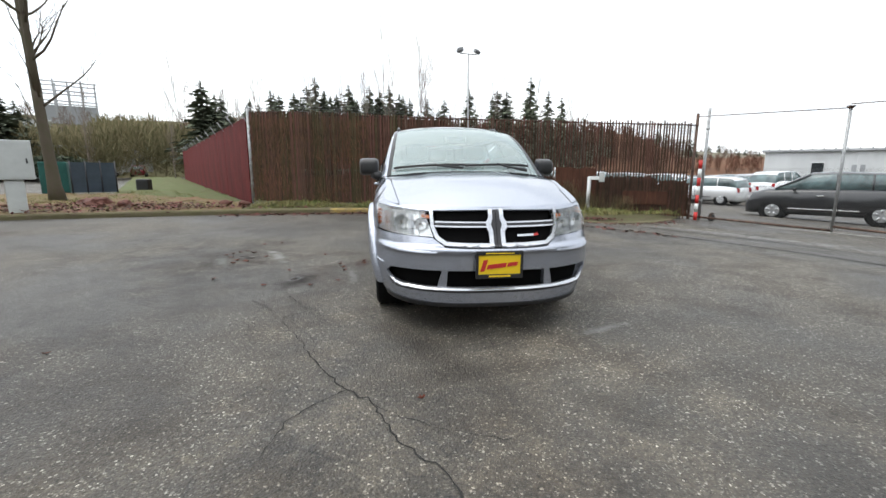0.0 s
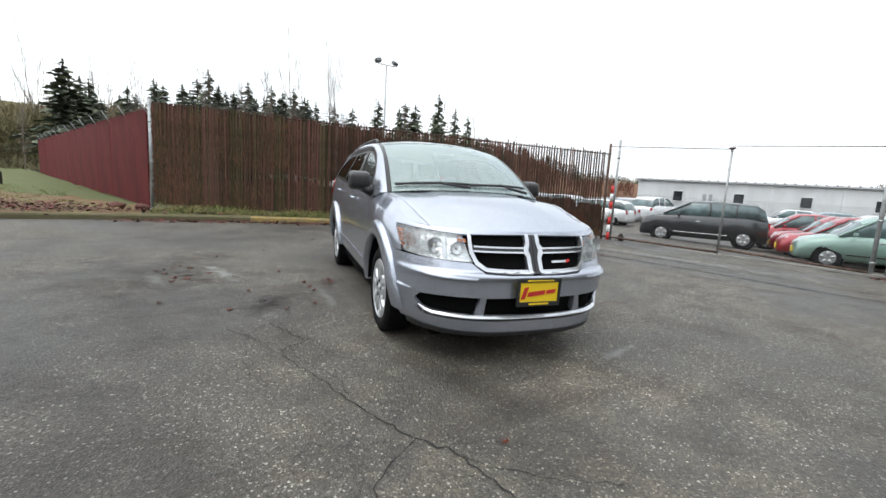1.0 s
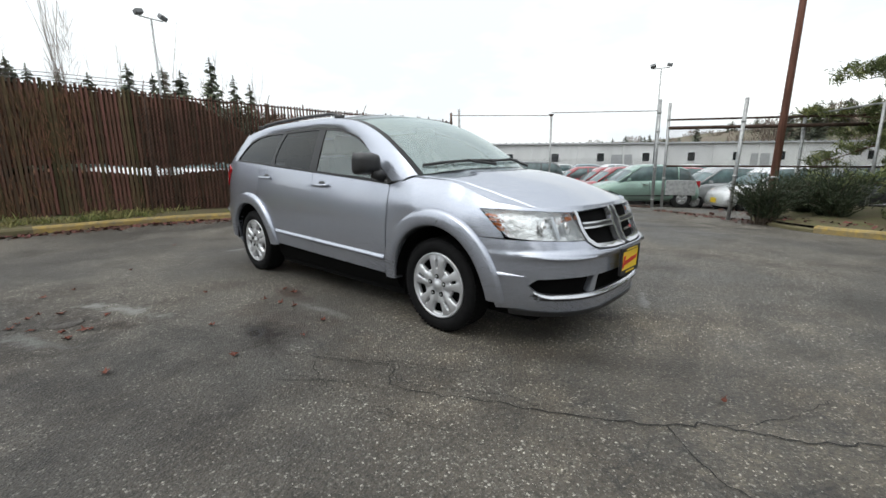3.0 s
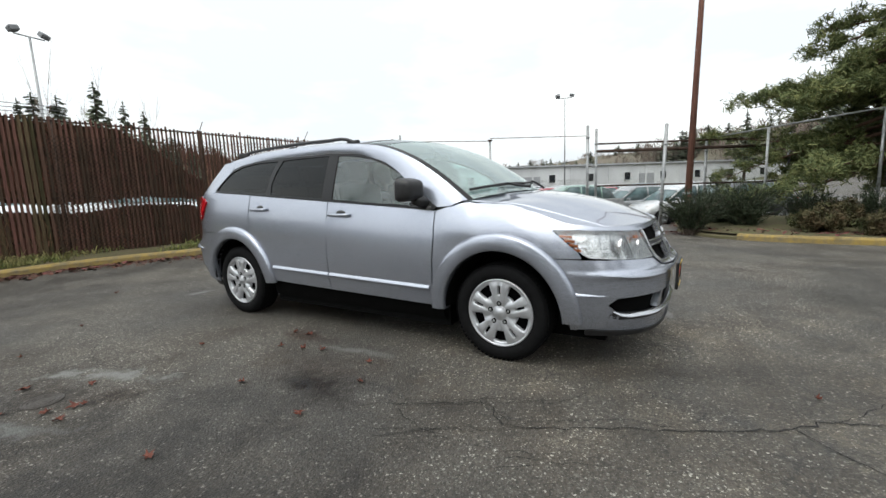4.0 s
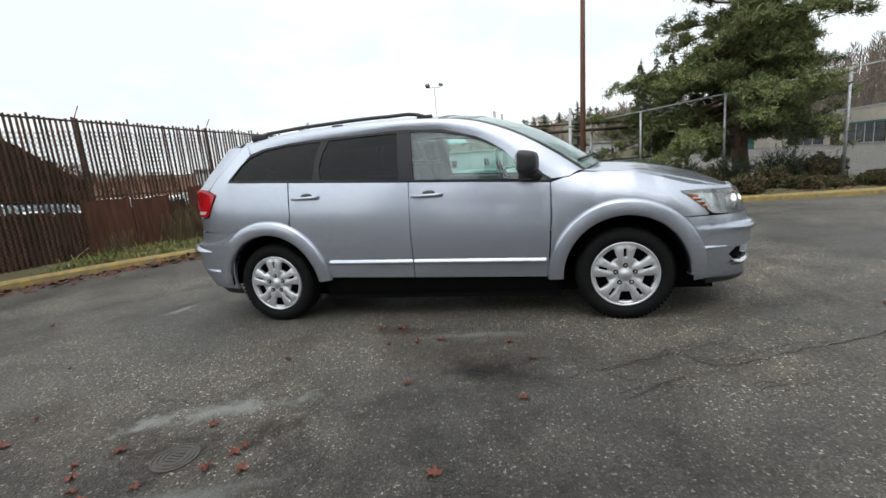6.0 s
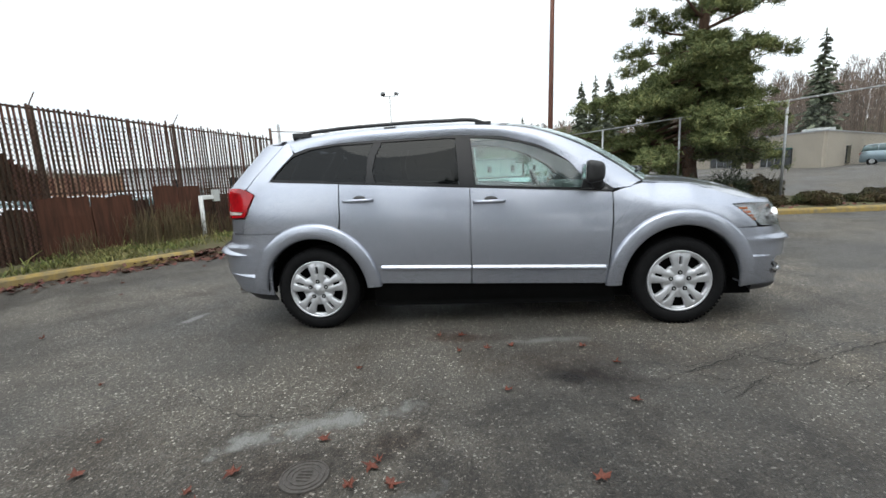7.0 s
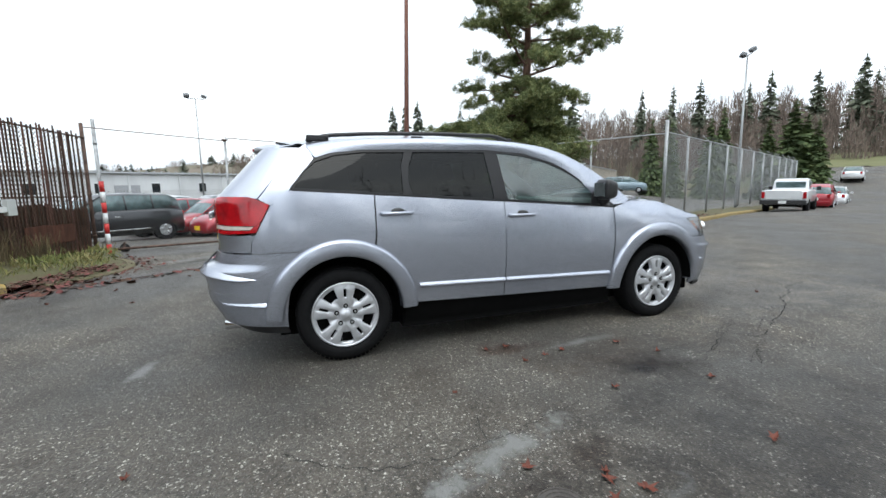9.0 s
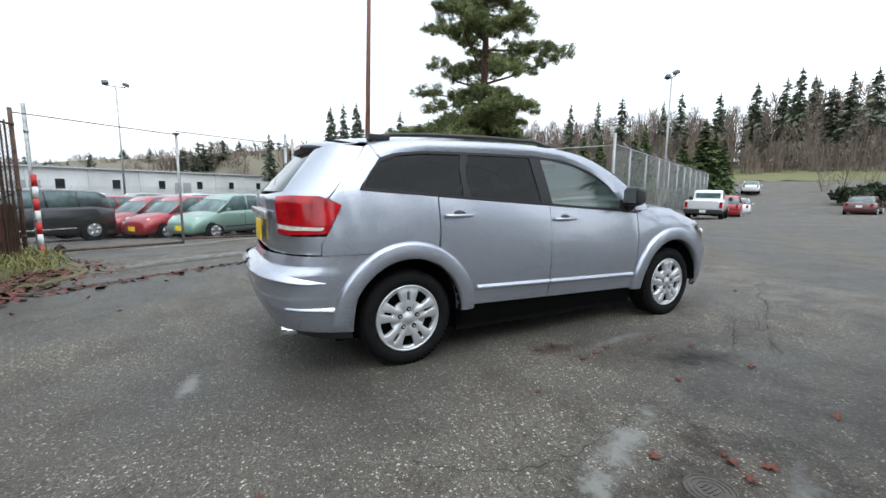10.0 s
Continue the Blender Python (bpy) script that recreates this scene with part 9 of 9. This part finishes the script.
    part("plate", B((-L * 0.502, 0, 0.66), (0.02, 0.34, 0.16), 0, 0.004), M_WHITE, c, "pale rear plate")
    part("bumper", B((-L * 0.49, 0, 0.45), (0.12, W * 0.86, 0.16), 0, 0.03), paint, c)
    return c


HEAD = 128.0
small_car(13.73, 7.48, HEAD, P_BLACK, "black compact family car parked behind the gate", "mpv", 4.15, 1.78, 1.60, wheel=0.33)
small_car(16.6, 4.6, HEAD, P_RED, "red small hatchback in the storage lot", "hatch")
small_car(15.26, 3.5, HEAD, P_RED, "red small hatchback parked beside a green one", "hatch")
small_car(13.7, 2.06, HEAD, P_GREEN, "sage green small hatchback in the storage lot", "hatch")
small_car(17.9, 6.4, HEAD, P_RED, "red small hatchback behind the black car", "hatch")
small_car(15.8, 0.0, HEAD, P_GREY, "grey small car in the storage lot", "hatch")
small_car(15.2, -1.7, HEAD, P_WHITE, "white small car in the storage lot", "hatch")
small_car(14.6, -3.4, HEAD, P_BLACK, "black small car in the storage lot", "hatch")
small_car(17.4, -3.0, HEAD, P_WHITE, "white small car in the storage lot", "hatch")
small_car(17.8, 2.2, HEAD, P_RED, "dark red small hatchback in the storage lot", "hatch")
small_car(19.6, 0.4, HEAD, P_WHITE, "white small car in the storage lot", "hatch")
small_car(20.3, 4.2, HEAD, P_GREY, "grey small car in the storage lot", "hatch")
small_car(24.0, 19.6, 20, P_WHITE, "white off-road car far back in the lot", "mpv", 4.3, 1.85, 1.78)
rng_ = random.Random(9)
for i_ in range(16):
    t_ = i_ / 15
    small_car(17 + 20 * t_ + rng_.uniform(-0.4, 0.4), 17.5 + 16 * t_ + (3.2 if i_ % 2 else 0), 115, (P_WHITE, P_GREY, P_WHITE, P_BLACK, P_BLUE)[i_ % 5], "car in the far rows of the storage lot", "sedan" if i_ % 3 else "mpv", 4.4, 1.78, 1.47)
for i_ in range(7):
    small_car(3.0 + 2.4 * i_, 24.5 - 0.62 * i_, -75, (P_WHITE, P_WHITE, P_GREY)[i_ % 3], "pale car behind the slatted fence", "mpv", 4.3, 1.8, 1.6)
for i_ in range(8):
    small_car(22.5 + 1.0 * i_, -4.2 + 2.6 * i_, HEAD, (P_GREY, P_WHITE, P_BLUE, P_WHITE)[i_ % 4], "car in the back row of the storage lot", "hatch")

# street side
ROAD_H = math.degrees(math.atan2(FRD.y, FRD.x))


def pickup(x, y, heading):
    """A white pickup seen from behind."""
    c = thing("pickup_truck", pose(x, y, gz(x, y), 0, 0, heading), "white pickup truck with a black step bumper", "truck")
    L, W = 5.3, 1.95
    bm = skin(body_rows(L, W, 0.42, 1.0, [(0, 1.10, 0.97), (0.02, 1.16, 1.0), (0.42, 1.16, 1.0), (0.70, 1.14, 1.0), (0.85, 1.08, 0.99), (0.97, 1.0, 0.94), (1.0, 0.80, 0.88)], 0.95))
    part("body", bm, P_WHITE, c, smooth=True)
    rows = []
    for u, t, w in ((0.40, 1.13, 0.90), (0.43, 1.66, 0.84), (0.50, 1.76, 0.82), (0.60, 1.76, 0.82), (0.68, 1.58, 0.84), (0.78, 1.14, 0.92)):
        xx, hw = u * L - L / 2, W / 2 * w
        rows.append([(xx, -hw, 1.10), (xx, -hw * 0.90, t - 0.03), (xx, -hw * 0.8, t), (xx, hw * 0.8, t), (xx, hw * 0.90, t - 0.03), (xx, hw, 1.10)])
    part("cab", skin(rows), P_WHITE, c)
    a, b = rows[0], rows[1]
    bm = bmesh.new()
    box(bm, (0.415 * L - L / 2 - 0.03, 0, 1.42), (0.03, W * 0.66, 0.32), 0, 0.02)
    part("rear_window", bm, M_CARGLASS, c, "dark cab rear window")
    for sy in (-1, 1):
        part("side_window", B((0.55 * L - L / 2, sy * W * 0.405, 1.42), (0.9, 0.03, 0.34), 0, 0.02), M_CARGLASS, c)
        part("tail_lamp", B((-L / 2 + 0.02, sy * W * 0.44, 0.92), (0.10, 0.14, 0.34), 0, 0.02), M_REDLENS, c, "red tail lamp")
        for fx in (0.2, 0.82):
            wx = fx * L - L / 2
            part("wheel", T((wx, sy * (W / 2 - 0.24), 0.36), (wx, sy * (W / 2 - 0.01), 0.36), 0.36, n=24), M_TYRE, c)
        part("door_mirror", B((0.70 * L - L / 2, sy * (W / 2 + 0.10), 1.22), (0.10, 0.2, 0.22), 0, 0.03), M_BLACK, c)
    part("tailgate", B((-L / 2 - 0.012, 0, 0.92), (0.03, W * 0.76, 0.46), 0, 0.02), P_WHITE, c)
    part("step_bumper", B((-L / 2 - 0.10, 0, 0.55), (0.22, W * 0.98, 0.22), 0, 0.03), M_BLACK, c, "black step bumper")
    part("plate", B((-L / 2 - 0.215, 0, 0.57), (0.01, 0.32, 0.15)), M_WHITE, c, "pale rear plate")
    part("underside", B((0, 0, 0.42), (L * 0.92, W * 0.7, 0.2)), M_UNDER, c)


pickup(12.5, -24.6, ROAD_H)
small_car(14.7, -30.8, ROAD_H, P_RED, "red car parked along the road", "mpv", 4.3, 1.75, 1.55, group="street cars")
small_car(16.4, -35.4, ROAD_H, P_WHITE, "white car parked along the road", "sedan", 4.4, 1.75, 1.45, group="street cars")
small_car(24.0, -52.0, ROAD_H, P_WHITE, "white car far down the road", "sedan", 4.4, 1.75, 1.45, z=road_z(61), group="street cars")
small_car(9.9, -39.2, ROAD_H - 14, P_MAROON, "maroon saloon parked at the road's edge", "sedan", 4.6, 1.8, 1.42, z=-0.27, group="street cars")
small_car(35.8, -34.1, 229, P_BLUE, "blue-grey off-road car by the beige office", "mpv", 4.6, 1.85, 1.75, z=0.2, group="office cars")
small_car(50, -41, 180, P_WHITE, "white car by the beige office", "sedan", 4.5, 1.8, 1.45, z=0.2, group="office cars")


# ---- left of the yard ----
def build_left():
    b = thing("utility_cabinet", pose(-9.75, 6.75, 0.12, 0, 0, 38), "pale grey utility cabinet on a concrete pedestal", "cabinet")
    part("pedestal", B((0, 0, 0.40), (0.36, 0.30, 0.82), 0, 0.02), M_CABINET, b)
    part("housing", B((-0.15, 0, 1.29), (1.10, 0.42, 0.94), 0, 0.02), M_CABINET, b)
    part("door_panel", B((-0.15, -0.215, 1.29), (1.0, 0.012, 0.84), 0, 0.004), M_CABINET, b)
    part("latch", B((0.28, -0.228, 1.27), (0.03, 0.02, 0.12), 0, 0.004), M_DARKMETAL, b)
    e = thing("waste_enclosure", pose(-13.5, 15.0, 0.2, 0, 0, 28), "dark mesh waste enclosure with a green bin", "enclosure")
    for k in range(4):
        part("post", T((k * 0.5 - 0.2, 0, 0), (k * 0.5 - 0.2, 0, 1.35), 0.03), M_DARKMETAL, e)
    part("mesh_panel", B((0.55, 0, 0.66), (1.5, 0.02, 1.25)), M_DARKMESH, e, "dark mesh screen")
    part("green_bin", B((-0.75, 0.5, 0.65), (0.9, 0.8, 1.3), 0, 0.05), M_GREENCAB, e, "green waste bin")
    for i, (x, y, s) in enumerate(((-9.0, 8.6, 0.34), (-8.2, 8.4, 0.22), (-9.6, 9.0, 0.25), (-4.9, 8.3, 0.16), (-5.5, 8.55, 0.18))):
        bm = bmesh.new()
        bmesh.ops.create_icosphere(bm, subdivisions=3, radius=s)
        for v in bm.verts:
            v.co *= 1 + 0.35 * noise.noise(v.co * 5 + Vector((i * 7, 0, 0)))
            v.co.z *= 0.6
        solid("dug_root", bm, M_LITTER, "brown tree root mound at the lawn's edge", "root", m=pose(x, y, 0.2))
    bm = bmesh.new()
    box(bm, (0, 0, 0.30), (0.55, 0.45, 0.6), 0, 0.08)
    solid("black_bin", bm, M_BLACK, "low black utility box on the lawn", "box", m=pose(-12.2, 17.5, 0.15))
    small_car(-34.3, 60.7, 112, P_RED, "bright red car beyond the lawn", "hatch", 4.2, 1.75, 1.5, z=0.3, group="street cars")
    small_car(-38.0, 58.8, 40, P_WHITE, "white car beyond the lawn", "sedan", 4.4, 1.75, 1.45, z=0.3, group="street cars")
    h = thing("far_house", pose(-44, 52, 0.2, 0, 0, 25), "long white building on the rise beyond the lawn", "building")
    part("wall", B((3, 0, 1.7), (11, 8, 3.4)), M_WHITEWALL, h)
    part("roof", B((3, 0, 3.55), (11.6, 9, 0.3), 0, 0.05), M_ROOFEDGE, h)
    for k in range(3):
        w = part("window", B((-0.8 + k * 3.6, -4.03, 2.0), (1.8, 0.08, 1.2), 0, 0.01), M_DARKGLASS, h)
        part("sill", B((-0.8 + k * 3.6, -4.1, 1.36), (2.0, 0.16, 0.08)), M_WHITE, w)
    h2 = thing("far_tower", pose(-60, 90, 8.5, 0, 0, 30), "grey open steel frame on the hill beyond the lawn", "building")
    part("wall", B((0, 0.5, 2.2), (8.4, 4, 4.6)), M_ROOFEDGE, h2)
    for k in range(5):
        for y in (-2.2, 2.8):
            part("column", B((-4.0 + k * 2.0, y, 4.6), (0.26, 0.26, 8.4 + 0.5 * (k % 2))), M_GALV, h2)
        part("brace", T((-4.0 + k * 2.0, -2.2, 6.4), (-4.0 + k * 2.0, 2.8, 8.4), 0.08, n=4), M_GALV, h2)
    for z in (5.2, 7.0, 8.6):
        for y in (-2.2, 2.8):
            part("beam", B((0, y, z), (8.6, 0.24, 0.22)), M_GALV, h2)
    for x, y, z, L, w, hh, lab in ((-49.2, 75.7, 4.4, 7.0, 5.0, 2.3, "pale grey shed on the terraced hillside"), (-43.6, 76.4, 4.9, 6.0, 5.0, 2.2, "pale grey shed on the terraced hillside"),
                                   (-41.2, 70.9, 1.6, 6.5, 5.0, 3.1, "white shed at the foot of the hillside"), (-57.2, 75.7, 5.2, 4.6, 4.0, 3.6, "small white shed among the trees")):
        q = thing("hillside_shed", pose(x, y, z, 0, 0, 30), lab, "shed", "hillside sheds")
        part("wall", B((0, 0, hh / 2 - 0.4), (L, w, hh + 0.8)), M_WHITEWALL, q)
        part("roof", B((0, 0, hh + 0.1), (L + 0.5, w + 0.6, 0.2), 0, 0.04), M_WHITEWALL, q)
        part("door", B((L * 0.2, -w / 2 - 0.03, hh * 0.4), (1.4, 0.06, hh * 0.7)), M_ROOFEDGE, q)
    for i, (a, d, w, hh) in enumerate(((161.2, 52, 3.5, 1.7), (163.0, 53, 4.0, 1.9), (165.0, 51, 4.0, 2.0), (167.0, 50, 4.0, 2.0))):
        bush("hedge_shrub", -3.6 + d * math.sin(radians(a)), 2.7 + d * math.cos(radians(a)), road_z(d), w, w, hh, 1800, 160 + i, "dark evergreen shrub at the road's edge", M_BROOM, 0.12, 0.1, 12)
    for i, (x, y, w, hh) in enumerate(((-31, 40, 6, 2.6), (-36, 43, 6, 2.4))):
        bush("hedge_shrub", x, y, 0.2, w, w, hh, 1800, 140 + i, "dark evergreen hedge shrub beyond the lawn", M_BROOM, 0.13, 0.1, 12)


build_left()


# ---- marks and small things on the asphalt ----
def ribbon(name, pts, w0, w1, z, material, label, category, seed, jag=0.012, step=0.05):
    """A thin uneven band along a plan line: cracks and dried silt."""
    rng = random.Random(seed)
    line = curve_pts(pts, step, jag)
    bm = bmesh.new()
    prev = None
    for i, p in enumerate(line):
        a, b = Vector(line[max(i - 1, 0)]), Vector(line[min(i + 1, len(line) - 1)])
        d = (b - a).normalized() if (b - a).length > 1e-6 else Vector((1, 0))
        n = Vector((-d.y, d.x))
        t = i / (len(line) - 1)
        w = (w0 + (w1 - w0) * t) * rng.uniform(0.45, 1.5)
        if i in (0, len(line) - 1):
            w *= 0.2
        c = Vector(p)
        pair = [bm.verts.new((*(c + n * w), z + gz(*p))), bm.verts.new((*(c - n * w), z + gz(*p)))]
        if prev:
            bm.faces.new((prev[0], prev[1], pair[1], pair[0]))
        prev = pair
    bmesh.ops.recalc_face_normals(bm, faces=bm.faces)
    return solid(name, bm, material, label, category, kind="stuff")


LC, LS = "thin jagged crack in the asphalt", "pale dried silt streak on the asphalt"
CRACKS = (
    ([(-1.68, -1.15), (-1.44, -1.62), (-1.58, -1.75), (-1.545, -1.98), (-1.40, -2.25), (-1.25, -2.60), (-1.0, -3.05), (-0.86, -3.20), (-0.74, -3.52), (-0.52, -3.85), (-0.42, -4.3)], 0.0030, 0.0050),
    ([(-1.0, -3.06), (-1.14, -3.20), (-1.25, -3.34), (-1.30, -3.6)], 0.0034, 0.0020),
    ([(-1.44, -1.62), (-1.34, -1.80), (-1.22, -2.0), (-1.02, -2.1)], 0.0022, 0.0012),
    ([(-0.86, -3.20), (-0.70, -3.36), (-0.48, -3.50), (-0.2, -3.62)], 0.0026, 0.0014),
    ([(-1.72, -1.18), (-1.84, -1.5), (-1.80, -1.9), (-1.66, -2.2)], 0.0020, 0.0014),
    ([(-1.61, -1.16), (-1.45, -1.61), (-1.30, -1.35), (-1.1, -1.3)], 0.0016, 0.0012),
    ([(-1.54, -1.82), (-1.28, -2.34), (-1.25, -2.59)], 0.0016, 0.0016),
    ([(-1.94, -1.21), (-1.86, -1.36), (-1.75, -1.58), (-1.63, -1.85)], 0.0020, 0.0011),
    ([(-1.95, -1.89), (-1.89, -1.98), (-1.8, -2.1), (-1.74, -2.22), (-1.66, -2.37)], 0.0020, 0.0011),
    ([(-1.5, -1.41), (-1.41, -1.56), (-1.32, -1.74), (-1.22, -1.92)], 0.0020, 0.0011),
    ([(-0.1, -2.31), (-0.06, -2.46), (-0.04, -2.58), (-0.04, -2.78)], 0.0020, 0.0011),
    ([(-2.0, -1.26), (-1.84, -1.45), (-1.74, -1.57), (-1.68, -1.7)], 0.0020, 0.0011),
    ([(-1.87, -1.88), (-1.81, -2.0), (-1.77, -2.08), (-1.7, -2.17)], 0.0020, 0.0011),
    ([(-1.56, -1.8), (-1.46, -1.61), (-1.38, -1.58), (-1.31, -1.8), (-1.23, -1.97)], 0.0020, 0.0011),
    ([(-1.82, -0.94), (-1.72, -1.08), (-1.65, -1.25), (-1.51, -1.48)], 0.0020, 0.0011),
    ([(-1.95, -1.3), (-1.85, -1.43), (-1.77, -1.55), (-1.73, -1.7)], 0.0020, 0.0011),
    ([(-1.88, 0.88), (-2.07, 0.92), (-2.2, 0.92)], 0.0020, 0.0011),
    ([(-1.9, 1.9), (-2.15, 1.55), (-2.2, 1.15), (-2.1, 0.7), (-1.95, 0.2)], 0.0022, 0.0014),
)
for i_, (pts_, wa_, wb_) in enumerate(CRACKS):
    ribbon("crack", pts_, wa_, wb_, 0.004, M_CRACK, LC, "crack", 1 + i_, 0.014, 0.04)
ribbon("driveway_seam", [(2.7, 4.95), (3.7, 3.6), (4.75, 2.2), (5.6, 0.6), (6.1, -0.6), (6.7, -1.6), (7.2, -2.6)], 0.03, 0.02, 0.005, M_CRACK, "dirty seam where the driveway meets the yard", "seam", 9, 0.015)
ribbon("driveway_seam", [(4.6, 4.0), (5.6, 2.6), (6.4, 1.2), (7.0, -0.4), (7.6, -1.7)], 0.02, 0.015, 0.005, M_CRACK, "dirty seam across the driveway", "seam", 10, 0.015)


def silt(pts, width, n, seed, size=(0.006, 0.028)):
    """A ragged pale patch: many thin flakes of dried silt strewn along a line."""
    rng = random.Random(seed)
    line = curve_pts(pts, 0.05)
    bm = bmesh.new()
    for _ in range(n):
        p = line[int(rng.betavariate(1.3, 1.3) * (len(line) - 1))]
        c = Vector((p[0] + rng.gauss(0, width), p[1] + rng.gauss(0, width)))
        r = rng.uniform(*size)
        a0 = rng.uniform(0, 6.28)
        vs = [bm.verts.new((c.x + math.cos(a0 + 6.28 * k / 6) * r * rng.uniform(0.5, 1.4), c.y + math.sin(a0 + 6.28 * k / 6) * r * rng.uniform(0.5, 1.4), gz(*c) + 0.003 + rng.uniform(0, 0.002))) for k in range(6)]
        bm.faces.new(vs)
    bmesh.ops.recalc_face_normals(bm, faces=bm.faces)
    solid("silt", bm, M_SCUFF, LS, "silt", kind="stuff")


silt([(5.2, 3.9), (6.2, 2.6), (7.0, 1.2), (7.6, -0.2)], 0.12, 420, 11, (0.02, 0.07))


def build_manhole():
    m = thing("manhole_cover", pose(-2.66, 0.845, 0.0) @ Matrix.Diagonal((0.64, 0.64, 1.0, 1.0)), "round ribbed iron manhole cover set in the asphalt", "manhole cover")
    bm = bmesh.new()
    rings = []
    for r, z in ((0.165, 0.001), (0.163, 0.007), (0.152, 0.008), (0.150, 0.004), (0.135, 0.004), (0.133, 0.008), (0.118, 0.008), (0.116, 0.004), (0.098, 0.004), (0.096, 0.008), (0.082, 0.008), (0.080, 0.004), (0.001, 0.004)):
        rings.append([bm.verts.new((math.cos(a) * r, math.sin(a) * r, z)) for a in (2 * math.pi * k / 40 for k in range(40))])
    for a, b in zip(rings, rings[1:]):
        for k in range(40):
            bm.faces.new((a[k], a[(k + 1) % 40], b[(k + 1) % 40], b[k]))
    part("disc", bm, M_IRON, m)
    for k in range(4):
        part("rib", B((-0.045 + 0.03 * k, 0, 0.006), (0.012, 0.11 - 0.02 * abs(k - 1.5), 0.005)), M_IRON, m)


build_manhole()


def maple_leaf(x, y, size, turn, seed):
    """A curled fallen leaf with five lobes."""
    rng = random.Random(seed)
    bm = bmesh.new()
    tips = []
    for k in range(15):
        a = 2 * math.pi * k / 15
        r = (1.0 if k % 3 == 0 else 0.45 if k % 3 == 1 else 0.62) * rng.uniform(0.55, 1.25) * size
        tips.append(bm.verts.new((math.cos(a) * r, math.sin(a) * r * 0.85, 0.008 + rng.uniform(0, 0.032) * (1 if k % 3 == 0 else 0.4))))
    mid = bm.verts.new((0, 0, 0.006))
    for k in range(15):
        bm.faces.new((mid, tips[k], tips[(k + 1) % 15]))
    solid("fallen_leaf", bm, M_LEAF, "curled orange-red maple leaf on wet asphalt", "leaf", "fallen leaves", m=pose(x, y, gz(x, y), 0, 0, turn))


for i_, (x_, y_, s_) in enumerate(((-2.71, 0.63, 0.045), (-2.70, 0.46, 0.055), (-1.55, -0.77, 0.04), (-2.02, -0.74, 0.04), (-1.91, -0.06, 0.035), (-2.64, -0.40, 0.045), (-0.59, -3.21, 0.03), (-2.40, 0.85, 0.045), (-2.85, 1.22, 0.045), (-2.78, 1.3, 0.04),
                                  (-2.92, 1.12, 0.035), (-2.97, 1.02, 0.045), (-2.86, 0.86, 0.04), (-2.55, 0.55, 0.035), (-1.30, 0.05, 0.04), (-1.26, -0.12, 0.045), (-1.35, 0.25, 0.035), (-1.28, -0.62, 0.04), (-1.62, 0.9, 0.03), (-2.45, 2.0, 0.03), (-1.85, 2.55, 0.03), (-2.69, 1.89, 0.05), (-2.59, 0.57, 0.045), (-2.65, 1.18, 0.05), (-1.05, 0.25, 0.04), (-1.05, 0.42, 0.035))):
    maple_leaf(x_, y_, s_, 57 * i_, 30 + i_)
for i_, (x_, y_) in enumerate(((-3.55, -2.1), (-1.0, 3.9), (0.4, 4.4), (1.7, 3.5), (2.5, 3.9), (3.2, 3.2), (2.0, 4.4), (1.0, 4.9), (3.4, 2.6), (-2.8, -3.0), (-2.96, -2.34))):
    maple_leaf(x_, y_, 0.035, 91 * i_, 70 + i_)
